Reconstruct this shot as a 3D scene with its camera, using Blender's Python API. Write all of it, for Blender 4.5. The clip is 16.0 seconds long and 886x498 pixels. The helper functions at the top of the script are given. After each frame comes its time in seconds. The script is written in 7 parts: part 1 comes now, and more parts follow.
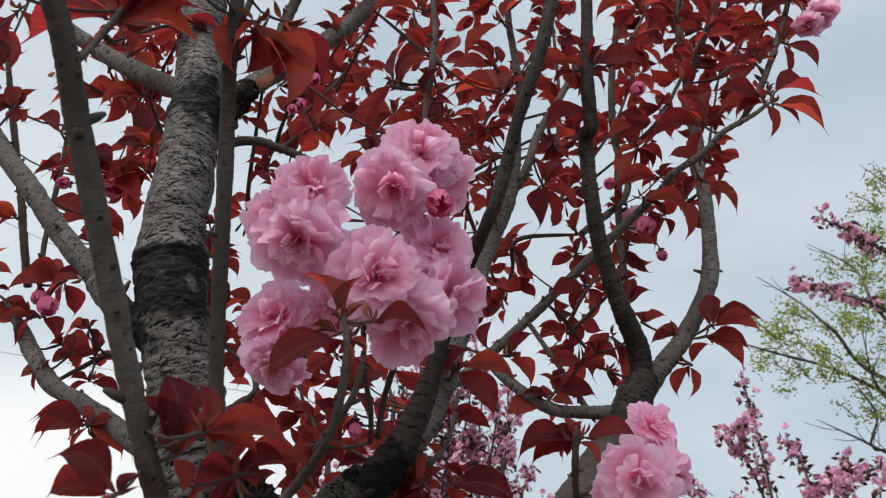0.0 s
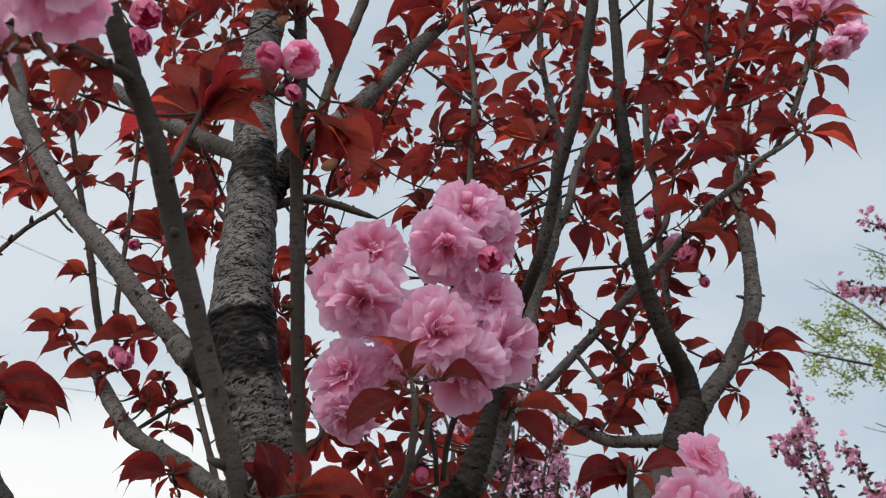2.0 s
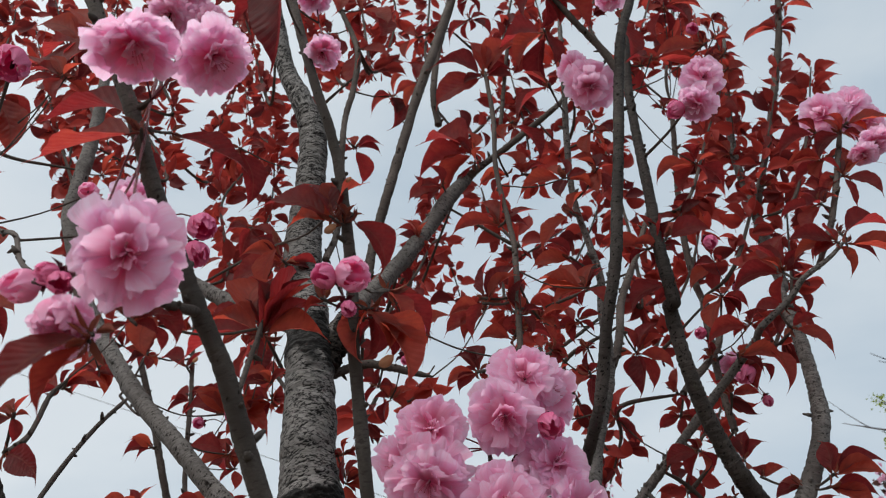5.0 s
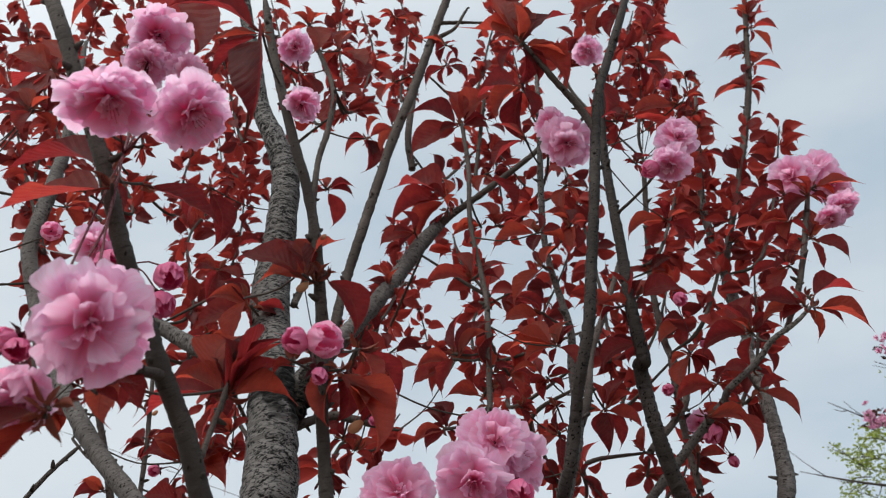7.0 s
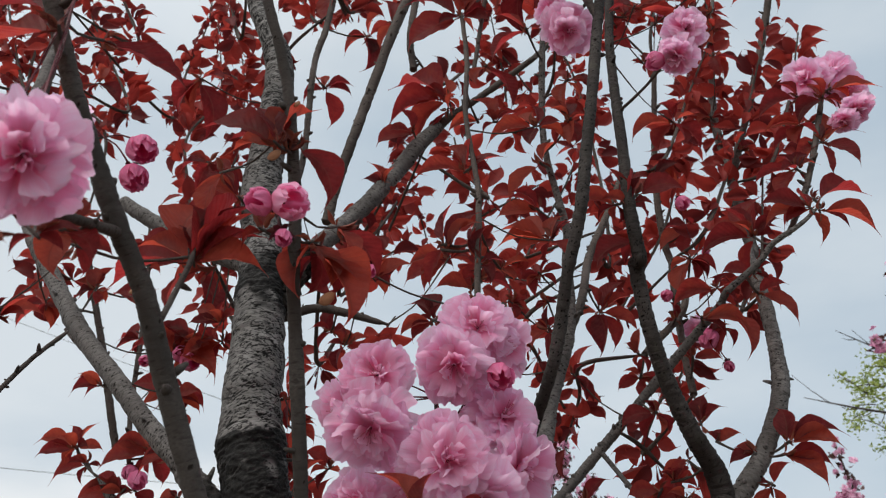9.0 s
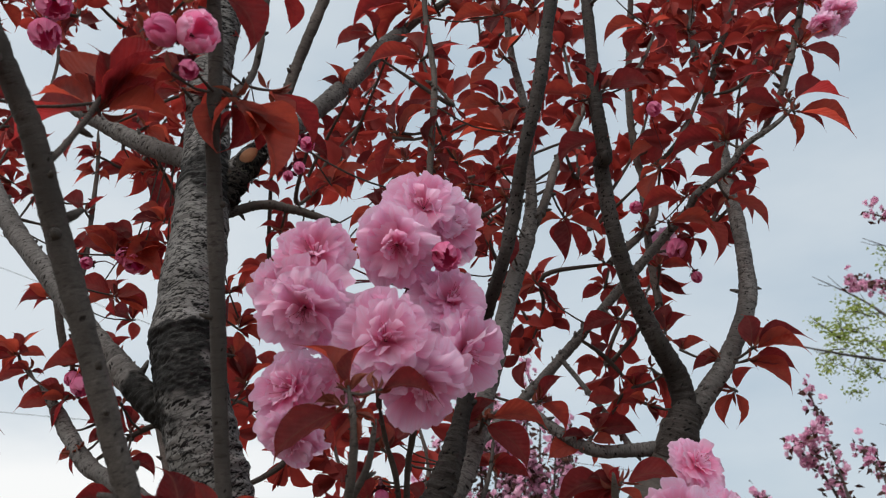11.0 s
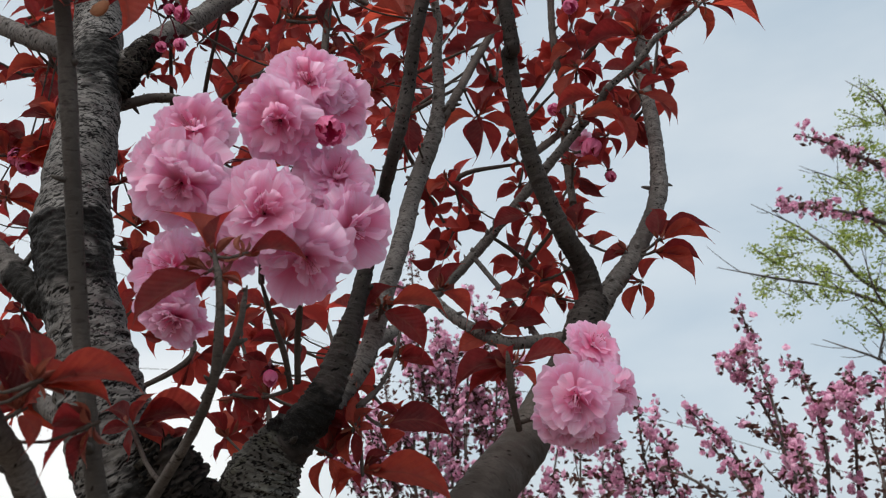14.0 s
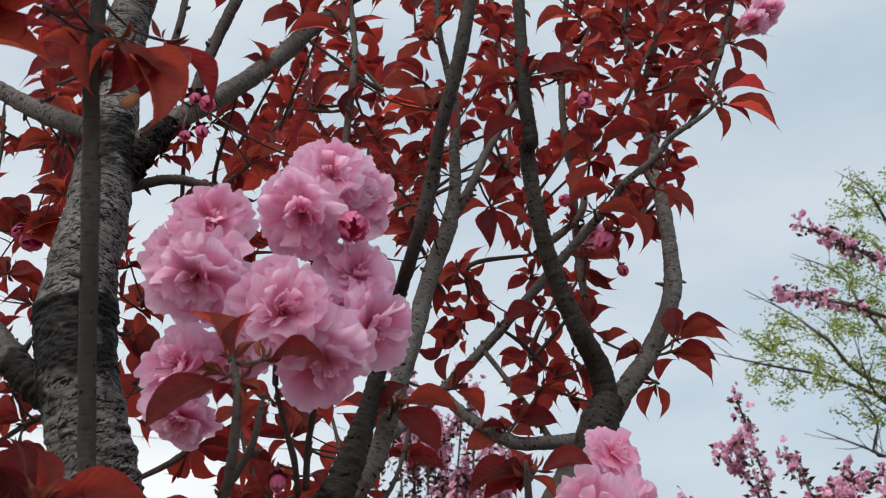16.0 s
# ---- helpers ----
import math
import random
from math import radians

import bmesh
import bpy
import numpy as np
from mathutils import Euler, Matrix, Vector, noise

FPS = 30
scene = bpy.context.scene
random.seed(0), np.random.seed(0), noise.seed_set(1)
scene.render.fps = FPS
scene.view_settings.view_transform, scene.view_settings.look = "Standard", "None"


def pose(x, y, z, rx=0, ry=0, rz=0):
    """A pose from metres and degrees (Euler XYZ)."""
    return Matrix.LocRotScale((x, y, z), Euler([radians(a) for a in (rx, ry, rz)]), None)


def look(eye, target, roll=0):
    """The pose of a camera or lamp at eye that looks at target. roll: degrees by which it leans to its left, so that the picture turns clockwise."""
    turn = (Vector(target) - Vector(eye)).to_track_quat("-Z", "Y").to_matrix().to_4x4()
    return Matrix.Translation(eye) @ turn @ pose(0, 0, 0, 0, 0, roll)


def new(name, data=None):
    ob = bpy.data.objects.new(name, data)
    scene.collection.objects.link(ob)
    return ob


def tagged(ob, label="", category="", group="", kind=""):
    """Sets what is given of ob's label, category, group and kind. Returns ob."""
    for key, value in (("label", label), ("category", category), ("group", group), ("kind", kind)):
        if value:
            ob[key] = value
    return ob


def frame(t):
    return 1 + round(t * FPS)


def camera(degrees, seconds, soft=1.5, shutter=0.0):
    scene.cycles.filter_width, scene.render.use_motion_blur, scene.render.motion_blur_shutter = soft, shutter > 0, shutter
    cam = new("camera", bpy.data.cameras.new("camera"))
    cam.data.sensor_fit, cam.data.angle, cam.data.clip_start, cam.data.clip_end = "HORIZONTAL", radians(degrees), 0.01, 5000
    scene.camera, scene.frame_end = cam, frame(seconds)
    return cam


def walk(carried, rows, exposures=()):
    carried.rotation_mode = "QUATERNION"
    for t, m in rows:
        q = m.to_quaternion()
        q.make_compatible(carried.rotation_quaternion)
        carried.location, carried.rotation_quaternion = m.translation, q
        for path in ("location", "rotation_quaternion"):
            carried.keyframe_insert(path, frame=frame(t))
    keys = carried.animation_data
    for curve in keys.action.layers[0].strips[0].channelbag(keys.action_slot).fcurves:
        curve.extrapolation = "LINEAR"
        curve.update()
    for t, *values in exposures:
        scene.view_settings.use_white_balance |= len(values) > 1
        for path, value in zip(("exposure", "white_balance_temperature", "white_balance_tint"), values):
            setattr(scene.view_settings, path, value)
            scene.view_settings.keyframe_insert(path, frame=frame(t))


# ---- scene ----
cam = camera(57.9, 16.0, soft=1.15)
cam.data.dof.use_dof, cam.data.dof.focus_distance, cam.data.dof.aperture_fstop = True, 0.75, 19.0
PATH = [
    (0, (0.004, -0.001, 1.604), (-0.043, 1.857, 2.343), 3.0),
    (0.5, (0.0, -0.011, 1.607), (-0.07, 1.844, 2.351), 3.0),
    (1, (0.003, -0.026, 1.607), (-0.091, 1.828, 2.352), 2.3),
    (1.5, (0.004, -0.038, 1.61), (-0.117, 1.811, 2.362), 1.7),
    (2, (-0.004, -0.053, 1.615), (-0.152, 1.786, 2.388), 1.3),
    (2.5, (-0.027, -0.07, 1.622), (-0.223, 1.755, 2.416), 0.4),
    (3, (-0.026, -0.086, 1.63), (-0.28, 1.723, 2.444), -0.5),
    (3.5, (-0.015, -0.089, 1.637), (-0.296, 1.688, 2.51), -1.2),
    (4, (-0.003, -0.094, 1.642), (-0.298, 1.638, 2.597), -2.0),
    (4.2, (-0.004, -0.096, 1.643), (-0.297, 1.627, 2.616), -2.3),
    (6.3, (-0.003, -0.088, 1.675), (-0.153, 1.608, 2.725), -3.6),
    (6.5, (-0.004, -0.09, 1.675), (-0.152, 1.601, 2.734), -3.3),
    (7, (-0.009, -0.096, 1.678), (-0.157, 1.581, 2.757), -2.7),
    (7.5, (-0.007, -0.096, 1.68), (-0.164, 1.568, 2.779), -1.9),
    (8, (0.009, -0.088, 1.681), (-0.154, 1.568, 2.789), -1.4),
    (8.5, (0.003, -0.077, 1.674), (-0.182, 1.612, 2.73), -1.1),
    (9, (0.01, -0.055, 1.658), (-0.188, 1.71, 2.579), -1.0),
    (9.5, (0.019, -0.038, 1.649), (-0.168, 1.74, 2.545), -1.0),
    (10, (0.027, -0.03, 1.639), (-0.159, 1.775, 2.482), -0.8),
    (10.2, (0.028, -0.021, 1.64), (-0.152, 1.793, 2.464), -0.6),
    (12.3, (0.053, 0.027, 1.599), (-0.079, 1.86, 2.386), -1.9),
    (12.5, (0.058, 0.028, 1.602), (-0.075, 1.869, 2.372), -1.3),
    (13, (0.06, 0.04, 1.593), (-0.05, 1.898, 2.324), -1.8),
    (13.5, (0.073, 0.041, 1.591), (-0.002, 1.919, 2.274), -2.6),
    (14, (0.074, 0.039, 1.589), (0.021, 1.928, 2.245), -3.1),
    (14.5, (0.078, 0.042, 1.594), (0.06, 1.933, 2.246), -3.4),
    (15, (0.075, 0.046, 1.604), (0.094, 1.92, 2.304), -3.1),
    (15.5, (0.064, 0.036, 1.612), (0.085, 1.869, 2.413), -2.4),
    (16, (0.052, 0.049, 1.615), (0.031, 1.872, 2.439), -1.5),
]
EXPOSURES = [(0, -0.02), (2.5, -0.05), (4, -0.10), (6.5, -0.02), (8, -0.06), (10, -0.07), (13, 0.0), (16, 0.04)]
walk(cam, [(t, look(eye, target, roll)) for t, eye, target, roll in PATH], EXPOSURES)

# ---- sky, sun ----
world = bpy.data.worlds.new("overcast_sky")
scene.world = world
world.use_nodes = True
wn, wl = world.node_tree.nodes, world.node_tree.links
wn.clear()
SUN_DIR = Vector((-0.30, -0.45, 0.84)).normalized()
BRIGHT_CLOUD = Vector((-0.70, 0.70, 0.08)).normalized()
w_out = wn.new("ShaderNodeOutputWorld")
w_bg = wn.new("ShaderNodeBackground")
w_bg.inputs["Strength"].default_value = 0.1
w_sky = wn.new("ShaderNodeTexSky")
w_sky.sky_type, w_sky.sun_disc = "NISHITA", False
w_sky.sun_elevation, w_sky.sun_rotation = radians(57), radians(-146)
w_sky.air_density, w_sky.dust_density = 1.0, 2.0
w_co = wn.new("ShaderNodeTexCoord")
w_map = wn.new("ShaderNodeMapping")
w_map.inputs["Scale"].default_value = (1.0, 1.0, 2.4)
w_noise = wn.new("ShaderNodeTexNoise")
w_noise.inputs["Scale"].default_value, w_noise.inputs["Detail"].default_value, w_noise.inputs["Roughness"].default_value = 2.6, 5.0, 0.5
w_dot = wn.new("ShaderNodeVectorMath")
w_dot.operation = "DOT_PRODUCT"
w_dot.inputs[1].default_value = SUN_DIR
w_glow = wn.new("ShaderNodeMapRange")
w_glow.interpolation_type = "SMOOTHSTEP"
w_glow.inputs["From Min"].default_value, w_glow.inputs["From Max"].default_value = 0.25, 1.0
w_glow.inputs["To Min"].default_value, w_glow.inputs["To Max"].default_value = 0.0, 1.0
w_cloud = wn.new("ShaderNodeValToRGB")
w_cloud.color_ramp.elements[0].position, w_cloud.color_ramp.elements[0].color = 0.30, (0.460, 0.565, 0.660, 1)
w_cloud.color_ramp.elements[1].position, w_cloud.color_ramp.elements[1].color = 0.72, (0.685, 0.750, 0.797, 1)
w_lit = wn.new("ShaderNodeMix")
w_lit.data_type = "RGBA"
w_lit.inputs["B"].default_value = (1.75, 1.75, 1.72, 1)
w_dot2 = wn.new("ShaderNodeVectorMath")
w_dot2.operation = "DOT_PRODUCT"
w_dot2.inputs[1].default_value = BRIGHT_CLOUD
w_rift = wn.new("ShaderNodeMapRange")
w_rift.interpolation_type = "SMOOTHSTEP"
w_rift.inputs["From Min"].default_value, w_rift.inputs["From Max"].default_value = 0.72, 0.97
w_bank = wn.new("ShaderNodeMix")
w_bank.data_type = "RGBA"
w_bank.inputs["B"].default_value = (1.0, 1.0, 0.99, 1)
wl.new(w_co.outputs["Generated"], w_dot2.inputs[0])
wl.new(w_dot2.outputs["Value"], w_rift.inputs["Value"])
w_split = wn.new("ShaderNodeSeparateXYZ")
w_ragged = wn.new("ShaderNodeMath")
w_ragged.operation = "MULTIPLY_ADD"
w_ragged.inputs[1].default_value = -0.22
w_low = wn.new("ShaderNodeMapRange")
w_low.interpolation_type = "SMOOTHSTEP"
w_low.inputs["From Min"].default_value, w_low.inputs["From Max"].default_value = 0.02, 0.15
w_low.inputs["To Min"].default_value, w_low.inputs["To Max"].default_value = 1.0, 0.12
w_both = wn.new("ShaderNodeMath")
w_both.operation = "MULTIPLY"
wl.new(w_co.outputs["Generated"], w_split.inputs[0])
wl.new(w_split.outputs["Z"], w_ragged.inputs[2])
wl.new(w_noise.outputs["Fac"], w_ragged.inputs[0])
wl.new(w_ragged.outputs["Value"], w_low.inputs["Value"])
wl.new(w_low.outputs["Result"], w_both.inputs[0])
wl.new(w_rift.outputs["Result"], w_both.inputs[1])
wl.new(w_both.outputs["Value"], w_bank.inputs["Factor"])
w_gain = wn.new("ShaderNodeVectorMath")
w_gain.operation = "SCALE"
w_gain.inputs["Scale"].default_value = 10.8
w_mix = wn.new("ShaderNodeMix")
w_mix.data_type = "RGBA"
w_mix.inputs["Factor"].default_value = 0.88
wl.new(w_co.outputs["Generated"], w_map.inputs["Vector"])
wl.new(w_map.outputs["Vector"], w_noise.inputs["Vector"])
wl.new(w_co.outputs["Generated"], w_dot.inputs[0])
wl.new(w_dot.outputs["Value"], w_glow.inputs["Value"])
w_side = wn.new("ShaderNodeMath")
w_side.operation = "MULTIPLY_ADD"
w_side.inputs[1].default_value = 0.32
w_even = wn.new("ShaderNodeMath")
w_even.operation = "SUBTRACT"
w_even.inputs[1].default_value = 0.15
wl.new(w_dot2.outputs["Value"], w_side.inputs[0])
wl.new(w_noise.outputs["Fac"], w_side.inputs[2])
wl.new(w_side.outputs["Value"], w_even.inputs[0])
wl.new(w_even.outputs["Value"], w_cloud.inputs["Fac"])
wl.new(w_glow.outputs["Result"], w_lit.inputs["Factor"])
wl.new(w_cloud.outputs["Color"], w_bank.inputs["A"])
wl.new(w_bank.outputs["Result"], w_lit.inputs["A"])
wl.new(w_lit.outputs["Result"], w_gain.inputs[0])
wl.new(w_sky.outputs["Color"], w_mix.inputs["A"])
wl.new(w_gain.outputs["Vector"], w_mix.inputs["B"])
wl.new(w_mix.outputs["Result"], w_bg.inputs["Color"])
wl.new(w_bg.outputs["Background"], w_out.inputs["Surface"])
sun = new("sun", bpy.data.lights.new("sun", "SUN"))
sun.data.energy, sun.data.angle, sun.data.color = 1.5, radians(30), (1.0, 0.96, 0.9)
sun.matrix_world = look(SUN_DIR * 20, (0, 0, 0))


# ---- materials ----
class Shader:
    """A node material: links nodes with few words."""

    def __init__(self, name):
        self.mat = bpy.data.materials.new(name)
        self.mat.use_nodes = True
        self.nodes, self.tree = self.mat.node_tree.nodes, self.mat.node_tree
        self.nodes.clear()
        self.out = self.nodes.new("ShaderNodeOutputMaterial")

    def add(self, kind, values=None, **inputs):
        node = self.nodes.new("ShaderNode" + kind)
        for key, value in inputs.items():
            self.put(node, key.replace("_", " "), value)
        for key, value in (values or {}).items():
            self.put(node, key, value)
        return node

    def put(self, node, key, value):
        if isinstance(value, bpy.types.NodeSocket):
            self.tree.links.new(value, node.inputs[key])
        else:
            node.inputs[key].default_value = value

    def ramp(self, fac, *stops):
        node = self.add("ValToRGB", Fac=fac)
        while len(node.color_ramp.elements) < len(stops):
            node.color_ramp.elements.new(0.5)
        for element, (place, color) in zip(node.color_ramp.elements, stops):
            element.position, element.color = place, (*color, 1)
        return node.outputs["Color"]

    def mix(self, fac, a, b, blend="MIX"):
        node = self.add("Mix")
        node.data_type, node.blend_type = "RGBA", blend
        self.put(node, "Factor", fac)
        self.put(node, "A", a if isinstance(a, bpy.types.NodeSocket) else (*a, 1))
        self.put(node, "B", b if isinstance(b, bpy.types.NodeSocket) else (*b, 1))
        return node.outputs["Result"]

    def math(self, operation, a, b=0.0):
        node = self.nodes.new("ShaderNodeMath")
        node.operation = operation
        self.put(node, 0, a)
        self.put(node, 1, b)
        return node.outputs[0]

    def uv(self, su, sv):
        co = self.add("TexCoord")
        return self.add("Mapping", Vector=co.outputs["UV"], Scale=(su, sv, 1)).outputs["Vector"]

    def close(self, shader):
        self.tree.links.new(shader, self.out.inputs["Surface"])
        return self.mat


def bark(name, light, dark, mark, grain, relief, moss=0.0, stains=0.5, rough=0.7, web=0.0):
    """Cherry bark: a grey skin, darker where the mesh's own cracks and corky plates are. The UV is in metres, u round the limb."""
    s = Shader(name)
    broad = s.add("TexNoise", Vector=s.uv(14, 9), Scale=1.0, Detail=4.0, Roughness=0.6)
    fine = s.add("TexNoise", Vector=s.uv(420 * grain, 700 * grain), Scale=1.0, Detail=4.0, Roughness=0.7)
    streak = s.add("TexNoise", Vector=s.uv(110 * grain, 430 * grain), Scale=1.0, Detail=4.0, Roughness=0.6)
    stain = s.add("TexNoise", Vector=s.uv(34, 22), Scale=1.0, Detail=6.0, Roughness=0.68)
    patch = s.ramp(stain.outputs["Fac"], (0.44, (0, 0, 0)), (0.64, (1, 1, 1)))
    old = s.add("UVMap")
    old.uv_map = "wear"
    wear = s.add("SeparateXYZ", Vector=old.outputs["UV"])
    base = s.mix(s.ramp(broad.outputs["Fac"], (0.36, (0, 0, 0)), (0.64, (1, 1, 1))), dark, light)
    base = s.mix(s.math("MULTIPLY", s.ramp(fine.outputs["Fac"], (0.42, (0, 0, 0)), (0.62, (1, 1, 1))), 0.55), base, dark)
    base = s.mix(s.math("MULTIPLY", s.ramp(streak.outputs["Fac"], (0.36, (1, 1, 1)), (0.45, (0, 0, 0))), 0.6), base, mark)
    base = s.mix(s.math("MULTIPLY", patch, stains), base, dark)
    if moss:
        grow = s.add("TexNoise", Vector=s.uv(60, 40), Scale=1.0, Detail=6.0, Roughness=0.7)
        base = s.mix(s.math("MULTIPLY", s.ramp(grow.outputs["Fac"], (0.54, (0, 0, 0)), (0.68, (1, 1, 1))), moss), base, (0.105, 0.105, 0.062))
    if web:
        # a net of fine cracks between the deep ones
        net = s.add("TexNoise", Vector=s.uv(70, 135), Scale=1.0, Detail=4.0, Roughness=0.62)
        thread = s.ramp(s.math("ABSOLUTE", s.math("SUBTRACT", net.outputs["Fac"], 0.5)), (0.012, (1, 1, 1)), (0.034, (0, 0, 0)))
        thread = s.math("MULTIPLY", thread, s.ramp(broad.outputs["Fac"], (0.36, (0.15, 0.15, 0.15)), (0.52, (1, 1, 1))))
        base = s.mix(s.math("MULTIPLY", thread, web), base, mark)
    crust = s.mix(s.ramp(fine.outputs["Fac"], (0.52, (0, 0, 0)), (0.74, (1, 1, 1))), (0.002, 0.0018, 0.0015), (0.030, 0.027, 0.022))
    base = s.mix(wear.outputs["Y"], base, crust)
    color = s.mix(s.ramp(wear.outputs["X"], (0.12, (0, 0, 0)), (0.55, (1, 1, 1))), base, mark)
    height = s.math("ADD", s.math("MULTIPLY", fine.outputs["Fac"], 0.5), s.math("MULTIPLY", streak.outputs["Fac"], 0.4))
    bump = s.add("Bump", Strength=relief, Distance=0.002, Height=height)
    return s.close(s.add("BsdfPrincipled", {"Base Color": color, "Roughness": s.math("ADD", rough, s.math("MULTIPLY", wear.outputs["X"], 0.3)), "Normal": bump.outputs["Normal"], "Specular IOR Level": 0.12}).outputs[0])


BARKS = {
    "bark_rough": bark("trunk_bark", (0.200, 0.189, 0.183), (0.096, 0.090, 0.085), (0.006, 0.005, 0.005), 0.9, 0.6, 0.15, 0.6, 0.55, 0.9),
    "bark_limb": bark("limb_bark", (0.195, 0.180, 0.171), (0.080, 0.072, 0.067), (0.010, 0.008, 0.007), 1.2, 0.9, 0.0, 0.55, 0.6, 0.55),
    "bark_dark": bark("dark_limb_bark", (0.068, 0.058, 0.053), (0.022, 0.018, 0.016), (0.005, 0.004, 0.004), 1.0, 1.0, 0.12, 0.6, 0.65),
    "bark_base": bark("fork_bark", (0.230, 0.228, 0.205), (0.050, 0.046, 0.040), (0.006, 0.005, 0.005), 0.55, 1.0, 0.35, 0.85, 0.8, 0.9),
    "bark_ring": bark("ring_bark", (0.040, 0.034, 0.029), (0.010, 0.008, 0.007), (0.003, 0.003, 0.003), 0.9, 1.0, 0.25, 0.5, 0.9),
    "bark_twig": bark("twig_bark", (0.125, 0.104, 0.092), (0.048, 0.038, 0.033), (0.012, 0.010, 0.008), 1.5, 0.8, 0.0, 0.5),
    "bark_stem": bark("stem_bark", (0.135, 0.118, 0.106), (0.048, 0.041, 0.036), (0.016, 0.012, 0.010), 1.0, 0.7, 0.0, 0.8),
}


def leaf_material():
    s = Shader("red_leaf")
    co = s.add("TexCoord")
    rnd = s.add("ObjectInfo").outputs["Random"]
    split = s.add("SeparateXYZ", Vector=co.outputs["UV"])
    u = s.math("ABSOLUTE", s.math("SUBTRACT", split.outputs["X"], 0.5))
    slant = s.math("SUBTRACT", s.math("MULTIPLY", split.outputs["Y"], 10.0), s.math("MULTIPLY", u, 5.5))
    vein = s.math("ABSOLUTE", s.math("SUBTRACT", s.math("FRACT", slant), 0.5))
    side = s.ramp(vein, (0.0, (1, 1, 1)), (0.09, (0, 0, 0)))
    rib = s.ramp(u, (0.012, (1, 1, 1)), (0.036, (0, 0, 0)))
    veins = s.math("MAXIMUM", s.math("MULTIPLY", side, 0.45), s.math("MULTIPLY", rib, 0.8))
    mottle = s.add("TexNoise", Vector=co.outputs["Object"], Scale=6.0, Detail=5.0, Roughness=0.65)
    tone = s.math("ADD", s.math("MULTIPLY", rnd, 0.55), s.math("MULTIPLY", mottle.outputs["Fac"], 0.5))
    top = s.ramp(tone, (0.20, (0.026, 0.008, 0.010)), (0.50, (0.076, 0.018, 0.019)), (0.82, (0.160, 0.042, 0.034)))
    shine = s.ramp(tone, (0.20, (0.21, 0.017, 0.022)), (0.50, (0.46, 0.040, 0.041)), (0.82, (0.72, 0.105, 0.055)))
    top = s.mix(veins, top, (0.19, 0.060, 0.046))
    swell = s.math("MULTIPLY", vein, 0.5)
    bump = s.add("Bump", Strength=0.13, Distance=0.02, Height=s.math("SUBTRACT", swell, s.math("MULTIPLY", veins, 0.5)))
    skin = s.add("BsdfPrincipled", {"Base Color": top, "Roughness": 0.5, "Normal": bump.outputs["Normal"], "Specular IOR Level": 0.12})
    back = s.add("BsdfTranslucent", Color=s.mix(s.math("MULTIPLY", veins, 0.45), shine, (0.16, 0.016, 0.012)), Normal=bump.outputs["Normal"])
    return s.close(s.add("MixShader", {0: 0.58, 1: skin.outputs[0], 2: back.outputs[0]}).outputs[0])


def petal_material(name, pale, deep, thin):
    s = Shader(name)
    co = s.add("TexCoord")
    rnd = s.add("ObjectInfo").outputs["Random"]
    split = s.add("SeparateXYZ", Vector=co.outputs["UV"])
    ray = s.add("TexNoise", Vector=s.uv(34, 2.0), Scale=1.0, Detail=3.0)
    mottle = s.add("TexNoise", Vector=s.uv(3, 3), Scale=1.0, Detail=3.0)
    along = s.math("ADD", split.outputs["Y"], s.math("MULTIPLY", s.math("SUBTRACT", mottle.outputs["Fac"], 0.5), 0.35))
    along = s.math("ADD", along, s.math("MULTIPLY", s.math("SUBTRACT", rnd, 0.5), 0.4))
    color = s.mix(s.ramp(along, (0.12, (0, 0, 0)), (0.42, (0.5, 0.5, 0.5)), (0.95, (1, 1, 1))), deep, pale)
    color = s.mix(s.math("MULTIPLY", s.ramp(ray.outputs["Fac"], (0.45, (0, 0, 0)), (0.62, (1, 1, 1))), 0.20), color, deep)
    bump = s.add("Bump", Strength=0.15, Distance=0.02, Height=ray.outputs["Fac"])
    skin = s.add("BsdfPrincipled", {"Base Color": color, "Roughness": 0.6, "Normal": bump.outputs["Normal"], "Specular IOR Level": 0.2})
    back = s.add("BsdfTranslucent", Color=color, Normal=bump.outputs["Normal"])
    return s.close(s.add("MixShader", {0: thin, 1: skin.outputs[0], 2: back.outputs[0]}).outputs[0])


def plain(name, color, dark, scale, rough=0.7, thin=0.0):
    s = Shader(name)
    co = s.add("TexCoord")
    grain = s.add("TexNoise", Vector=co.outputs["Object"], Scale=scale, Detail=5.0, Roughness=0.65)
    isle = s.add("NewGeometry").outputs["Random Per Island"]
    fac = s.math("ADD", s.math("MULTIPLY", grain.outputs["Fac"], 0.6), s.math("MULTIPLY", isle, 0.5))
    tone = s.ramp(fac, (0.3, dark), (0.8, color))
    bump = s.add("Bump", Strength=0.3, Distance=0.02, Height=grain.outputs["Fac"])
    skin = s.add("BsdfPrincipled", {"Base Color": tone, "Roughness": rough, "Normal": bump.outputs["Normal"], "Specular IOR Level": 0.25})
    if not thin:
        return s.close(skin.outputs[0])
    back = s.add("BsdfTranslucent", Color=tone)
    return s.close(s.add("MixShader", {0: thin, 1: skin.outputs[0], 2: back.outputs[0]}).outputs[0])


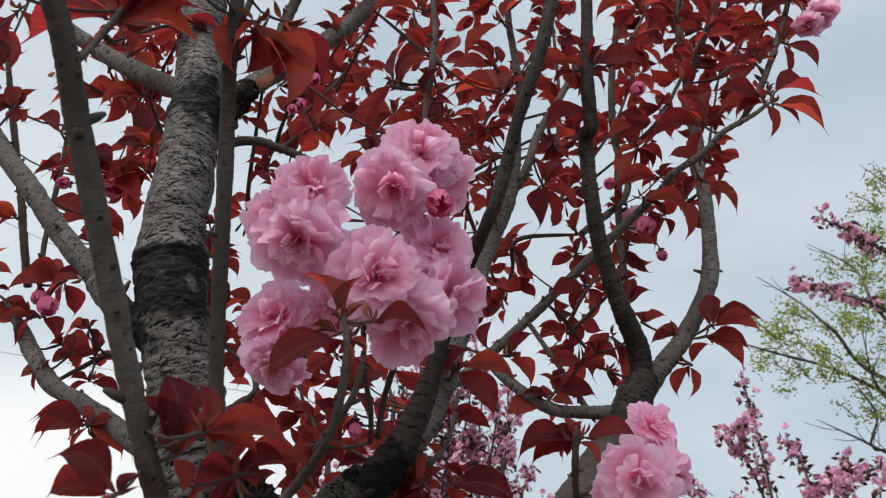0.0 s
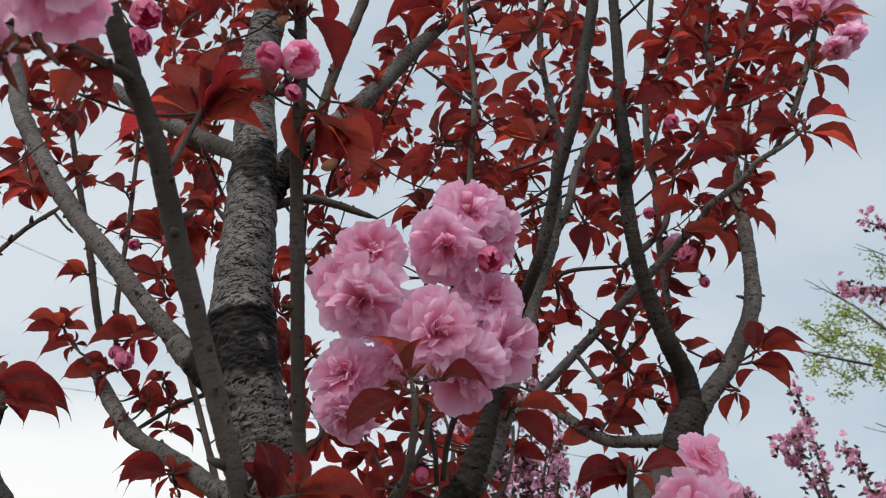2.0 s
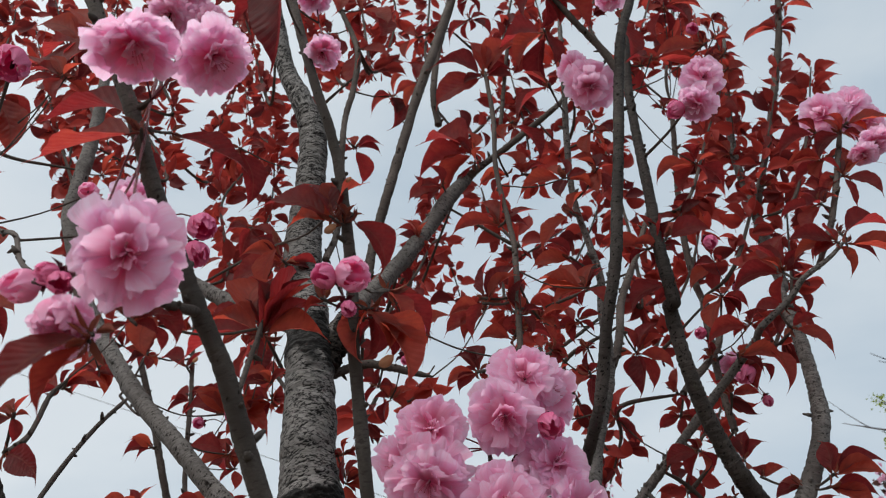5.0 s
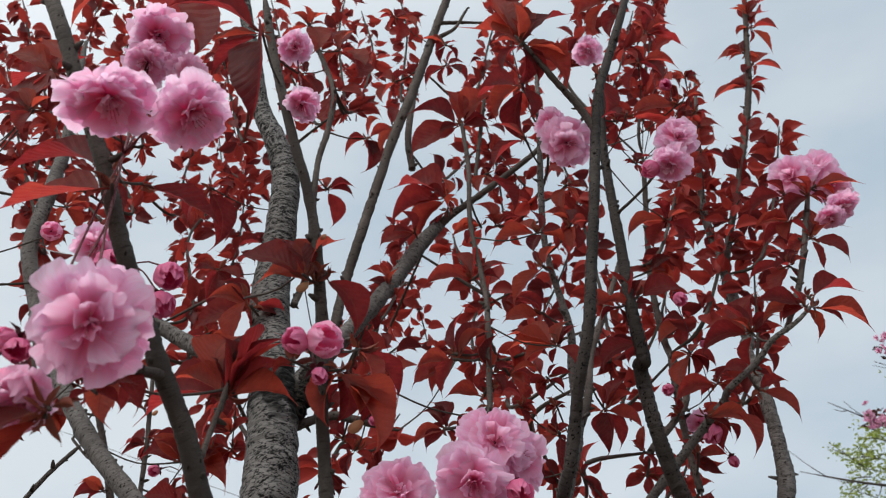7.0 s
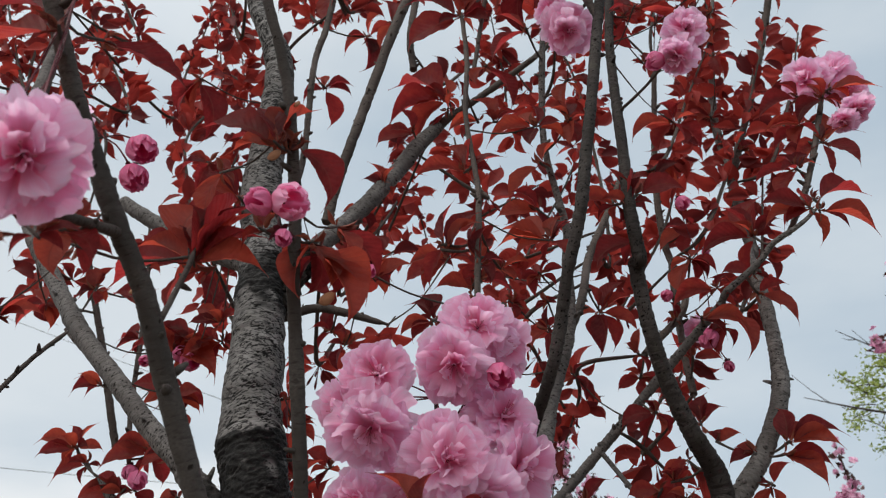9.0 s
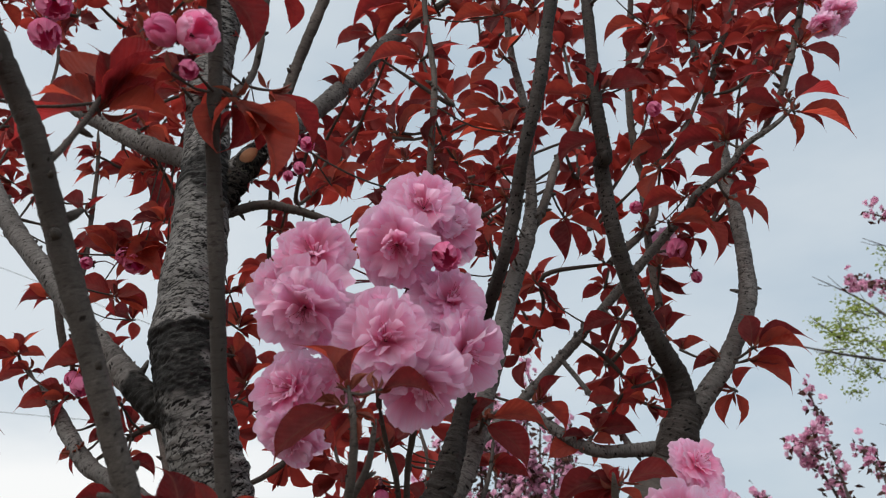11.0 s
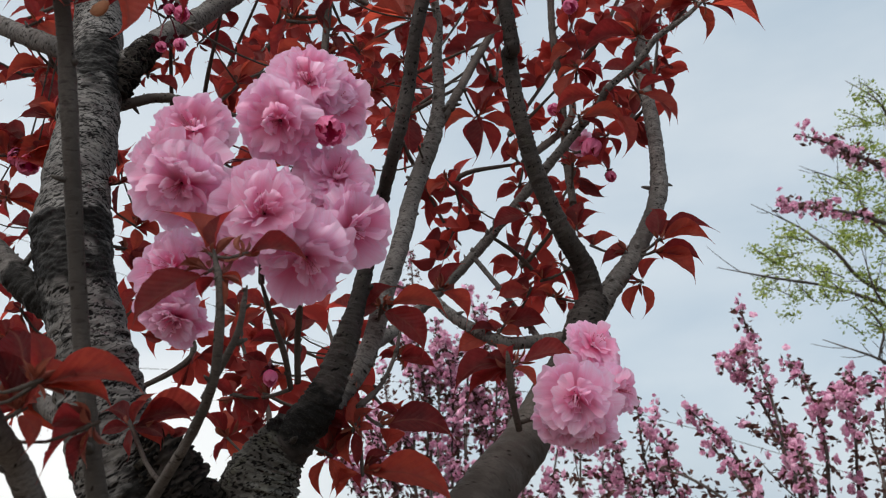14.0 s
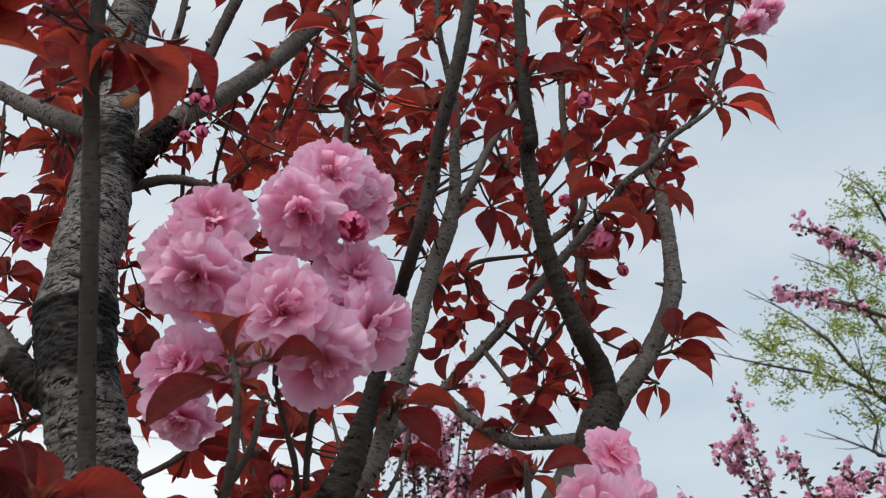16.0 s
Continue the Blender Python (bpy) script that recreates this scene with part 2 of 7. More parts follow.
LEAF = leaf_material()
PETAL = petal_material("pink_petal", (0.92, 0.71, 0.87), (0.89, 0.28, 0.50), 0.68)
BUD = petal_material("bud_petal", (0.84, 0.30, 0.50), (0.62, 0.055, 0.20), 0.45)
PALE_BUD = petal_material("pale_bud_petal", (0.93, 0.55, 0.74), (0.86, 0.24, 0.44), 0.5)
CALYX = plain("maroon_calyx", (0.13, 0.018, 0.03), (0.06, 0.008, 0.014), 180.0, 0.45)
STAMEN = plain("stamen", (0.72, 0.28, 0.34), (0.46, 0.10, 0.17), 200.0, 0.5)
SCALE = plain("papery_scale", (0.48, 0.24, 0.13), (0.30, 0.13, 0.07), 150.0, 0.6, 0.25)
YOUNG_LEAF = plain("young_leaf", (0.30, 0.085, 0.050), (0.12, 0.026, 0.022), 60.0, 0.5, 0.4)
FAR_LEAF = plain("small_red_leaf", (0.50, 0.056, 0.042), (0.12, 0.015, 0.017), 9.0, 0.55, 0.5)
FAR_DARK_LEAF = plain("small_bronze_leaf", (0.10, 0.04, 0.03), (0.04, 0.018, 0.016), 9.0, 0.5, 0.2)
FAR_BLOOM = plain("small_pink_bloom", (0.84, 0.54, 0.68), (0.58, 0.22, 0.38), 6.0, 0.7, 0.35)
FAR_BARK = plain("grey_twig_bark", (0.09, 0.075, 0.068), (0.045, 0.037, 0.033), 30.0, 0.8)
SPRING_LEAF = plain("spring_green_leaf", (0.36, 0.42, 0.10), (0.17, 0.25, 0.05), 2.0, 0.5, 0.45)
GRASS = plain("dry_earth", (0.15, 0.115, 0.085), (0.08, 0.06, 0.045), 3.0, 0.9)
CABLE = plain("cable_sheath", (0.10, 0.10, 0.10), (0.06, 0.06, 0.06), 8.0, 0.6)


# ---- building helpers ----
def mesh_of(name, verts, faces, uvs=None, smooth=True):
    me = bpy.data.meshes.new(name)
    me.from_pydata([tuple(v) for v in verts], [], faces)
    if uvs is not None:
        layer = me.uv_layers.new(name="UVMap")
        layer.data.foreach_set("uv", [c for poly in faces for i in poly for c in uvs[i]])
    if smooth:
        me.polygons.foreach_set("use_smooth", [True] * len(me.polygons))
    me.update()
    return me


def part(name, me, material, parent, label=""):
    ob = new(name, me)
    if not me.materials:
        me.materials.append(material)
    ob.parent = parent
    return tagged(ob, label)


ORIGINS = {}  # where each unturned parent stands


def settle(ob, m):
    """Puts a part at the pose m of the world."""
    up = ob.parent
    root = ORIGINS.get(up.name, Vector())
    ORIGINS[ob.name] = m.translation.copy()
    ob.matrix_basis = Matrix.Translation(-root) @ m


def thing(name, label, category, place=(0, 0, 0)):
    ob = new(name)
    ob.location = place
    ORIGINS[ob.name] = Vector(place)
    ob.empty_display_size = 0.1
    return tagged(ob, label, category)


def glide(nodes, step):
    """Points on a smooth curve through nodes of place and radius, about step metres apart."""
    pts = np.array(nodes, float)
    pad = np.vstack([2 * pts[0] - pts[1], pts, 2 * pts[-1] - pts[-2]])
    made = []
    for i in range(len(pts) - 1):
        p0, p1, p2, p3 = pad[i : i + 4]
        count = max(2, int(np.linalg.norm(p2[:3] - p1[:3]) / step))
        for k in range(count):
            t = k / count
            made.append(0.5 * (2 * p1 + (p2 - p0) * t + (2 * p0 - 5 * p1 + 4 * p2 - p3) * t * t + (3 * p1 - p0 - 3 * p2 + p3) * t**3))
    made.append(pts[-1])
    made = np.array(made)
    made[:, 3] = np.maximum(made[:, 3], 0.0004)
    return made


def tube(points, sides, rough=0.0, origin=(0, 0, 0), seed=0.0, ends=True, grit=0.0):
    """Vertices, faces and UV in metres of a limb along points of place and radius."""
    origin = Vector(origin)
    verts, faces, uvs = [], [], []
    side, run = None, 0.0
    last = len(points) - 1
    for i, (x, y, z, r) in enumerate(points):
        here = Vector((x, y, z))
        way = (Vector(points[min(i + 1, last)][:3]) - Vector(points[max(i - 1, 0)][:3])).normalized()
        if side is None:
            side = way.cross(Vector((0.31, 0.83, 0.47))).normalized()
        side = (side - way * side.dot(way)).normalized()
        up = way.cross(side)
        run += (here - Vector(points[max(i - 1, 0)][:3])).length
        for k in range(sides + 1):
            a = 2 * math.pi * (k % sides) / sides
            out = side * math.cos(a) + up * math.sin(a)
            spot = here + out * r
            swell = 1.0
            if rough:
                swell += rough * noise.noise(spot * (0.55 / max(r, 0.004)) + Vector((seed, 0, 0))) + 0.5 * rough * noise.noise(spot * (1.7 / max(r, 0.004)))
            if grit:
                swell += grit * (noise.noise(spot * 190) + 0.7 * noise.noise(spot * 430) + 0.5 * abs(noise.noise(spot * 900)))
            verts.append(here + out * r * swell - origin)
            uvs.append((r * a + seed, run))
    ring = sides + 1
    for i in range(last):
        for k in range(sides):
            faces.append((i * ring + k, i * ring + k + 1, (i + 1) * ring + k + 1, (i + 1) * ring + k))
    if ends:
        for i, flip in ((0, True), (last, False)):
            centre = len(verts)
            verts.append(Vector(points[i][:3]) - origin)
            uvs.append((seed, 0))
            for k in range(sides):
                tri = (i * ring + k, i * ring + k + 1, centre)
                faces.append(tri[::-1] if flip else tri)
    return verts, faces, uvs


class Heap:
    """Gathers many small pieces into one mesh."""

    def __init__(self):
        self.verts, self.faces, self.uvs = [], [], []

    def add(self, verts, faces, uvs=None, m=None):
        n = len(self.verts)
        self.verts += [m @ v for v in verts] if m else list(verts)
        self.faces += [tuple(i + n for i in f) for f in faces]
        self.uvs += uvs if uvs else [(0, 0)] * len(verts)

    def mesh(self, name):
        return mesh_of(name, self.verts, self.faces, self.uvs)


# ---- ground ----
def build_ground():
    heap = Heap()
    n = 40
    for j in range(n + 1):
        for i in range(n + 1):
            sx, sy = 2 * i / n - 1, 2 * j / n - 1
            x, y = 1500 * sx * abs(sx) ** 2, 1500 * sy * abs(sy) ** 2
            heap.verts.append(Vector((x, y, 0.03 * noise.noise(Vector((x, y, 0)) * 0.4))))
            heap.uvs.append((x, y))
    for j in range(n):
        for i in range(n):
            a = j * (n + 1) + i
            heap.faces.append((a, a + 1, a + n + 2, a + n + 1))
    ob = new("ground", heap.mesh("ground"))
    ob.data.materials.append(GRASS)
    tagged(ob, "dry brown earth on level open ground", "ground", kind="structure")


build_ground()

# ---- the flowering cherry ----
CHERRY = thing("cherry_tree", "flowering cherry with grey bark, bronze-red leaves and double pink blossoms", "tree", (-0.10, 0.70, 0.0))
CORE = []  # centre lines of all limbs, with radius
EYEWARD = Vector((0.0, -0.88, -0.47))
LABELS = {
    "trunk": "grey trunk with dark cracked lenticels and a rough ring",
    "near_stem": "smooth grey-brown upright stem",
    "near_limb": "speckled grey limb",
    "burl": "rough black burl at the foot of the fork",
}


def limb(name, kind, nodes):
    """A trunk, limb or twig of the cherry through nodes of place and radius."""
    big = max(n[3] for n in nodes)
    if 0.0012 < nodes[-1][3] < 0.0075:
        # the free end runs out to a blunt point
        last, back = Vector(nodes[-1][:3]), Vector(nodes[-2][:3])
        tip = last + (last - back).normalized() * nodes[-1][3] * 5
        nodes = nodes + [(*tip, nodes[-1][3] * 0.35)]
    pts = glide(nodes, min(0.012, max(0.006, big * 0.8)))
    CORE.extend(pts.tolist())
    seed = len(CORE) * 0.37 % 7
    lumps = {"bark_rough": 0.10, "bark_base": 0.12, "bark_dark": 0.12, "bark_limb": 0.13, "bark_twig": 0.18, "bark_stem": 0.09, "bark_ring": 0.28}[kind]
    # swollen leaf scars and knots along the limb
    rnd = random.Random(len(CORE))
    knots = [rnd.uniform(0, len(pts)) for _ in range(max(1, len(pts) // 9))] if kind != "bark_rough" else []
    for k in knots:
        for i in range(max(0, int(k) - 1), min(len(pts), int(k) + 2)):
            pts[i][3] *= 1 + rnd.uniform(0.0, 0.05)
    if name == "trunk":
        pts = ring_scar(pts)
    spurs = pts
    if big > 0.004:
        # fine rings where the eye comes near, so that the bark's cracks are cut into the mesh
        step = 0.0011 if kind in ("bark_rough", "bark_ring", "bark_base") else 0.0014
        keep = [tuple(p) for p in pts]
        low, mid, top = [p for p in keep if p[2] < 1.5], [p for p in keep if 1.5 <= p[2] < 2.45], [p for p in keep if p[2] >= 2.45]
        fine = glide(mid, step).tolist() if len(mid) > 1 else mid
        pts = np.array(low + fine + (glide(top, step * 2.2).tolist() if len(top) > 1 else top))
    sides = {"bark_rough": 112, "bark_base": 112, "bark_ring": 80}.get(kind, 28 if big > 0.0045 else 8)
    if big > 0.009 and kind in ("bark_limb", "bark_dark", "bark_stem"):
        sides = 52
    grit = {"bark_rough": 0.022, "bark_base": 0.05, "bark_dark": 0.045, "bark_ring": 0.09}.get(kind, 0.025)
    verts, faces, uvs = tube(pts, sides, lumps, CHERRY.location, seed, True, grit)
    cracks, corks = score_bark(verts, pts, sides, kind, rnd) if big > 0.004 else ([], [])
    heap = Heap()
    heap.add(verts, faces, uvs)
    if kind != "bark_rough":
        for _ in range(len(spurs) // 4):
            heap.add(*bud_spur(spurs, rnd))
    me = heap.mesh(name)
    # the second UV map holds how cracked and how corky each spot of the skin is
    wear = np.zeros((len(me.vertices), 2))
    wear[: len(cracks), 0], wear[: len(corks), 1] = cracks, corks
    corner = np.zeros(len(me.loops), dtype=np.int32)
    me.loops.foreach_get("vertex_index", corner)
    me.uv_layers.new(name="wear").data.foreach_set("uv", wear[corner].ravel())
    return part("stem" if name == "near_stem" else "limb" if name == "near_limb" else name, me, BARKS[kind], CHERRY, LABELS.get(name, ""))


# each bark's cracks: how many on a square centimetre, half length and half height in millimetres, depth in millimetres
SCORES = {
    "bark_rough": (2.5, (0.8, 7.5), (0.30, 1.15), 0.55),
    "bark_limb": (3.4, (0.6, 2.9), (0.30, 0.60), 0.22),
    "bark_dark": (2.4, (0.7, 2.8), (0.35, 0.7), 0.22),
    "bark_base": (4.5, (0.6, 4.0), (0.40, 1.1), 0.9),
    "bark_ring": (6.0, (1.5, 6.0), (0.6, 1.2), 1.3),
    "bark_twig": (3.5, (0.5, 1.6), (0.30, 0.5), 0.2),
    "bark_stem": (1.6, (0.4, 1.4), (0.30, 0.5), -0.25),
}
CORK_SPOTS = [(Vector((-0.230, 0.615, 1.795)), 0.045, 0.045), (Vector((-0.255, 0.610, 1.770)), 0.036, 0.040), (Vector((-0.262, 0.690, 2.020)), 0.040, 0.045), (Vector((-0.048, 0.632, 1.675)), 0.034, 0.030), (Vector((-0.150, 0.620, 1.620)), 0.040, 0.040)]


def score_bark(verts, pts, sides, kind, rnd):
    """Cuts cross-wise cracks with ragged ends into a limb's skin, and raises corky plates on the old bark.
    Returns how deep each vertex lies in a crack and how corky it is."""
    many, longs, highs, depth = SCORES[kind]
    count, ring = len(pts), sides + 1
    line = np.array([p[:3] for p in pts])
    radius = np.array([p[3] for p in pts])
    run = np.concatenate([[0.0], np.cumsum(np.linalg.norm(np.diff(line, axis=0), axis=1))])
    turn = np.arange(ring) % sides / sides * 2 * math.pi
    mask, lip = np.zeros((count, ring)), np.zeros((count, ring))
    area = float(np.sum(np.diff(run) * radius[1:])) * 2 * math.pi * 1e4
    jag = np.array([[noise.noise(Vector((k * 1.9, j * 5.3, 2.0))) for k in range(ring)] for j in range(6)])
    for _ in range(int(many * area)):
        at = rnd.uniform(0, run[-1])
        half, high = rnd.uniform(*longs) / 1000 * rnd.choice((0.4, 0.6, 0.8, 1.0, 1.3)), rnd.uniform(*highs) / 1000
        tilt, arch, a0 = rnd.gauss(0, 0.42), rnd.gauss(0, 0.18), rnd.uniform(0, 2 * math.pi)
        i0, i1 = np.searchsorted(run, [at - high * 3 - half * 0.5, at + high * 3 + half * 0.5])
        if i1 - i0 < 2 or at < run[1]:
            continue
        near = radius[min(int((i0 + i1) // 2), count - 1)]
        du = ((turn - a0 + math.pi) % (2 * math.pi) - math.pi) * near
        cols = np.nonzero(np.abs(du) < half)[0]
        if not len(cols):
            continue
        du = du[cols]
        wavy = jag[rnd.randrange(6)][cols]
        dv = run[i0:i1, None] - at - tilt * du - arch * du * du / half + wavy * high * 1.6
        reach = high * np.sqrt(1 - (du / half) ** 2) * (0.75 + 0.9 * np.abs(wavy))
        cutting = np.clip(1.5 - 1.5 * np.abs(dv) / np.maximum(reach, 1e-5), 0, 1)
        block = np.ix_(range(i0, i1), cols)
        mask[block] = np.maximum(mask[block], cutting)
        edge = np.exp(-(((dv - reach * 1.5) / (high * 0.8)) ** 2)) * (1 - (du / half) ** 2)
        lip[block] = np.maximum(lip[block], edge)
    mask[:, -1], lip[:, -1] = mask[:, 0], lip[:, 0]
    skin = np.array([tuple(v) for v in verts[: count * ring]]).reshape(count, ring, 3)
    world = skin + np.array(tuple(CHERRY.location))
    cork = np.zeros((count, ring))
    plates = np.zeros((count, ring))
    if kind in ("bark_rough", "bark_limb", "bark_dark", "bark_base"):
        for spot, wide, tall in CORK_SPOTS:
            off = world - np.array(tuple(spot))
            cork = np.maximum(cork, np.exp(-((off[..., 0] ** 2 + off[..., 1] ** 2) / wide**2 + off[..., 2] ** 2 / tall**2) ** 2))
        for i, k in zip(*np.nonzero(cork > 0.03)):
            here = Vector(world[i, k])
            ragged = noise.noise(here * 60) + 0.6 * noise.noise(here * 150)
            cork[i, k] = min(1.0, max(0.0, (cork[i, k] - 0.46 + 0.55 * ragged) * 3.0))
            if kind == "bark_rough":
                # the black ring, ragged above and below
                band = 0.017 - abs(here.z - RING_HEIGHT + 0.006 - 0.10 * (here.x + 0.24)) + 0.0085 * ragged
                cork[i, k] = max(cork[i, k], min(1.0, max(0.0, band * 260)))
            plates[i, k] = noise.noise(Vector((here.x * 160, here.y * 160, here.z * 330))) + 0.6 * noise.noise(here * 420)
    outward = world - line[:, None, :]
    outward /= np.maximum(np.linalg.norm(outward, axis=2, keepdims=True), 1e-6)
    lift = (-mask * depth + lip * abs(depth) * 0.40 + cork * (0.5 + plates * 1.3)) / 1000
    skin += outward * lift[..., None]
    for i, v in enumerate(skin.reshape(-1, 3)):
        verts[i] = Vector(v)
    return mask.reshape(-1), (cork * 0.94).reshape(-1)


def bud_spur(pts, rnd):
    """A short knobbly spur or leaf scar that stands out from a limb."""
    i = rnd.randrange(1, len(pts) - 1)
    here, r = Vector(pts[i][:3]), pts[i][3]
    way = (Vector(pts[i + 1][:3]) - here).normalized()
    out = Vector((rnd.gauss(0, 1), rnd.gauss(0, 1), rnd.gauss(0, 1)))
    out = (out - way * out.dot(way)).normalized()
    rise = (out + way * rnd.uniform(0.2, 0.9)).normalized()
    size = rnd.uniform(0.0012, 0.0026) * (1.0 if r > 0.004 else 0.7)
    long = rnd.choice((1.2, 1.5, 2.2, 4.0)) * size
    foot = here + out * r * 0.7
    return tube(np.array([(*foot, size * 1.3), (*(foot + rise * (r * 0.3 + long * 0.5)), size), (*(foot + rise * (r * 0.3 + long)), size * 0.45)]), 6, 0.3, CHERRY.location, 1.0)


def ring_scar(pts):
    """A rough swollen ring round the trunk where an old graft or cut has healed."""
    for p in pts:
        off = (p[2] - RING_HEIGHT) / 0.014
        p[3] *= 1 + 0.075 * math.exp(-off * off)
    return pts


RING_HEIGHT = 1.832


def joint(spot, reach=9.0):
    """The nearest point of a limb's centre line."""
    core = np.array(CORE)
    far = np.linalg.norm(core[:, :3] - np.array(spot), axis=1)
    i = int(np.argmin(far))
    return Vector(core[i][:3]), float(far[i])


def leaf_mesh(width, fold, droop, bend, seed, rows=26):
    """A serrate cherry leaf, 1 long along y with a stalk at its base, a broad blade and a drawn-out tip that hooks."""
    verts, faces, uvs = [], [], []
    across = ((-1, 1.0), (-0.55, 0.46), (0, 0.0), (0.55, 0.46), (1, 1.0))
    for i in range(rows + 1):
        t = i / rows
        y = 0.12 + 0.88 * t
        blade = min(t / 0.90, 1.0)
        half = width * math.sin(math.pi * (0.025 + 0.975 * blade) ** 0.90) ** 0.85 if blade < 1 else 0.0
        half = max(half, width * 0.15 * (1 - t) / 0.22 if t > 0.78 else 0.0, 0.0045)
        tooth = (0.045 if i % 2 else -0.02) * min(1.0, 6 * t * (1 - t))
        hook = max(0.0, t - 0.76)
        mid_x = bend * (t * (1 - t) * 4) - bend * 0.35 * t * t - math.copysign(2.0, bend) * hook * hook
        mid_z = -1.0 * droop * t * t
        for f, lift in across:
            wave = 0.030 * math.sin(t * 11 + seed + (2.1 if f > 0 else 0)) * abs(f) + 0.012 * math.sin(t * 31 + seed * 3) * abs(f)
            verts.append(Vector((mid_x + f * half + (math.copysign(tooth * width, f) if abs(f) == 1 else 0), y + abs(f) * 0.03 * half / width, mid_z + half * fold * lift + wave * half * 3)))
            uvs.append((0.5 + 0.5 * f * half / width, t))
    for i in range(rows):
        for k in range(4):
            a = i * 5 + k
            faces.append((a, a + 1, a + 6, a + 5))
    n = len(verts)
    stalk = tube(np.array([(0, 0, 0, 0.012), (0, 0.07, 0.004, 0.010), (0, 0.15, 0.0, 0.009)]), 4, 0, (0, 0, 0), 0, False)
    verts += stalk[0]
    uvs += [(0.5, 0.02)] * len(stalk[0])
    faces += [tuple(i + n for i in f) for f in stalk[1]]
    return mesh_of("leaf", verts, faces, uvs)


# half width, fold, droop, arch
LEAF_FORMS = ((0.215, 0.62, 0.14, 0.09, 1), (0.190, 0.85, 0.20, 0.14, 2), (0.230, 0.50, 0.08, 0.06, 3), (0.205, 0.75, 0.27, 0.16, 4), (0.175, 1.00, 0.15, 0.11, 5), (0.225, 0.42, 0.22, 0.12, 6), (0.195, 0.68, 0.10, 0.18, 7), (0.210, 1.05, 0.24, 0.08, 8))
LEAVES = {side: [leaf_mesh(w, f, d, side * b, s) for w, f, d, b, s in LEAF_FORMS] for side in (-1, 1)}
SMALL_LEAVES = [leaf_mesh(w, f, d, side * b, s, 10) for w, f, d, b, s in LEAF_FORMS for side in (-1, 1)]
LEAF_RND = random.Random(7)
SHOOT_RND = random.Random(17)


def leaf(base, tip, parent, roll):
    """One leaf from base to tip, its blade turned by roll degrees about its rib."""
    base, tip = Vector(base), Vector(tip)
    way = tip - base
    size = way.length
    way.normalize()
    face = (EYEWARD - way * EYEWARD.dot(way)).normalized()
    # the blade folds and bulges upwards
    turn = min(70, 20 + 0.8 * abs(roll))
    face = max((Matrix.Rotation(radians(a), 3, way) @ face for a in (turn, -turn)), key=lambda v: v.z)
    cross = way.cross(face)
    rot = Matrix((cross, way, face)).transposed()
    # the rib arches upwards
    side = 1 if cross.z > 0 else -1
    ob = part("leaf", LEAF_RND.choice(LEAVES[side]), LEAF, parent)
    settle(ob, Matrix.LocRotScale(base, rot.to_quaternion(), (size * LEAF_RND.uniform(0.9, 1.12), size, size)))
    return ob


def bud_scale(place, size):
    """A papery scale left at the foot of a shoot."""
    place = Vector(place)
    nodes = [(0, 0, -1, 0.15), (0.05, 0, -0.6, 0.55), (0.05, 0, 0, 0.68), (0, 0, 0.6, 0.5), (-0.05, 0, 1, 0.12)]
    me = mesh_of("bud_scale", *tube(glide([tuple(v * size for v in n) for n in nodes], size * 0.25), 12, 0.2))
    ob = part("bud_scale", me, SCALE, CHERRY, "pale tan papery bud scale")
    settle(ob, Matrix.LocRotScale(place, Euler((0.4, 1.1, 0.3)).to_quaternion(), (1, 0.45, 1)))


def shoot(base, leaves):
    """A short leafy shoot: a stalk that grows from the nearest limb to base, with leaves round its end."""
    base = Vector(base)
    root, far = joint(base)
    if far > 0.16:
        root = base + (root - base).normalized() * 0.16
    mid = (base + root) / 2 + Vector((0, 0, -0.10 * far))
    end = base + (base - mid).normalized() * 0.004
    nodes = [(*root, 0.0017), (*mid, 0.0013), (*base, 0.0018), (*end, 0.0011)]
    heap = Heap()
    slim = 0.62 if base.y < 0.46 or far > 0.07 else 1.0
    heap.add(*tube(glide([(*n[:3], n[3] * slim) for n in nodes], 0.012), 6, 0.2, base, 0.3))
    me = heap.mesh("shoot")
    stem = part("shoot", me, BARKS["bark_twig"], CHERRY)
    settle(stem, Matrix.Translation(base))
    for dx, dy, dz, roll in leaves:
        leaf(base, base + Vector((dx, dy, dz)) / 1000, stem, roll)
    # folded young leaves and slender stipules in the heart of the shoot
    young = Heap()
    aim = sum((Vector(v[:3]) for v in leaves), Vector()).normalized() * 0.5 + Vector((0, 0, 0.5))
    for _ in range(SHOOT_RND.choice((5, 6, 7, 8))):
        way = (aim + Vector((SHOOT_RND.gauss(0, 1), SHOOT_RND.gauss(0, 1), SHOOT_RND.gauss(0, 1))) * 0.75).normalized()
        face = Vector((SHOOT_RND.gauss(0, 1), SHOOT_RND.gauss(0, 1), SHOOT_RND.gauss(0, 1)))
        face = (face - way * face.dot(way)).normalized()
        size = SHOOT_RND.uniform(0.007, 0.019)
        thin = SHOOT_RND.choice((0.35, 0.6, 0.9))
        me = SMALL_LEAVES[9]
        rot = Matrix((way.cross(face), way, face)).transposed().to_quaternion()
        young.add([v.co for v in me.vertices], [tuple(p.vertices) for p in me.polygons], None, Matrix.LocRotScale(Vector(), rot, (size * thin, size, size)))
    tuft = part("young_leaves", young.mesh("young_leaves"), YOUNG_LEAF, stem, "small folded brownish-red young leaves")
    settle(tuft, Matrix.Translation(base))


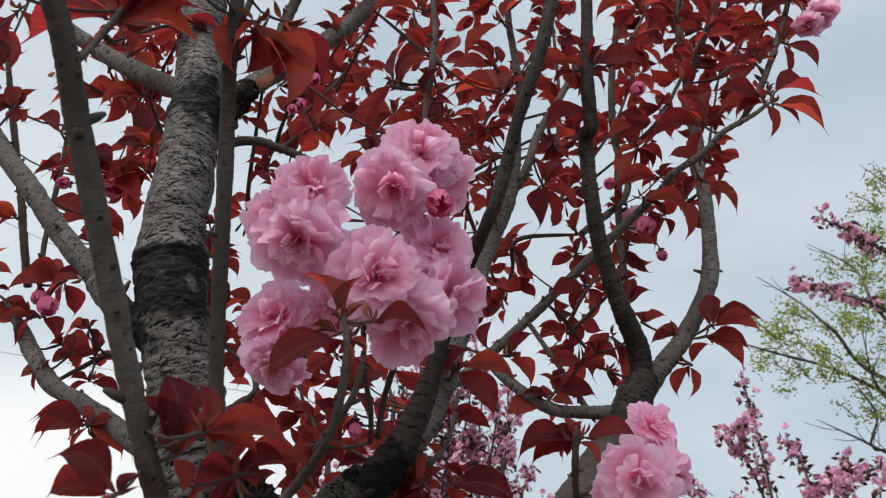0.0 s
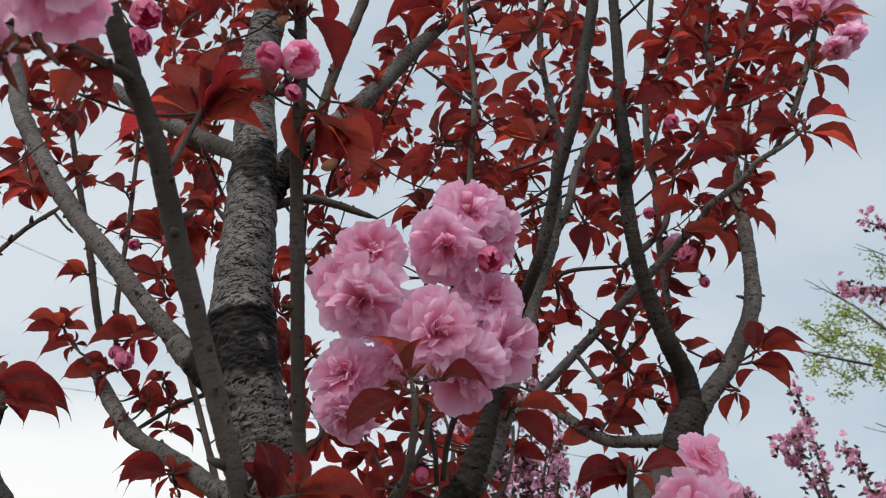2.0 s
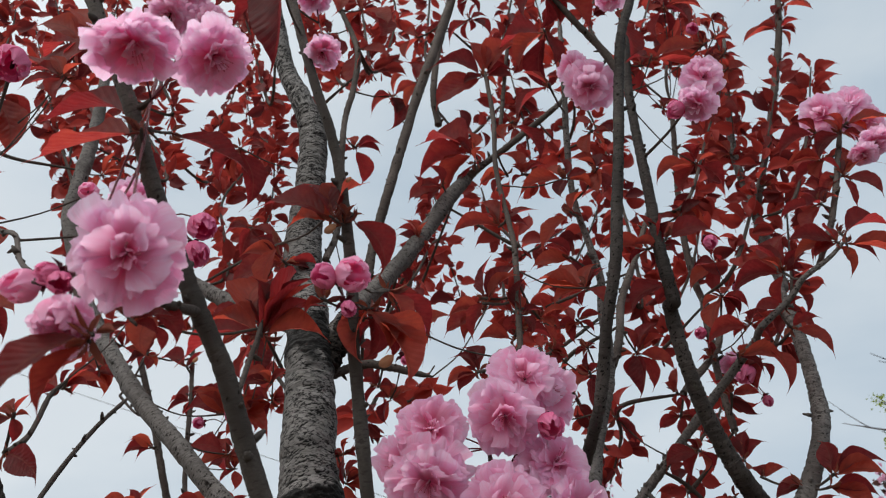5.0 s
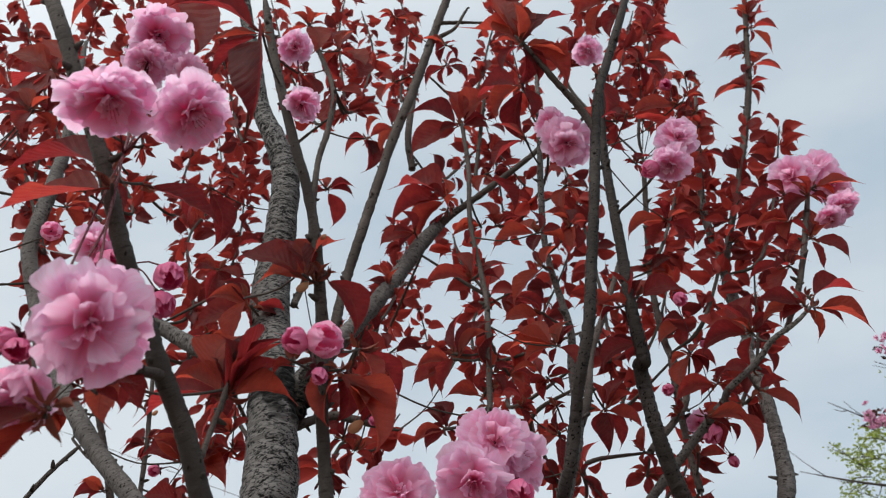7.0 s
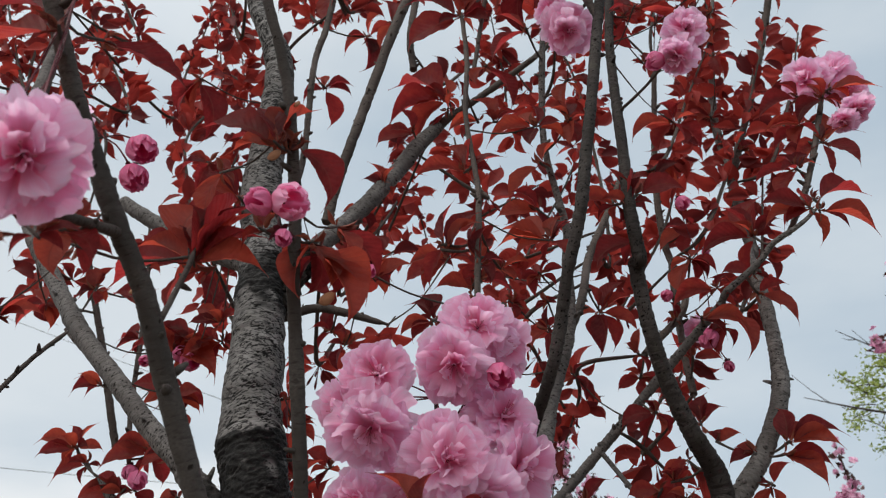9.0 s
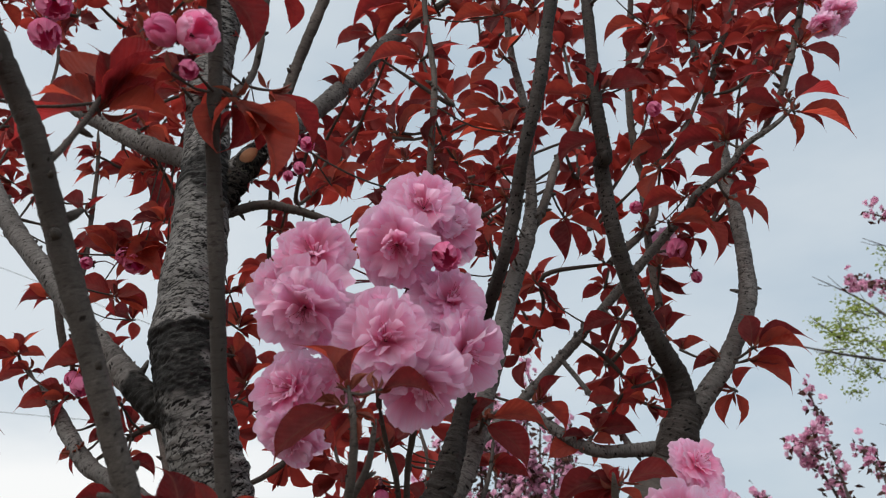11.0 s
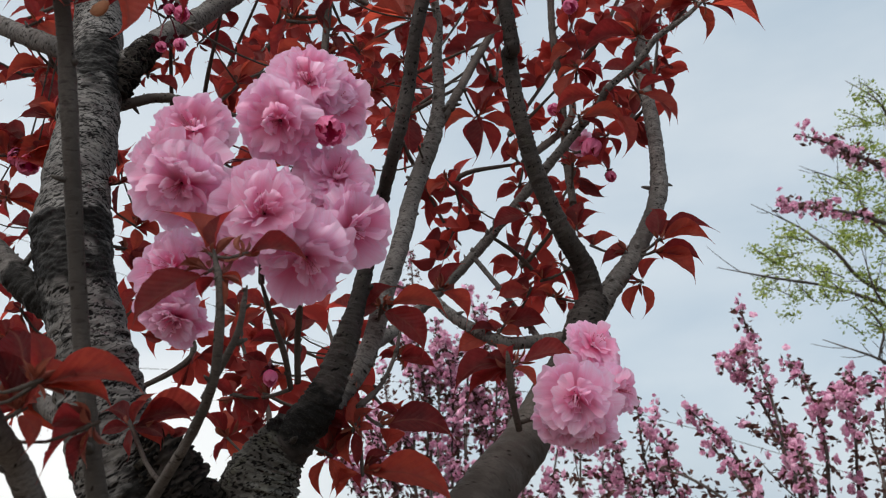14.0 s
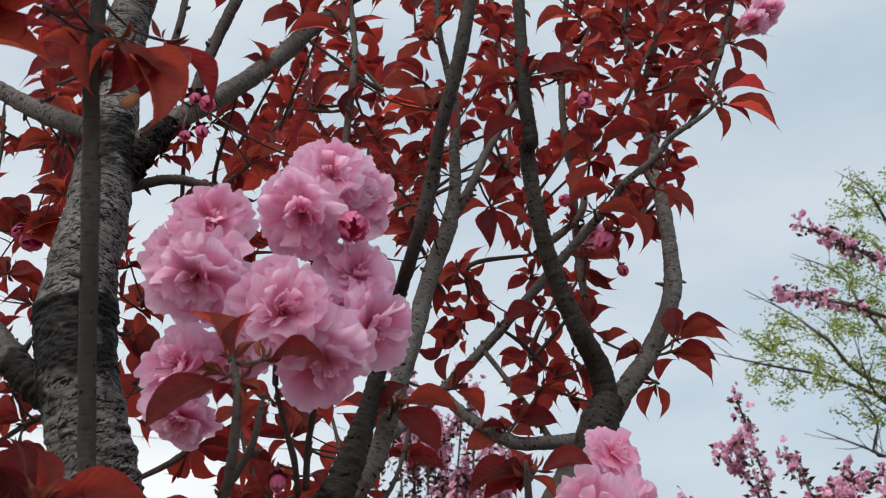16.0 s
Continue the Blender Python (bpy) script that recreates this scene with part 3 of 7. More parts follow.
def petal_mesh(width, cup, fold, back, seed):
    """A broad thin petal 1 long along y, hollow towards +z, with soft folds and a fringed, notched edge."""
    rnd = random.Random(seed)
    verts, faces, uvs = [], [], []
    nu, nv = 24, 6
    tooth = [rnd.uniform(-0.012, 0.012) + (0.008 if i % 3 == 0 else -0.006) for i in range(nu + 1)]
    clefts = [(rnd.uniform(-0.2, 0.2), 0.19)] + [(rnd.uniform(-0.85, 0.85), rnd.uniform(0.05, 0.11)) for _ in range(5)]
    phase, lean = rnd.uniform(0, 6), rnd.uniform(-0.16, 0.16)
    for j in range(nv + 1):
        t = j / nv
        half = width * (0.12 + 0.88 * math.sin(math.pi / 2 * min(1.0, t * 1.2)) ** 1.1) * (1 - 0.10 * max(0.0, t - 0.8) / 0.2)
        for i in range(nu + 1):
            f = 2 * i / nu - 1
            rim = 1 - 0.34 * abs(f) ** 2.4 + (tooth[i] - sum(d * math.exp(-((f - c) * 9) ** 2) for c, d in clefts)) * t**3
            y = t * (1 + (rim - 1) * t)
            ripple = math.sin(3.4 * f + phase) + 0.6 * math.sin(7.5 * f + 2.3 * phase) + 0.45 * t * math.sin(14 * f + phase)
            z = cup * (f * f * half * 0.8 + 0.45 * t * t) + fold * t**1.5 * ripple - back * t**3
            verts.append(Vector((f * half + lean * t * t, y, z)))
            uvs.append((0.5 + 0.5 * f, t))
    for j in range(nv):
        for i in range(nu):
            a = j * (nu + 1) + i
            faces.append((a, a + 1, a + nu + 2, a + nu + 1))
    return mesh_of("petal", verts, faces, uvs)


def bud_petal_mesh(span, top, seed):
    """A petal of a swelling bud: a curved piece of an egg's shell, 1 high along z, with a wavy rim."""
    rnd = random.Random(seed)
    verts, faces, uvs = [], [], []
    nu, nv = 10, 8
    tooth = [rnd.uniform(-0.03, 0.03) for _ in range(nu + 1)]
    for j in range(nv + 1):
        t = j / nv
        for i in range(nu + 1):
            f = 2 * i / nu - 1
            h = top * t * (1 - (0.14 * f * f + tooth[i]) * t ** 3)
            r = 0.05 + 0.37 * math.sin(math.pi * min(h, 1.0) ** 0.85 * 0.93) ** 0.8
            r += 0.03 * t * math.sin(6 * f + seed) + 0.05 * max(0.0, t - 0.8)
            a = f * span * (0.55 + 0.45 * math.sin(math.pi * min(t * 1.1, 1.0)))
            verts.append(Vector((r * math.sin(a), r * math.cos(a), h)))
            uvs.append((0.5 + 0.5 * f, t))
    for j in range(nv):
        for i in range(nu):
            a = j * (nu + 1) + i
            faces.append((a, a + 1, a + nu + 2, a + nu + 1))
    return mesh_of("petal", verts, faces, uvs)


PETALS = [petal_mesh(*v) for v in ((0.66, 0.10, 0.040, 0.10, 1), (0.60, 0.17, 0.055, 0.05, 2), (0.70, 0.04, 0.045, 0.14, 3), (0.58, 0.14, 0.065, 0.08, 4), (0.64, 0.07, 0.055, 0.02, 5), (0.56, 0.20, 0.050, 0.06, 6), (0.62, 0.11, 0.070, 0.12, 7))]
INNER_PETALS = [petal_mesh(*v) for v in ((0.50, 0.30, 0.080, -0.05, 11), (0.54, 0.22, 0.090, 0.10, 12), (0.44, 0.42, 0.070, 0.0, 13), (0.48, 0.14, 0.100, 0.12, 14), (0.52, 0.34, 0.085, 0.05, 15))]
BUD_PETALS = [bud_petal_mesh(*v) for v in ((0.95, 0.96, 1), (0.80, 0.90, 2), (1.05, 1.0, 3), (0.85, 0.84, 4))]
PALE_BUD_PETALS = [bud_petal_mesh(*v) for v in ((0.95, 0.96, 5), (0.80, 0.90, 6), (1.05, 1.0, 7), (0.85, 0.84, 8))]
BLOOM_RND = random.Random(11)


def blossom(place, face, radius, stem_end, kind):
    """A double blossom of many petals (kind 0), a deep pink bud (kind 1) or a pale one near to opening (kind 2), on its stalk."""
    rnd = BLOOM_RND
    place, face = Vector(place), Vector(face).normalized()
    tail = Vector(stem_end)
    open_flower = kind == 0
    heel = place - face * radius * (0.35 if open_flower else 1.05)
    heap = Heap()
    mid = (heel + tail) / 2 - face * 0.12 * (heel - tail).length + Vector((0, 0, 0.004))
    heap.add(*tube(glide([(*tail, 0.0007), (*mid, 0.0007), (*(heel - face * 0.006), 0.0009)], 0.006), 5, 0, place))
    # calyx: a slim cup with five pointed sepals
    heap.add(*tube(np.array([(*(heel - face * 0.009), 0.0010), (*(heel - face * 0.005), 0.0022), (*(heel - face * 0.001), 0.0025), (*(heel - face * 0.0005), 0.0012)]), 8, 0, place))
    aside = face.cross(Vector((0.3, 0.2, 0.9))).normalized()
    over = face.cross(aside)
    for k in range(5):
        a = 2 * math.pi * k / 5
        out = aside * math.cos(a) + over * math.sin(a)
        flat = face.cross(out)
        root = heel - face * 0.0012 - place
        reach = out * 0.0085 + face * (-0.002 if open_flower else 0.004)
        heap.add([root + out * 0.0023 + flat * 0.0018, root + out * 0.0023 - flat * 0.0018, root + out * 0.005 - flat * 0.0016 - face * 0.0005, root + reach, root + out * 0.005 + flat * 0.0016 - face * 0.0005], [(0, 1, 2, 4), (4, 2, 3)])
    ob = part("blossom" if open_flower else "flower_bud", heap.mesh("blossom"), CALYX, CHERRY, ("", "half-open deep pink bud", "swollen pale pink bud")[kind])
    settle(ob, Matrix.Translation(place))
    if not open_flower:
        for count, wide, high in ((5, 1.0, 1.0), (3, 0.80, 1.04), (2, 0.55, 1.0)):
            start = rnd.uniform(0, 6)
            for k in range(count):
                a = start + 2 * math.pi * (k + rnd.uniform(-0.15, 0.15)) / count
                out = aside * math.cos(a) + over * math.sin(a)
                tip = (face + out * rnd.uniform(-0.05, 0.10)).normalized()
                side = out.cross(tip).normalized()
                rot = Matrix((side, tip.cross(side), tip)).transposed().to_quaternion()
                grow = radius * 1.9 * rnd.uniform(0.94, 1.05)
                petal = part("petal", rnd.choice(BUD_PETALS if kind == 1 else PALE_BUD_PETALS), BUD if kind == 1 else PALE_BUD, ob)
                settle(petal, Matrix.LocRotScale(heel, rot, (grow * wide, grow * wide, grow * high)))
        return
    loose, shut = rnd.uniform(0.85, 1.25), rnd.uniform(0.86, 1.03)
    for level, (count, tilt, size) in enumerate(((7, 101, 1.05), (6, 89, 1.02), (6, 77, 0.95), (5, 63, 0.82), (4, 46, 0.60), (2, 25, 0.38))):
        start = rnd.uniform(0, 2 * math.pi)
        for k in range(count):
            a = start + 2 * math.pi * (k + rnd.uniform(-0.3, 0.3)) / count
            out = aside * math.cos(a) + over * math.sin(a)
            b = radians(tilt * shut + rnd.gauss(0, 10 * loose))
            way = face * math.cos(b) + out * math.sin(b)
            inner = face * math.sin(b) - out * math.cos(b)
            inner = Matrix.Rotation(radians(rnd.gauss(0, (9 + 4 * level) * loose)), 3, way) @ inner
            cross = way.cross(inner)
            rot = Matrix((cross, way, inner)).transposed().to_quaternion()
            grow = radius * size * rnd.uniform(0.80, 1.10)
            petal = part("petal", rnd.choice(PETALS if level < 4 else INNER_PETALS), PETAL, ob)
            settle(petal, Matrix.LocRotScale(heel + out * 0.0012 - face * 0.0004 * (3 - level), rot, (grow * rnd.uniform(0.9, 1.12), grow, grow)))
    pins = Heap()
    for k in range(7):
        a = rnd.uniform(0, 2 * math.pi)
        out = (aside * math.cos(a) + over * math.sin(a)) * rnd.uniform(0.1, 0.45)
        top = heel + (face + out).normalized() * radius * rnd.uniform(0.45, 0.65)
        pins.add(*tube(np.array([(*heel, 0.00022), (*((heel + top) / 2 + out * 0.002), 0.0002), (*top, 0.0002), (*(top + face * 0.0006), 0.0005)]), 4, 0, place))
    pin = part("stamen_tuft", pins.mesh("stamen_tuft"), STAMEN, ob)
    settle(pin, Matrix.Translation(place))


def cluster(*blooms):
    """Blossoms and buds whose stalks meet at one spur on the nearest limb."""
    middle = sum((Vector(b[0]) for b in blooms), Vector()) / len(blooms)
    back = -sum((Vector(b[1]) for b in blooms), Vector()) / len(blooms)
    spur = middle + back.normalized() * (0.028 if len(blooms) > 1 else 0.022) + Vector((0, 0, -0.004))
    root, far = joint(spur)
    if far > 0.12:
        root = spur + (root - spur).normalized() * 0.12
    slim = 1.0 if max(b[2] for b in blooms) > 0.02 else 0.45
    way = [(*root, 0.0022 * slim), (*((root + spur) / 2 + Vector((0, 0, -0.05 * far))), 0.0018 * slim), (*spur, 0.0022 * slim)]
    me = mesh_of("spur", *tube(glide(way, 0.012), 6, 0.2, spur))
    spur_ob = part("spur", me, BARKS["bark_twig"], CHERRY)
    settle(spur_ob, Matrix.Translation(spur))
    for place, face, radius, kind in blooms:
        blossom(place, face, radius, spur, kind)


FOLIAGE = Heap()


def far_twig(nodes, seed):
    """A twig at the back of the crown, with small leaves all along it."""
    rnd = random.Random(seed)
    root, far = joint(nodes[0][:3])
    pts = glide([(*root, 0.0017)] * (far > 0.02) + [(*n[:3], n[3] * 0.62) for n in nodes], 0.012)
    me = mesh_of("twig", *tube(pts, 6, 0.15, CHERRY.location))
    part("twig", me, BARKS["bark_twig"], CHERRY)
    first = len(pts) - len(glide(nodes, 0.012)) + 1
    kinds = SMALL_LEAVES
    for i in range(first, len(pts), 2):
        here = Vector(pts[i][:3])
        for _ in range(rnd.choice((2, 3, 4, 5))):
            way = Vector((rnd.gauss(0, 1), rnd.gauss(0, 0.7), rnd.gauss(-0.15, 0.8))).normalized()
            face = Vector((rnd.gauss(0, 0.6), -1, rnd.gauss(-0.4, 0.6)))
            face = (face - way * face.dot(way)).normalized()
            size = rnd.uniform(0.028, 0.054)
            rot = Matrix((way.cross(face), way, face)).transposed().to_quaternion()
            base = here + way * 0.006
            if rnd.random() < 0.10:
                # spent flower stalks hang below the leaves
                for _ in range(rnd.choice((1, 2, 3))):
                    end = here + Vector((rnd.gauss(0, 0.008), rnd.gauss(0, 0.008), -rnd.uniform(0.012, 0.028)))
                    FOLIAGE.add(*tube(np.array([(*here, 0.0005), (*here.lerp(end, 0.6), 0.0005), (*end, 0.0016), (*(end + (end - here) * 0.2), 0.0018), (*(end + (end - here) * 0.35), 0.0004)]), 5, 0, CHERRY.location))
            me = rnd.choice(kinds)
            FOLIAGE.add([v.co for v in me.vertices], [tuple(p.vertices) for p in me.polygons], None, Matrix.LocRotScale(base - CHERRY.location, rot, (size, size, size)))


# trunk, limbs and twigs
limb("trunk", "bark_rough", [(-0.085, 0.700, -0.060, 0.0900), (-0.090, 0.690, 0.500, 0.0640), (-0.100, 0.680, 1.100, 0.0550), (-0.123, 0.660, 1.487, 0.0439), (-0.149, 0.650, 1.561, 0.0412), (-0.176, 0.630, 1.630, 0.0363), (-0.194, 0.620, 1.676, 0.0324), (-0.212, 0.618, 1.741, 0.0276), (-0.229, 0.622, 1.788, 0.0278), (-0.241, 0.632, 1.830, 0.0282), (-0.251, 0.650, 1.874, 0.0272), (-0.261, 0.675, 1.943, 0.0265), (-0.272, 0.700, 2.019, 0.0247), (-0.284, 0.720, 2.083, 0.0237), (-0.303, 0.750, 2.181, 0.0231), (-0.303, 0.770, 2.297, 0.0205), (-0.310, 0.790, 2.400, 0.0192), (-0.333, 0.800, 2.475, 0.0167), (-0.370, 0.820, 2.567, 0.0142), (-0.398, 0.840, 2.693, 0.0120), (-0.432, 0.860, 2.833, 0.0113), (-0.476, 0.890, 3.057, 0.0092), (-0.521, 0.920, 3.340, 0.0048)])
limb("limb", "bark_limb", [(-0.273, 0.720, 2.053, 0.0120), (-0.316, 0.740, 2.074, 0.0111), (-0.391, 0.770, 2.120, 0.0105), (-0.448, 0.790, 2.161, 0.0095), (-0.500, 0.810, 2.201, 0.0092), (-0.518, 0.816, 2.217, 0.0090)])
limb("limb", "bark_limb", [(-0.263, 0.700, 1.998, 0.0122), (-0.248, 0.715, 2.038, 0.0126), (-0.227, 0.750, 2.092, 0.0112), (-0.203, 0.800, 2.154, 0.0109), (-0.179, 0.850, 2.222, 0.0109), (-0.153, 0.900, 2.298, 0.0112), (-0.132, 0.920, 2.345, 0.0115), (-0.108, 0.950, 2.395, 0.0093)])
limb("twig", "bark_twig", [(-0.108, 0.950, 2.395, 0.0086), (-0.084, 0.950, 2.415, 0.0057), (-0.037, 0.950, 2.448, 0.0053), (0.047, 0.950, 2.513, 0.0046), (0.079, 0.950, 2.545, 0.0038)])
limb("limb", "bark_twig", [(-0.227, 0.780, 2.141, 0.0063), (-0.217, 0.790, 2.211, 0.0063), (-0.201, 0.810, 2.302, 0.0070), (-0.181, 0.830, 2.404, 0.0071), (-0.157, 0.840, 2.502, 0.0074), (-0.135, 0.850, 2.579, 0.0074), (-0.112, 0.870, 2.679, 0.0074), (-0.086, 0.890, 2.794, 0.0071), (-0.057, 0.910, 2.920, 0.0063), (-0.028, 0.940, 3.110, 0.0034)])
limb("twig", "bark_twig", [(-0.083, 0.890, 2.791, 0.0041), (-0.051, 0.890, 2.788, 0.0032), (-0.009, 0.890, 2.780, 0.0023)])
limb("twig", "bark_twig", [(-0.082, 0.880, 2.746, 0.0040), (-0.056, 0.880, 2.763, 0.0031), (-0.035, 0.880, 2.803, 0.0023)])
limb("limb", "bark_limb", [(-0.206, 0.620, 1.743, 0.0143), (-0.255, 0.620, 1.772, 0.0117), (-0.298, 0.630, 1.810, 0.0101), (-0.285, 0.635, 1.799, 0.0104), (-0.309, 0.635, 1.823, 0.0094), (-0.344, 0.640, 1.857, 0.0093), (-0.397, 0.660, 1.912, 0.0094), (-0.467, 0.700, 1.979, 0.0097), (-0.552, 0.760, 2.073, 0.0103), (-0.632, 0.800, 2.176, 0.0107), (-0.675, 0.840, 2.247, 0.0111), (-0.726, 0.860, 2.357, 0.0115), (-0.739, 0.880, 2.449, 0.0117), (-0.738, 0.890, 2.564, 0.0108), (-0.748, 0.900, 2.677, 0.0090), (-0.777, 0.920, 2.871, 0.0040)])
limb("limb", "bark_limb", [(-0.232, 0.700, 1.676, 0.0096), (-0.276, 0.720, 1.693, 0.0091), (-0.315, 0.750, 1.714, 0.0092), (-0.364, 0.790, 1.737, 0.0089), (-0.420, 0.830, 1.763, 0.0089), (-0.464, 0.860, 1.801, 0.0089), (-0.488, 0.870, 1.830, 0.0076), (-0.496, 0.870, 1.840, 0.0061)])
limb("near_stem", "bark_stem", [(-0.133, 0.460, 1.569, 0.0074), (-0.141, 0.420, 1.623, 0.0062), (-0.146, 0.385, 1.659, 0.0055), (-0.181, 0.345, 1.779, 0.0061), (-0.189, 0.333, 1.810, 0.0060), (-0.197, 0.320, 1.842, 0.0058), (-0.209, 0.300, 1.876, 0.0055), (-0.220, 0.280, 1.913, 0.0052), (-0.225, 0.265, 1.935, 0.0051), (-0.231, 0.250, 1.965, 0.0048), (-0.236, 0.240, 1.985, 0.0047), (-0.247, 0.225, 2.019, 0.0046), (-0.257, 0.215, 2.050, 0.0046), (-0.271, 0.210, 2.084, 0.0045), (-0.286, 0.205, 2.124, 0.0040)])
limb("near_stem", "bark_stem", [(-0.115, 0.470, 1.572, 0.0056), (-0.122, 0.458, 1.618, 0.0052), (-0.126, 0.450, 1.654, 0.0048), (-0.132, 0.443, 1.706, 0.0043), (-0.137, 0.420, 1.811, 0.0046), (-0.139, 0.410, 1.855, 0.0044), (-0.139, 0.400, 1.881, 0.0043), (-0.138, 0.390, 1.927, 0.0043), (-0.139, 0.378, 1.965, 0.0041), (-0.142, 0.370, 2.003, 0.0039), (-0.148, 0.360, 2.040, 0.0038), (-0.158, 0.355, 2.077, 0.0037), (-0.168, 0.350, 2.120, 0.0037), (-0.178, 0.345, 2.167, 0.0037), (-0.185, 0.340, 2.209, 0.0031)])
limb("near_stem", "bark_stem", [(-0.150, 0.560, 1.587, 0.0043), (-0.116, 0.530, 1.622, 0.0036), (-0.087, 0.500, 1.650, 0.0031), (-0.069, 0.475, 1.672, 0.0029), (-0.062, 0.460, 1.696, 0.0027), (-0.060, 0.452, 1.719, 0.0024), (-0.062, 0.450, 1.731, 0.0018)])
limb("near_stem", "bark_stem", [(-0.079, 0.490, 1.665, 0.0021), (-0.066, 0.480, 1.682, 0.0023), (-0.056, 0.475, 1.699, 0.0021), (-0.053, 0.475, 1.718, 0.0016)])
limb("twig", "bark_twig", [(-0.059, 0.620, 1.690, 0.0022), (-0.059, 0.600, 1.711, 0.0022), (-0.063, 0.580, 1.731, 0.0019), (-0.062, 0.550, 1.745, 0.0015)])
limb("twig", "bark_twig", [(-0.054, 0.620, 1.694, 0.0025), (-0.050, 0.600, 1.718, 0.0024), (-0.042, 0.570, 1.735, 0.0024)])
limb("limb", "bark_dark", [(-0.079, 0.645, 1.637, 0.0150), (-0.063, 0.640, 1.654, 0.0158), (-0.050, 0.640, 1.669, 0.0152), (-0.036, 0.640, 1.691, 0.0122), (-0.023, 0.645, 1.726, 0.0096), (-0.014, 0.655, 1.762, 0.0070), (-0.006, 0.660, 1.798, 0.0065), (0.005, 0.650, 1.833, 0.0055), (0.018, 0.620, 1.859, 0.0053), (0.029, 0.600, 1.883, 0.0054), (0.039, 0.590, 1.921, 0.0055), (0.046, 0.575, 1.952, 0.0050), (0.062, 0.560, 2.007, 0.0058), (0.072, 0.565, 2.063, 0.0055), (0.087, 0.575, 2.147, 0.0055), (0.102, 0.590, 2.240, 0.0055), (0.116, 0.600, 2.314, 0.0053), (0.138, 0.620, 2.385, 0.0053), (0.165, 0.630, 2.461, 0.0051), (0.194, 0.650, 2.556, 0.0042), (0.231, 0.670, 2.686, 0.0021)])
limb("twig", "bark_twig", [(0.106, 0.595, 2.255, 0.0045), (0.091, 0.590, 2.291, 0.0041), (0.066, 0.570, 2.318, 0.0037), (0.044, 0.555, 2.347, 0.0029), (0.034, 0.550, 2.361, 0.0023)])
limb("limb", "bark_limb", [(-0.036, 0.670, 1.681, 0.0075), (-0.013, 0.690, 1.725, 0.0079), (0.003, 0.720, 1.791, 0.0085), (0.018, 0.740, 1.850, 0.0083), (0.031, 0.760, 1.909, 0.0084), (0.050, 0.776, 1.968, 0.0085), (0.058, 0.775, 2.016, 0.0063), (0.058, 0.770, 2.060, 0.0055), (0.061, 0.765, 2.105, 0.0044), (0.045, 0.758, 2.205, 0.0039), (0.047, 0.757, 2.292, 0.0041), (0.055, 0.760, 2.389, 0.0037), (0.064, 0.770, 2.514, 0.0031)])
limb("twig", "bark_twig", [(0.050, 0.776, 1.971, 0.0055), (0.075, 0.820, 2.037, 0.0050), (0.099, 0.940, 2.149, 0.0052), (0.139, 1.000, 2.251, 0.0047), (0.183, 1.050, 2.367, 0.0034)])
limb("limb", "bark_limb", [(-0.035, 0.740, 1.734, 0.0069), (-0.018, 0.800, 1.761, 0.0064), (0.004, 0.850, 1.790, 0.0061), (0.039, 0.885, 1.829, 0.0059), (0.086, 0.898, 1.879, 0.0058), (0.126, 0.885, 1.919, 0.0056), (0.160, 0.870, 1.953, 0.0056), (0.207, 0.850, 1.999, 0.0050), (0.237, 0.840, 2.029, 0.0045), (0.242, 0.830, 2.038, 0.0042), (0.280, 0.820, 2.066, 0.0037), (0.300, 0.810, 2.087, 0.0035), (0.331, 0.800, 2.104, 0.0027), (0.351, 0.800, 2.121, 0.0020)])
limb("twig", "bark_limb", [(0.083, 0.897, 1.876, 0.0031), (0.103, 0.890, 1.845, 0.0030), (0.128, 0.880, 1.805, 0.0032), (0.146, 0.860, 1.768, 0.0034)])
limb("limb", "bark_limb", [(0.037, 0.886, 1.828, 0.0045), (0.052, 0.870, 1.806, 0.0058), (0.080, 0.860, 1.782, 0.0063), (0.108, 0.850, 1.765, 0.0066), (0.143, 0.850, 1.764, 0.0068), (0.181, 0.850, 1.765, 0.0073)])
limb("limb", "bark_stem", [(-0.005, 0.680, 1.459, 0.0243), (0.038, 0.700, 1.559, 0.0230), (0.076, 0.740, 1.611, 0.0227), (0.114, 0.780, 1.653, 0.0218), (0.149, 0.820, 1.702, 0.0205), (0.178, 0.845, 1.749, 0.0179), (0.195, 0.850, 1.788, 0.0173)])
limb("limb", "bark_dark", [(0.191, 0.850, 1.779, 0.0155), (0.202, 0.850, 1.805, 0.0126), (0.197, 0.840, 1.837, 0.0117), (0.174, 0.810, 1.871, 0.0100), (0.152, 0.790, 1.926, 0.0089), (0.138, 0.770, 1.988, 0.0081), (0.133, 0.760, 2.048, 0.0078), (0.136, 0.745, 2.045, 0.0075), (0.131, 0.735, 2.105, 0.0072), (0.135, 0.750, 2.199, 0.0064), (0.140, 0.780, 2.316, 0.0061), (0.146, 0.800, 2.410, 0.0059), (0.164, 0.830, 2.546, 0.0058)])
limb("limb", "bark_limb", [(0.193, 0.850, 1.776, 0.0142), (0.218, 0.855, 1.808, 0.0114), (0.252, 0.870, 1.850, 0.0102), (0.278, 0.890, 1.890, 0.0098), (0.303, 0.910, 1.941, 0.0102), (0.317, 0.940, 2.009, 0.0090), (0.324, 0.970, 2.092, 0.0087), (0.326, 1.000, 2.169, 0.0077), (0.341, 1.030, 2.183, 0.0087), (0.347, 1.060, 2.266, 0.0086), (0.351, 1.090, 2.368, 0.0080), (0.354, 1.120, 2.493, 0.0067), (0.383, 1.150, 2.658, 0.0048), (0.424, 1.180, 2.861, 0.0026)])
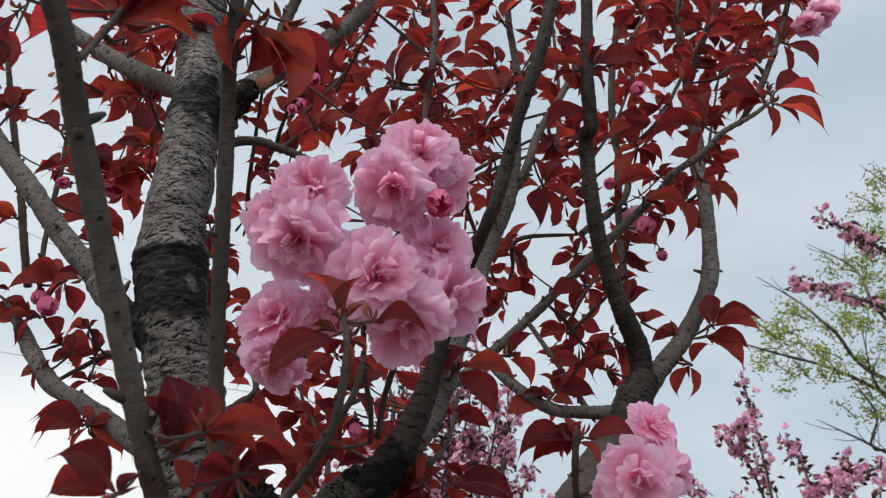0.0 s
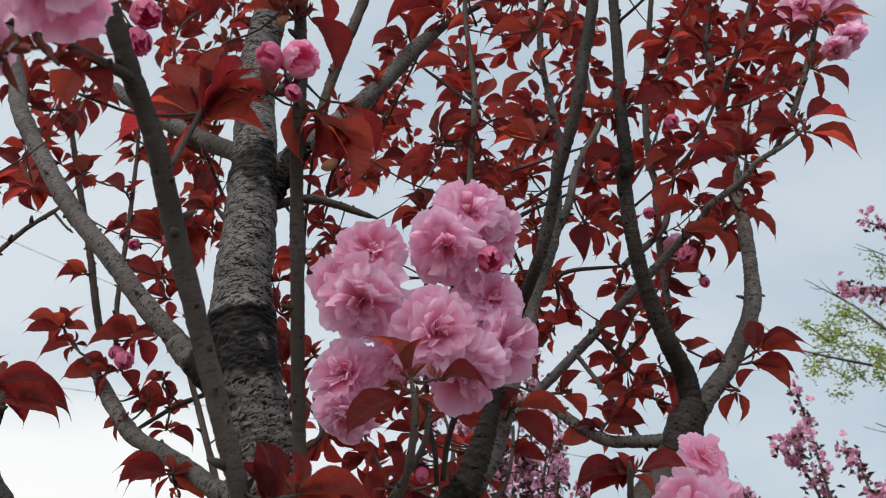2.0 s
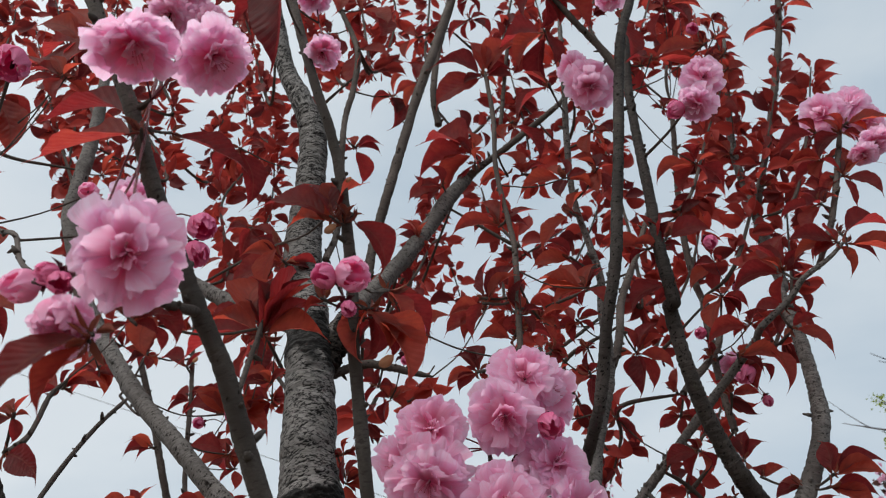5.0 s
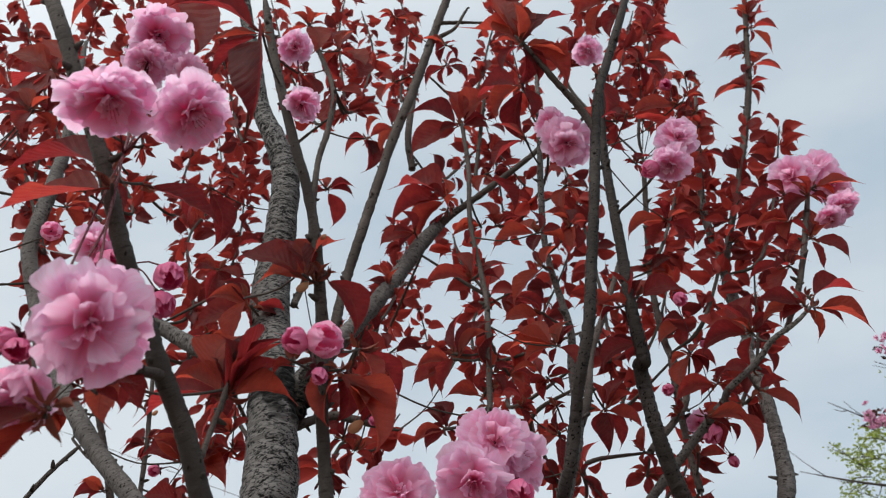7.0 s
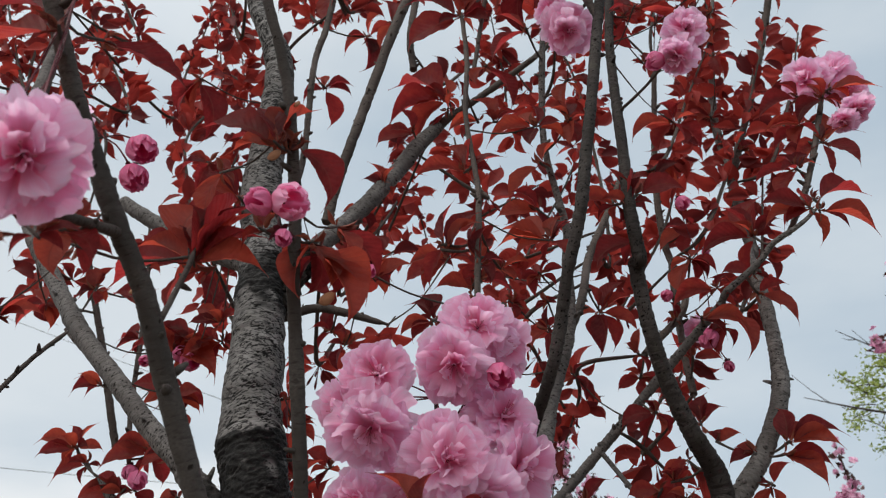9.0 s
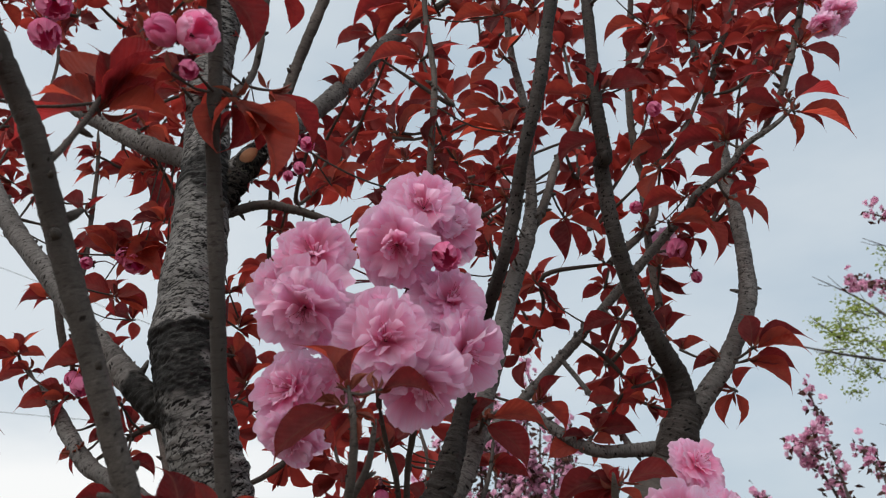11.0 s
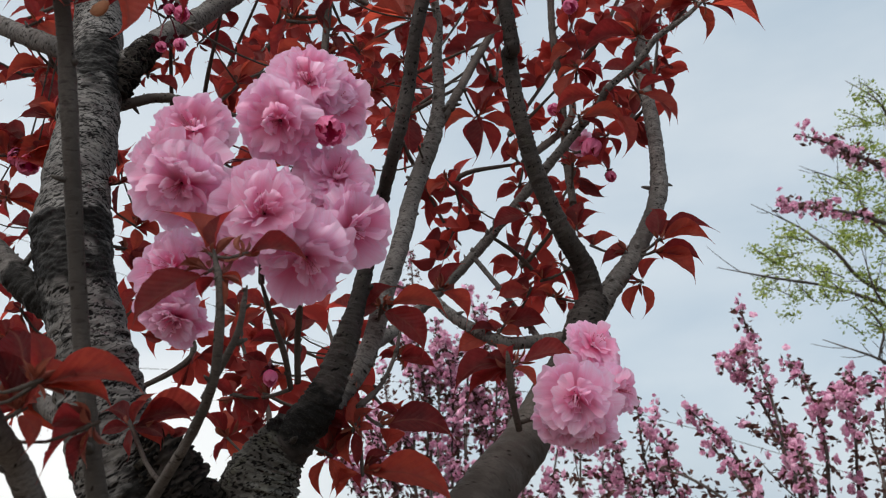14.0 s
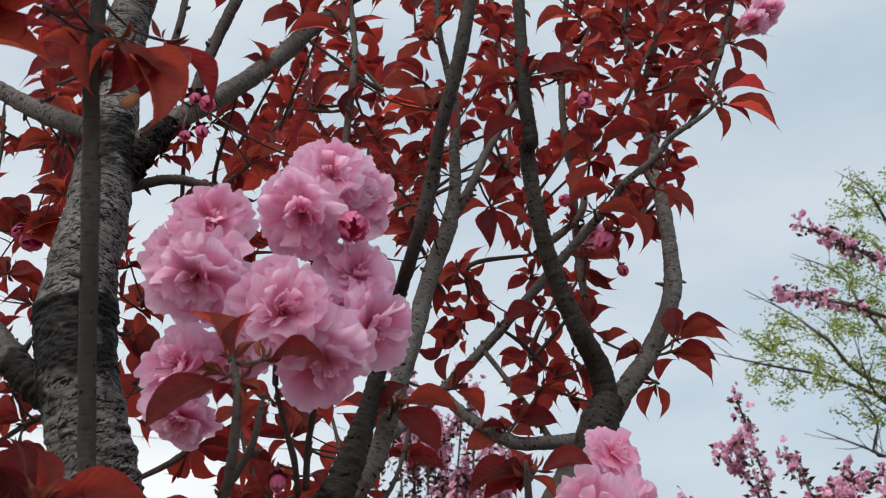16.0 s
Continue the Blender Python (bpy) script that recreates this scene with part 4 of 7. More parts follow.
limb("twig", "bark_twig", [(0.348, 1.076, 2.255, 0.0062), (0.352, 1.098, 2.325, 0.0064), (0.391, 1.150, 2.436, 0.0060), (0.438, 1.170, 2.557, 0.0064), (0.495, 1.200, 2.714, 0.0071), (0.535, 1.200, 2.848, 0.0064), (0.565, 1.200, 2.996, 0.0056), (0.594, 1.200, 3.140, 0.0047)])
limb("twig", "bark_twig", [(-0.036, 0.620, 1.936, 0.0031), (-0.033, 0.630, 2.009, 0.0033), (-0.031, 0.644, 2.080, 0.0032), (-0.035, 0.650, 2.125, 0.0030), (-0.044, 0.680, 2.214, 0.0030), (-0.043, 0.720, 2.321, 0.0033), (-0.048, 0.735, 2.407, 0.0028)])
limb("twig", "bark_twig", [(-0.037, 0.720, 2.293, 0.0029), (-0.025, 0.740, 2.393, 0.0028), (-0.014, 0.760, 2.483, 0.0026)])
limb("twig", "bark_twig", [(0.318, 0.806, 2.096, 0.0030), (0.350, 0.830, 2.149, 0.0038), (0.379, 0.850, 2.208, 0.0040), (0.413, 0.880, 2.287, 0.0043), (0.435, 0.890, 2.346, 0.0033)])
limb("twig", "bark_twig", [(-0.597, 1.050, 1.939, 0.0053), (-0.620, 1.050, 2.010, 0.0055), (-0.649, 1.060, 2.089, 0.0053), (-0.700, 1.080, 2.209, 0.0050), (-0.753, 1.100, 2.342, 0.0040)])
limb("twig", "bark_twig", [(-0.470, 0.860, 1.855, 0.0028), (-0.491, 0.880, 1.919, 0.0032), (-0.506, 0.900, 1.988, 0.0034), (-0.518, 0.920, 2.063, 0.0035), (-0.533, 0.940, 2.134, 0.0033), (-0.542, 0.950, 2.196, 0.0030), (-0.550, 0.950, 2.250, 0.0019)])
limb("twig", "bark_twig", [(-0.573, 0.830, 2.042, 0.0019), (-0.548, 0.820, 2.018, 0.0016), (-0.530, 0.810, 2.004, 0.0012)])
limb("twig", "bark_twig", [(-0.298, 0.780, 1.704, 0.0037), (-0.326, 0.820, 1.744, 0.0039), (-0.365, 0.870, 1.803, 0.0039), (-0.394, 0.900, 1.851, 0.0035)])
limb("twig", "bark_twig", [(-0.364, 0.880, 1.819, 0.0031), (-0.399, 0.885, 1.806, 0.0031), (-0.439, 0.890, 1.783, 0.0024)])
limb("twig", "bark_twig", [(-0.272, 0.750, 2.161, 0.0044), (-0.286, 0.850, 2.281, 0.0043), (-0.296, 0.900, 2.495, 0.0049), (-0.289, 0.930, 2.604, 0.0053), (-0.288, 0.950, 2.716, 0.0051), (-0.331, 0.970, 2.861, 0.0044), (-0.354, 0.980, 2.940, 0.0036)])
limb("twig", "bark_twig", [(-0.153, 1.000, 2.554, 0.0062), (-0.159, 1.000, 2.633, 0.0060), (-0.146, 1.020, 2.761, 0.0058), (-0.119, 1.050, 2.895, 0.0046)])
limb("near_limb", "bark_limb", [(-0.421, 0.640, 1.638, 0.0192), (-0.437, 0.620, 1.672, 0.0184), (-0.455, 0.610, 1.698, 0.0177), (-0.470, 0.600, 1.720, 0.0165), (-0.481, 0.585, 1.749, 0.0153), (-0.492, 0.570, 1.775, 0.0133), (-0.507, 0.560, 1.805, 0.0115), (-0.518, 0.555, 1.836, 0.0102), (-0.532, 0.550, 1.878, 0.0094), (-0.553, 0.550, 1.930, 0.0082)])
limb("limb", "bark_dark", [(-0.489, 0.580, 1.763, 0.0082), (-0.493, 0.572, 1.789, 0.0090), (-0.491, 0.560, 1.807, 0.0082), (-0.500, 0.555, 1.830, 0.0072), (-0.510, 0.550, 1.855, 0.0067), (-0.520, 0.545, 1.878, 0.0061), (-0.531, 0.540, 1.902, 0.0054)])
limb("twig", "bark_twig", [(-0.437, 0.600, 1.714, 0.0047), (-0.433, 0.600, 1.737, 0.0043), (-0.432, 0.600, 1.755, 0.0031)])
limb("twig", "bark_twig", [(-0.477, 0.555, 1.785, 0.0036), (-0.475, 0.555, 1.798, 0.0027), (-0.475, 0.560, 1.824, 0.0025), (-0.481, 0.600, 1.876, 0.0025), (-0.477, 0.640, 1.930, 0.0024), (-0.476, 0.680, 1.970, 0.0023)])
limb("twig", "bark_twig", [(-0.264, 0.700, 1.978, 0.0048), (-0.219, 0.720, 2.001, 0.0049), (-0.189, 0.730, 1.999, 0.0045), (-0.159, 0.740, 1.992, 0.0037)])
limb("twig", "bark_twig", [(0.109, 0.700, 1.660, 0.0029), (0.105, 0.680, 1.680, 0.0028), (0.103, 0.660, 1.704, 0.0028)])
limb("twig", "bark_twig", [(-0.015, 0.660, 1.680, 0.0031), (-0.002, 0.700, 1.703, 0.0021), (0.004, 0.760, 1.738, 0.0018), (0.006, 0.800, 1.768, 0.0015)])
limb("twig", "bark_twig", [(0.152, 0.920, 1.998, 0.0045), (0.229, 1.000, 2.100, 0.0050), (0.224, 1.050, 2.213, 0.0052), (0.231, 1.080, 2.353, 0.0051), (0.262, 1.100, 2.579, 0.0042)])
limb("twig", "bark_twig", [(0.210, 0.950, 1.953, 0.0045), (0.212, 0.980, 2.029, 0.0048), (0.222, 1.020, 2.153, 0.0052)])
limb("twig", "bark_twig", [(-0.189, 0.330, 1.827, 0.0017), (-0.192, 0.345, 1.847, 0.0018), (-0.193, 0.360, 1.872, 0.0017), (-0.193, 0.365, 1.884, 0.0016)])
limb("twig", "bark_twig", [(-0.253, 0.240, 1.860, 0.0016), (-0.328, 0.300, 1.916, 0.0017), (-0.424, 0.400, 2.012, 0.0021), (-0.483, 0.450, 2.055, 0.0023), (-0.549, 0.500, 2.110, 0.0026), (-0.626, 0.550, 2.189, 0.0026)])
limb("twig", "bark_twig", [(-0.489, 0.530, 1.874, 0.0028), (-0.484, 0.550, 1.896, 0.0026), (-0.486, 0.570, 1.940, 0.0025), (-0.483, 0.580, 1.955, 0.0020)])
limb("twig", "bark_twig", [(-0.206, 0.303, 1.868, 0.0034), (-0.214, 0.270, 1.860, 0.0026), (-0.224, 0.235, 1.850, 0.0022), (-0.240, 0.215, 1.846, 0.0017)])
limb("limb", "bark_base", [(-0.118, 0.665, 1.521, 0.0353), (-0.106, 0.660, 1.569, 0.0343), (-0.093, 0.650, 1.603, 0.0318), (-0.084, 0.645, 1.630, 0.0275), (-0.071, 0.643, 1.653, 0.0190), (-0.060, 0.640, 1.666, 0.0140)])
limb("burl", "bark_ring", [(-0.117, 0.640, 1.585, 0.0261), (-0.134, 0.620, 1.620, 0.0225), (-0.145, 0.605, 1.646, 0.0175), (-0.154, 0.600, 1.663, 0.0094)])
limb("burl", "bark_dark", [(0.182, 0.845, 1.752, 0.0182), (0.194, 0.842, 1.780, 0.0182), (0.206, 0.847, 1.806, 0.0135)])
limb("burl", "bark_ring", [(-0.251, 0.700, 1.996, 0.0114), (-0.241, 0.710, 2.031, 0.0135), (-0.235, 0.735, 2.072, 0.0118)])

# blossom clusters
cluster(((-0.049, 0.525, 1.858), (-0.00, -0.85, -0.53), 0.0331, 0), ((-0.029, 0.530, 1.896), (0.12, -0.99, -0.01), 0.0316, 0), ((-0.007, 0.550, 1.887), (0.62, -0.77, -0.11), 0.0290, 0), ((-0.108, 0.520, 1.859), (0.06, -0.99, 0.11), 0.0289, 0), ((-0.140, 0.535, 1.832), (-0.56, -0.78, -0.28), 0.0275, 0), ((-0.110, 0.510, 1.806), (0.02, -0.78, -0.63), 0.0321, 0), ((-0.052, 0.500, 1.785), (0.08, -1.00, -0.01), 0.0340, 0), ((-0.010, 0.550, 1.829), (0.39, -0.91, 0.16), 0.0280, 0))
cluster(((0.002, 0.550, 1.785), (0.64, -0.68, -0.36), 0.0312, 0), ((-0.028, 0.530, 1.754), (0.25, -0.65, -0.72), 0.0327, 0), ((-0.130, 0.545, 1.764), (-0.42, -0.90, -0.11), 0.0284, 0), ((-0.126, 0.555, 1.726), (-0.12, -0.56, -0.82), 0.0242, 0), ((-0.087, 0.540, 1.771), (-0.03, -0.87, -0.49), 0.0235, 0), ((-0.027, 0.560, 1.827), (0.23, -0.96, -0.17), 0.0230, 0), ((-0.111, 0.515, 1.829), (0.27, -0.96, -0.10), 0.0133, 1), ((-0.014, 0.530, 1.851), (0.22, -0.74, -0.64), 0.0129, 1))
cluster(((-0.186, 0.190, 1.841), (0.51, -0.69, -0.51), 0.0264, 0), ((-0.209, 0.200, 1.977), (0.27, -0.02, -0.96), 0.0242, 0), ((-0.173, 0.228, 1.989), (0.58, -0.12, -0.80), 0.0236, 0), ((-0.226, 0.260, 2.099), (0.43, -0.50, -0.75), 0.0213, 0), ((-0.221, 0.200, 1.816), (0.33, -0.61, -0.73), 0.0133, 2), ((-0.232, 0.260, 2.073), (0.06, -0.47, -0.88), 0.0151, 0), ((-0.206, 0.270, 2.074), (0.71, -0.64, -0.30), 0.0143, 0), ((-0.232, 0.200, 1.843), (-0.26, -0.88, -0.40), 0.0067, 1))
cluster(((-0.135, 0.315, 1.889), (-0.21, -0.92, -0.32), 0.0094, 1), ((-0.117, 0.320, 1.890), (0.62, -0.66, -0.42), 0.0128, 2), ((-0.120, 0.320, 1.867), (0.41, -0.46, -0.79), 0.0060, 1))
cluster(((0.075, 0.600, 2.248), (0.10, -0.69, -0.72), 0.0281, 0), ((0.057, 0.600, 2.282), (-0.38, -0.89, -0.26), 0.0188, 0))
cluster(((0.213, 0.660, 2.292), (0.21, -0.90, -0.39), 0.0262, 0), ((0.192, 0.660, 2.248), (-0.37, -0.44, -0.82), 0.0243, 0), ((0.169, 0.660, 2.247), (-0.65, -0.35, -0.67), 0.0128, 1))
cluster(((0.149, 0.800, 2.588), (-0.13, -0.63, -0.77), 0.0230, 0))
cluster(((-0.153, 0.350, 2.106), (0.08, -0.44, -0.89), 0.0145, 0), ((-0.165, 0.360, 2.184), (0.22, -0.65, -0.72), 0.0138, 0))
cluster(((0.422, 0.900, 2.391), (-0.66, -0.73, -0.20), 0.0345, 0), ((0.463, 0.900, 2.405), (-0.25, -0.97, 0.03), 0.0346, 0), ((0.486, 0.900, 2.373), (0.27, -0.94, -0.23), 0.0308, 0), ((0.473, 0.880, 2.309), (0.25, -0.40, -0.88), 0.0264, 0), ((0.449, 0.880, 2.293), (-0.19, -0.22, -0.96), 0.0201, 0))
cluster(((0.151, 0.655, 1.676), (-0.22, -0.95, -0.22), 0.0318, 0), ((0.180, 0.702, 1.731), (0.35, -0.85, 0.40), 0.0250, 0), ((0.195, 0.690, 1.686), (0.70, -0.68, -0.20), 0.0222, 0), ((0.162, 0.680, 1.651), (0.01, -0.59, -0.81), 0.0249, 0), ((0.134, 0.680, 1.661), (-0.58, -0.69, -0.44), 0.0216, 0))
cluster(((0.238, 1.000, 2.058), (-0.15, -0.84, -0.52), 0.0175, 0), ((0.262, 0.960, 1.990), (0.04, -0.53, -0.85), 0.0085, 1))
cluster(((-0.440, 0.500, 2.124), (0.50, -0.69, -0.52), 0.0118, 2))
cluster(((-0.328, 0.400, 2.029), (0.04, -0.63, -0.77), 0.0183, 0), ((-0.311, 0.400, 2.011), (0.66, -0.43, -0.62), 0.0145, 1), ((-0.271, 0.420, 2.008), (0.49, -0.47, -0.74), 0.0140, 1), ((-0.274, 0.420, 1.983), (0.46, -0.24, -0.85), 0.0128, 1))
cluster(((0.227, 0.900, 2.200), (0.29, -0.42, -0.86), 0.0114, 1), ((0.279, 1.040, 2.194), (-0.09, -0.37, -0.92), 0.0075, 1), ((0.239, 0.950, 2.024), (-0.40, -0.37, -0.84), 0.0159, 1))
cluster(((-0.460, 0.860, 1.855), (0.58, -0.35, -0.74), 0.0134, 1), ((-0.472, 0.860, 1.866), (0.23, -0.61, -0.76), 0.0101, 1))
cluster(((-0.400, 0.800, 1.989), (0.59, -0.80, 0.04), 0.0109, 1), ((-0.386, 0.800, 1.978), (0.72, -0.52, -0.46), 0.0145, 1), ((-0.444, 0.800, 1.982), (-0.10, -0.90, -0.42), 0.0085, 1))
cluster(((-0.130, 0.550, 1.942), (0.37, -0.32, -0.87), 0.0059, 1), ((-0.119, 0.500, 1.937), (0.41, -0.38, -0.83), 0.0047, 1))
cluster(((-0.069, 0.600, 1.695), (0.15, -0.48, -0.86), 0.0066, 1))
cluster(((0.270, 1.000, 2.633), (-0.19, -0.74, -0.65), 0.0108, 1), ((0.310, 1.000, 2.688), (-0.01, -0.72, -0.69), 0.0130, 1), ((0.292, 1.000, 2.748), (-0.36, -0.80, -0.49), 0.0122, 1))
cluster(((0.205, 1.000, 2.111), (-0.52, -0.63, -0.58), 0.0102, 1))
cluster(((-0.110, 0.500, 1.932), (0.33, -0.43, -0.84), 0.0067, 1), ((-0.123, 0.500, 1.907), (0.35, -0.44, -0.82), 0.0048, 1))
cluster(((-0.525, 0.450, 2.267), (0.31, -0.50, -0.81), 0.0222, 1))
cluster(((-0.261, 0.220, 1.850), (-0.14, -0.82, -0.56), 0.0108, 2), ((-0.224, 0.200, 1.837), (0.63, -0.52, -0.58), 0.0068, 1), ((-0.216, 0.200, 1.810), (0.35, -0.49, -0.80), 0.0142, 0))

# leafy shoots: place, then each leaf's reach in millimetres and its roll
shoot((-0.568, 0.600, 2.454), [(-62, -26, 37, -24), (-50, 9, 98, -32), (-98, 27, 31, 20), (18, -14, -75, 30), (-2, 2, 38, 34), (34, -4, 36, 47), (-19, -14, -40, -28), (32, 20, 15, 45)])
shoot((-0.580, 0.600, 2.392), [(-78, 25, 64, 38), (-22, 2, -21, -47), (24, -19, 0, 49), (27, 14, -30, 37)])
shoot((-0.233, 0.250, 1.978), [(-69, -7, 26, 55)])
shoot((-0.216, 0.230, 1.947), [(-77, 11, 10, 62)])
shoot((-0.241, 0.300, 2.006), [(48, 32, -13, 60)])
shoot((-0.283, 0.300, 2.201), [(83, -16, -84, 55)])
shoot((-0.166, 0.290, 2.125), [(-35, -11, -10, 50), (-9, -27, -92, 30), (-51, 14, -14, 49), (-52, -45, 8, 40)])
shoot((-0.263, 0.240, 2.127), [(-28, 12, -16, -32)])
shoot((-0.194, 0.370, 1.882), [(-70, 13, 11, -50), (-38, -7, 21, -45), (-5, 20, 69, 3), (30, -15, 41, -54), (35, 18, 34, 33), (-16, -10, -32, -58), (-2, -6, 45, 25), (8, 16, 67, -35), (28, 14, 49, 45), (-11, 2, 36, 55), (42, 16, 8, 30), (9, 6, 35, -60)])
shoot((-0.144, 0.360, 1.960), [(-56, -4, 31, -42), (-18, 2, 44, -41), (10, 18, 52, 5)])
shoot((-0.133, 0.370, 1.965), [(26, 5, -42, 25)])
shoot((-0.139, 0.370, 1.960), [(-48, 6, 22, 23)])
shoot((-0.125, 0.450, 1.946), [(34, 21, -33, 40), (16, -14, -36, -54)])
shoot((-0.128, 0.400, 1.907), [(-11, -16, -40, 19), (2, -2, -40, 16), (21, -10, -33, 45), (-21, -6, -15, 12)])
shoot((-0.288, 0.980, 2.849), [(-39, 26, 115, -22), (25, -18, 48, 19), (63, -20, -64, 34), (53, -32, -108, 54), (-40, 9, -38, -26), (-9, 24, -51, -11), (-4, -0, -43, 24), (29, -6, 18, -54), (-16, 2, 28, 39)])
shoot((-0.282, 0.950, 2.715), [(53, -4, -18, 27), (-26, 4, -20, 25), (-15, -7, -92, 15), (36, 30, 16, 38), (28, 14, 3, 52), (-25, 14, -23, 56)])
shoot((-0.343, 0.950, 2.767), [(-23, 11, -15, 13), (28, -13, -67, -49), (-32, 8, 42, -49), (20, 12, -9, -21), (-10, -8, 32, 11), (20, -6, -18, 51)])
shoot((-0.347, 0.970, 2.919), [(-32, -25, 18, -17), (29, 2, 47, -16), (-53, 13, -1, -43), (25, -27, -88, 8), (-1, -36, 21, 11), (-20, 2, 45, -11), (31, -2, 5, -36)])
shoot((-0.180, 1.000, 2.949), [(5, -1, -67, -22), (46, -7, -41, 32), (-17, -5, -44, -60), (35, -2, 11, -30), (-9, 7, -27, -10), (-36, 0, 13, -41), (-32, -18, 7, 33)])
shoot((-0.165, 0.900, 2.670), [(-38, 7, 29, 5), (-29, -13, -51, 36), (8, -14, 21, 18), (19, -22, 0, 17), (-16, 32, -6, 43), (-6, 16, -19, -35)])
shoot((-0.224, 0.950, 2.593), [(54, -13, 3, 8), (-35, -14, -7, -35), (7, -8, -78, -23), (27, 24, -49, -45), (-49, 8, -16, 31), (12, -10, -44, -16), (-4, 31, -7, 55), (25, -45, 8, -34)])
shoot((-0.284, 0.930, 2.475), [(-20, 7, 39, 20), (43, 4, 15, 30), (10, 33, -54, 28), (45, 2, -11, -33), (-48, 10, -9, 20), (-23, 7, 23, 47)])
shoot((-0.073, 0.880, 2.724), [(16, 8, 23, 32), (-17, 14, -27, -20), (-42, -15, 18, 52), (21, 19, -21, 40), (-27, 24, 5, 7), (-24, -9, 0, 25)])
shoot((-0.083, 1.000, 2.799), [(35, -1, 9, -25), (43, 11, -33, -27), (-52, 20, -24, -28), (-14, 10, -40, 41), (30, -13, -37, -42), (5, -6, -33, 25), (17, -26, 14, -57)])
shoot((-0.050, 0.735, 2.410), [(-69, -19, 33, -22), (-75, -6, -39, -13), (-13, -17, 62, 7), (52, -4, 67, 3), (41, -6, -11, 24), (42, 5, 20, 32), (-28, -17, -16, 17), (18, 27, -2, 43)])
shoot((-0.163, 0.850, 2.523), [(-12, -7, 52, 21), (-29, 30, -23, 16)])
shoot((0.033, 0.550, 2.358), [(-40, 32, 106, 35), (-33, 1, 21, -35), (-29, 0, -31, -38), (3, 10, -50, -34), (23, 12, -44, -16), (56, 31, -43, 13), (63, 25, -2, -51), (57, 12, 83, 30), (24, 13, 111, 28), (-7, 23, 118, -13), (24, -13, 33, 30), (-0, -36, 33, -35), (-4, -7, 41, 62)])
shoot((0.038, 0.700, 2.439), [(-48, -3, -46, -23), (-12, 32, -75, -15), (15, 5, -51, -31), (-73, 27, 26, -17), (25, -26, 29, -40), (26, -16, 16, -39), (20, -38, 20, -53)])
shoot((0.033, 0.700, 2.346), [(-52, -3, -35, 54), (-32, -14, 25, 66)])
shoot((-0.020, 0.700, 2.295), [(39, 12, -50, 48), (-14, -11, -29, -16)])
shoot((-0.090, 0.930, 2.434), [(-87, 24, 84, -28), (-102, 2, -19, 17), (-61, 23, -56, -7), (-43, 0, 26, 13), (-1, -9, 41, -14), (6, 23, -20, 41), (-31, -3, 0, 29), (21, 23, -11, -45)])
shoot((-0.089, 0.930, 2.412), [(-36, 14, -45, 63), (12, -32, 6, -35)])
shoot((-0.138, 0.900, 2.353), [(-54, -21, -24, -25), (-32, 12, -17, -24), (-31, -29, -9, -42), (-13, -25, 31, 33)])
shoot((-0.013, 0.760, 2.256), [(6, -1, 27, -38), (29, -4, 16, 26), (-24, -7, 45, 18), (-13, -11, 13, -20), (-17, 4, 21, -23), (14, -12, 12, -19), (-19, 2, -11, -32)])
shoot((-0.034, 0.740, 2.245), [(-22, -5, -26, -37), (-35, -15, -14, 7), (-26, 12, 12, -15), (-22, -16, -4, 58)])
shoot((0.035, 0.680, 2.187), [(-61, 5, -5, 20), (-36, 10, 25, 41), (36, 16, -9, 19), (-3, 2, 38, 28), (27, -4, 4, -16), (-12, -11, -31, 11)])
shoot((0.073, 0.700, 2.206), [(-30, 6, 34, 17), (-12, 15, 43, 23), (22, -0, 9, 53), (-5, -14, -41, 39), (-21, 4, -28, 11), (7, -6, -36, 13), (-20, -18, 9, 21), (-6, 26, -15, 59), (-14, -13, 11, 30)])
shoot((0.077, 0.730, 2.286), [(11, 7, 29, 54), (28, -12, -13, -37), (-9, -16, -47, 12), (-11, 14, -11, -55), (20, 9, -17, 71), (24, -8, -8, -29)])
shoot((0.173, 0.700, 2.585), [(-50, -9, -28, 11), (-31, 10, -56, -36), (24, 22, 8, -17), (-6, -45, 19, 36)])
shoot((0.205, 0.720, 2.600), [(45, 22, -23, 41), (-42, 2, -61, -27), (-28, -19, -35, -54), (23, 15, 23, -34)])
shoot((0.281, 0.950, 2.770), [(49, -16, 14, -34), (7, 6, -20, 25), (44, 6, 7, -21), (80, 30, 5, 43), (-16, -13, 33, -27), (-5, -7, -34, 47), (29, 20, -6, -40), (18, -35, 28, 24)])
shoot((0.259, 0.950, 2.702), [(-21, -2, 36, 18), (27, -9, -17, -38), (-23, 26, -47, 52), (70, 2, -6, 24), (38, -17, -56, 28), (5, 19, -48, -27), (27, -6, -18, -27), (-31, 5, 3, -26)])
shoot((0.151, 0.780, 2.517), [(15, -4, -75, 27), (12, 2, 31, 28)])
shoot((0.241, 0.730, 2.402), [(-68, -5, -5, -18), (-33, 10, 13, 67)])
shoot((0.168, 0.720, 2.383), [(82, 27, -10, 53), (-30, 12, 24, -30)])
shoot((0.346, 1.000, 2.697), [(32, 10, 22, 6), (25, -4, -24, 42), (-18, -6, 25, -52), (-19, -16, -10, -37), (11, -18, 2, 30), (24, -0, -8, 22)])
shoot((0.337, 1.000, 2.654), [(30, -15, -16, 49), (-27, 10, -8, -26), (-1, -5, 26, 29), (27, -17, -9, -58)])
shoot((0.348, 1.000, 2.619), [(32, 9, -3, -54), (-34, 8, 12, 29), (11, 13, -14, -10), (-21, -19, -8, 35)])
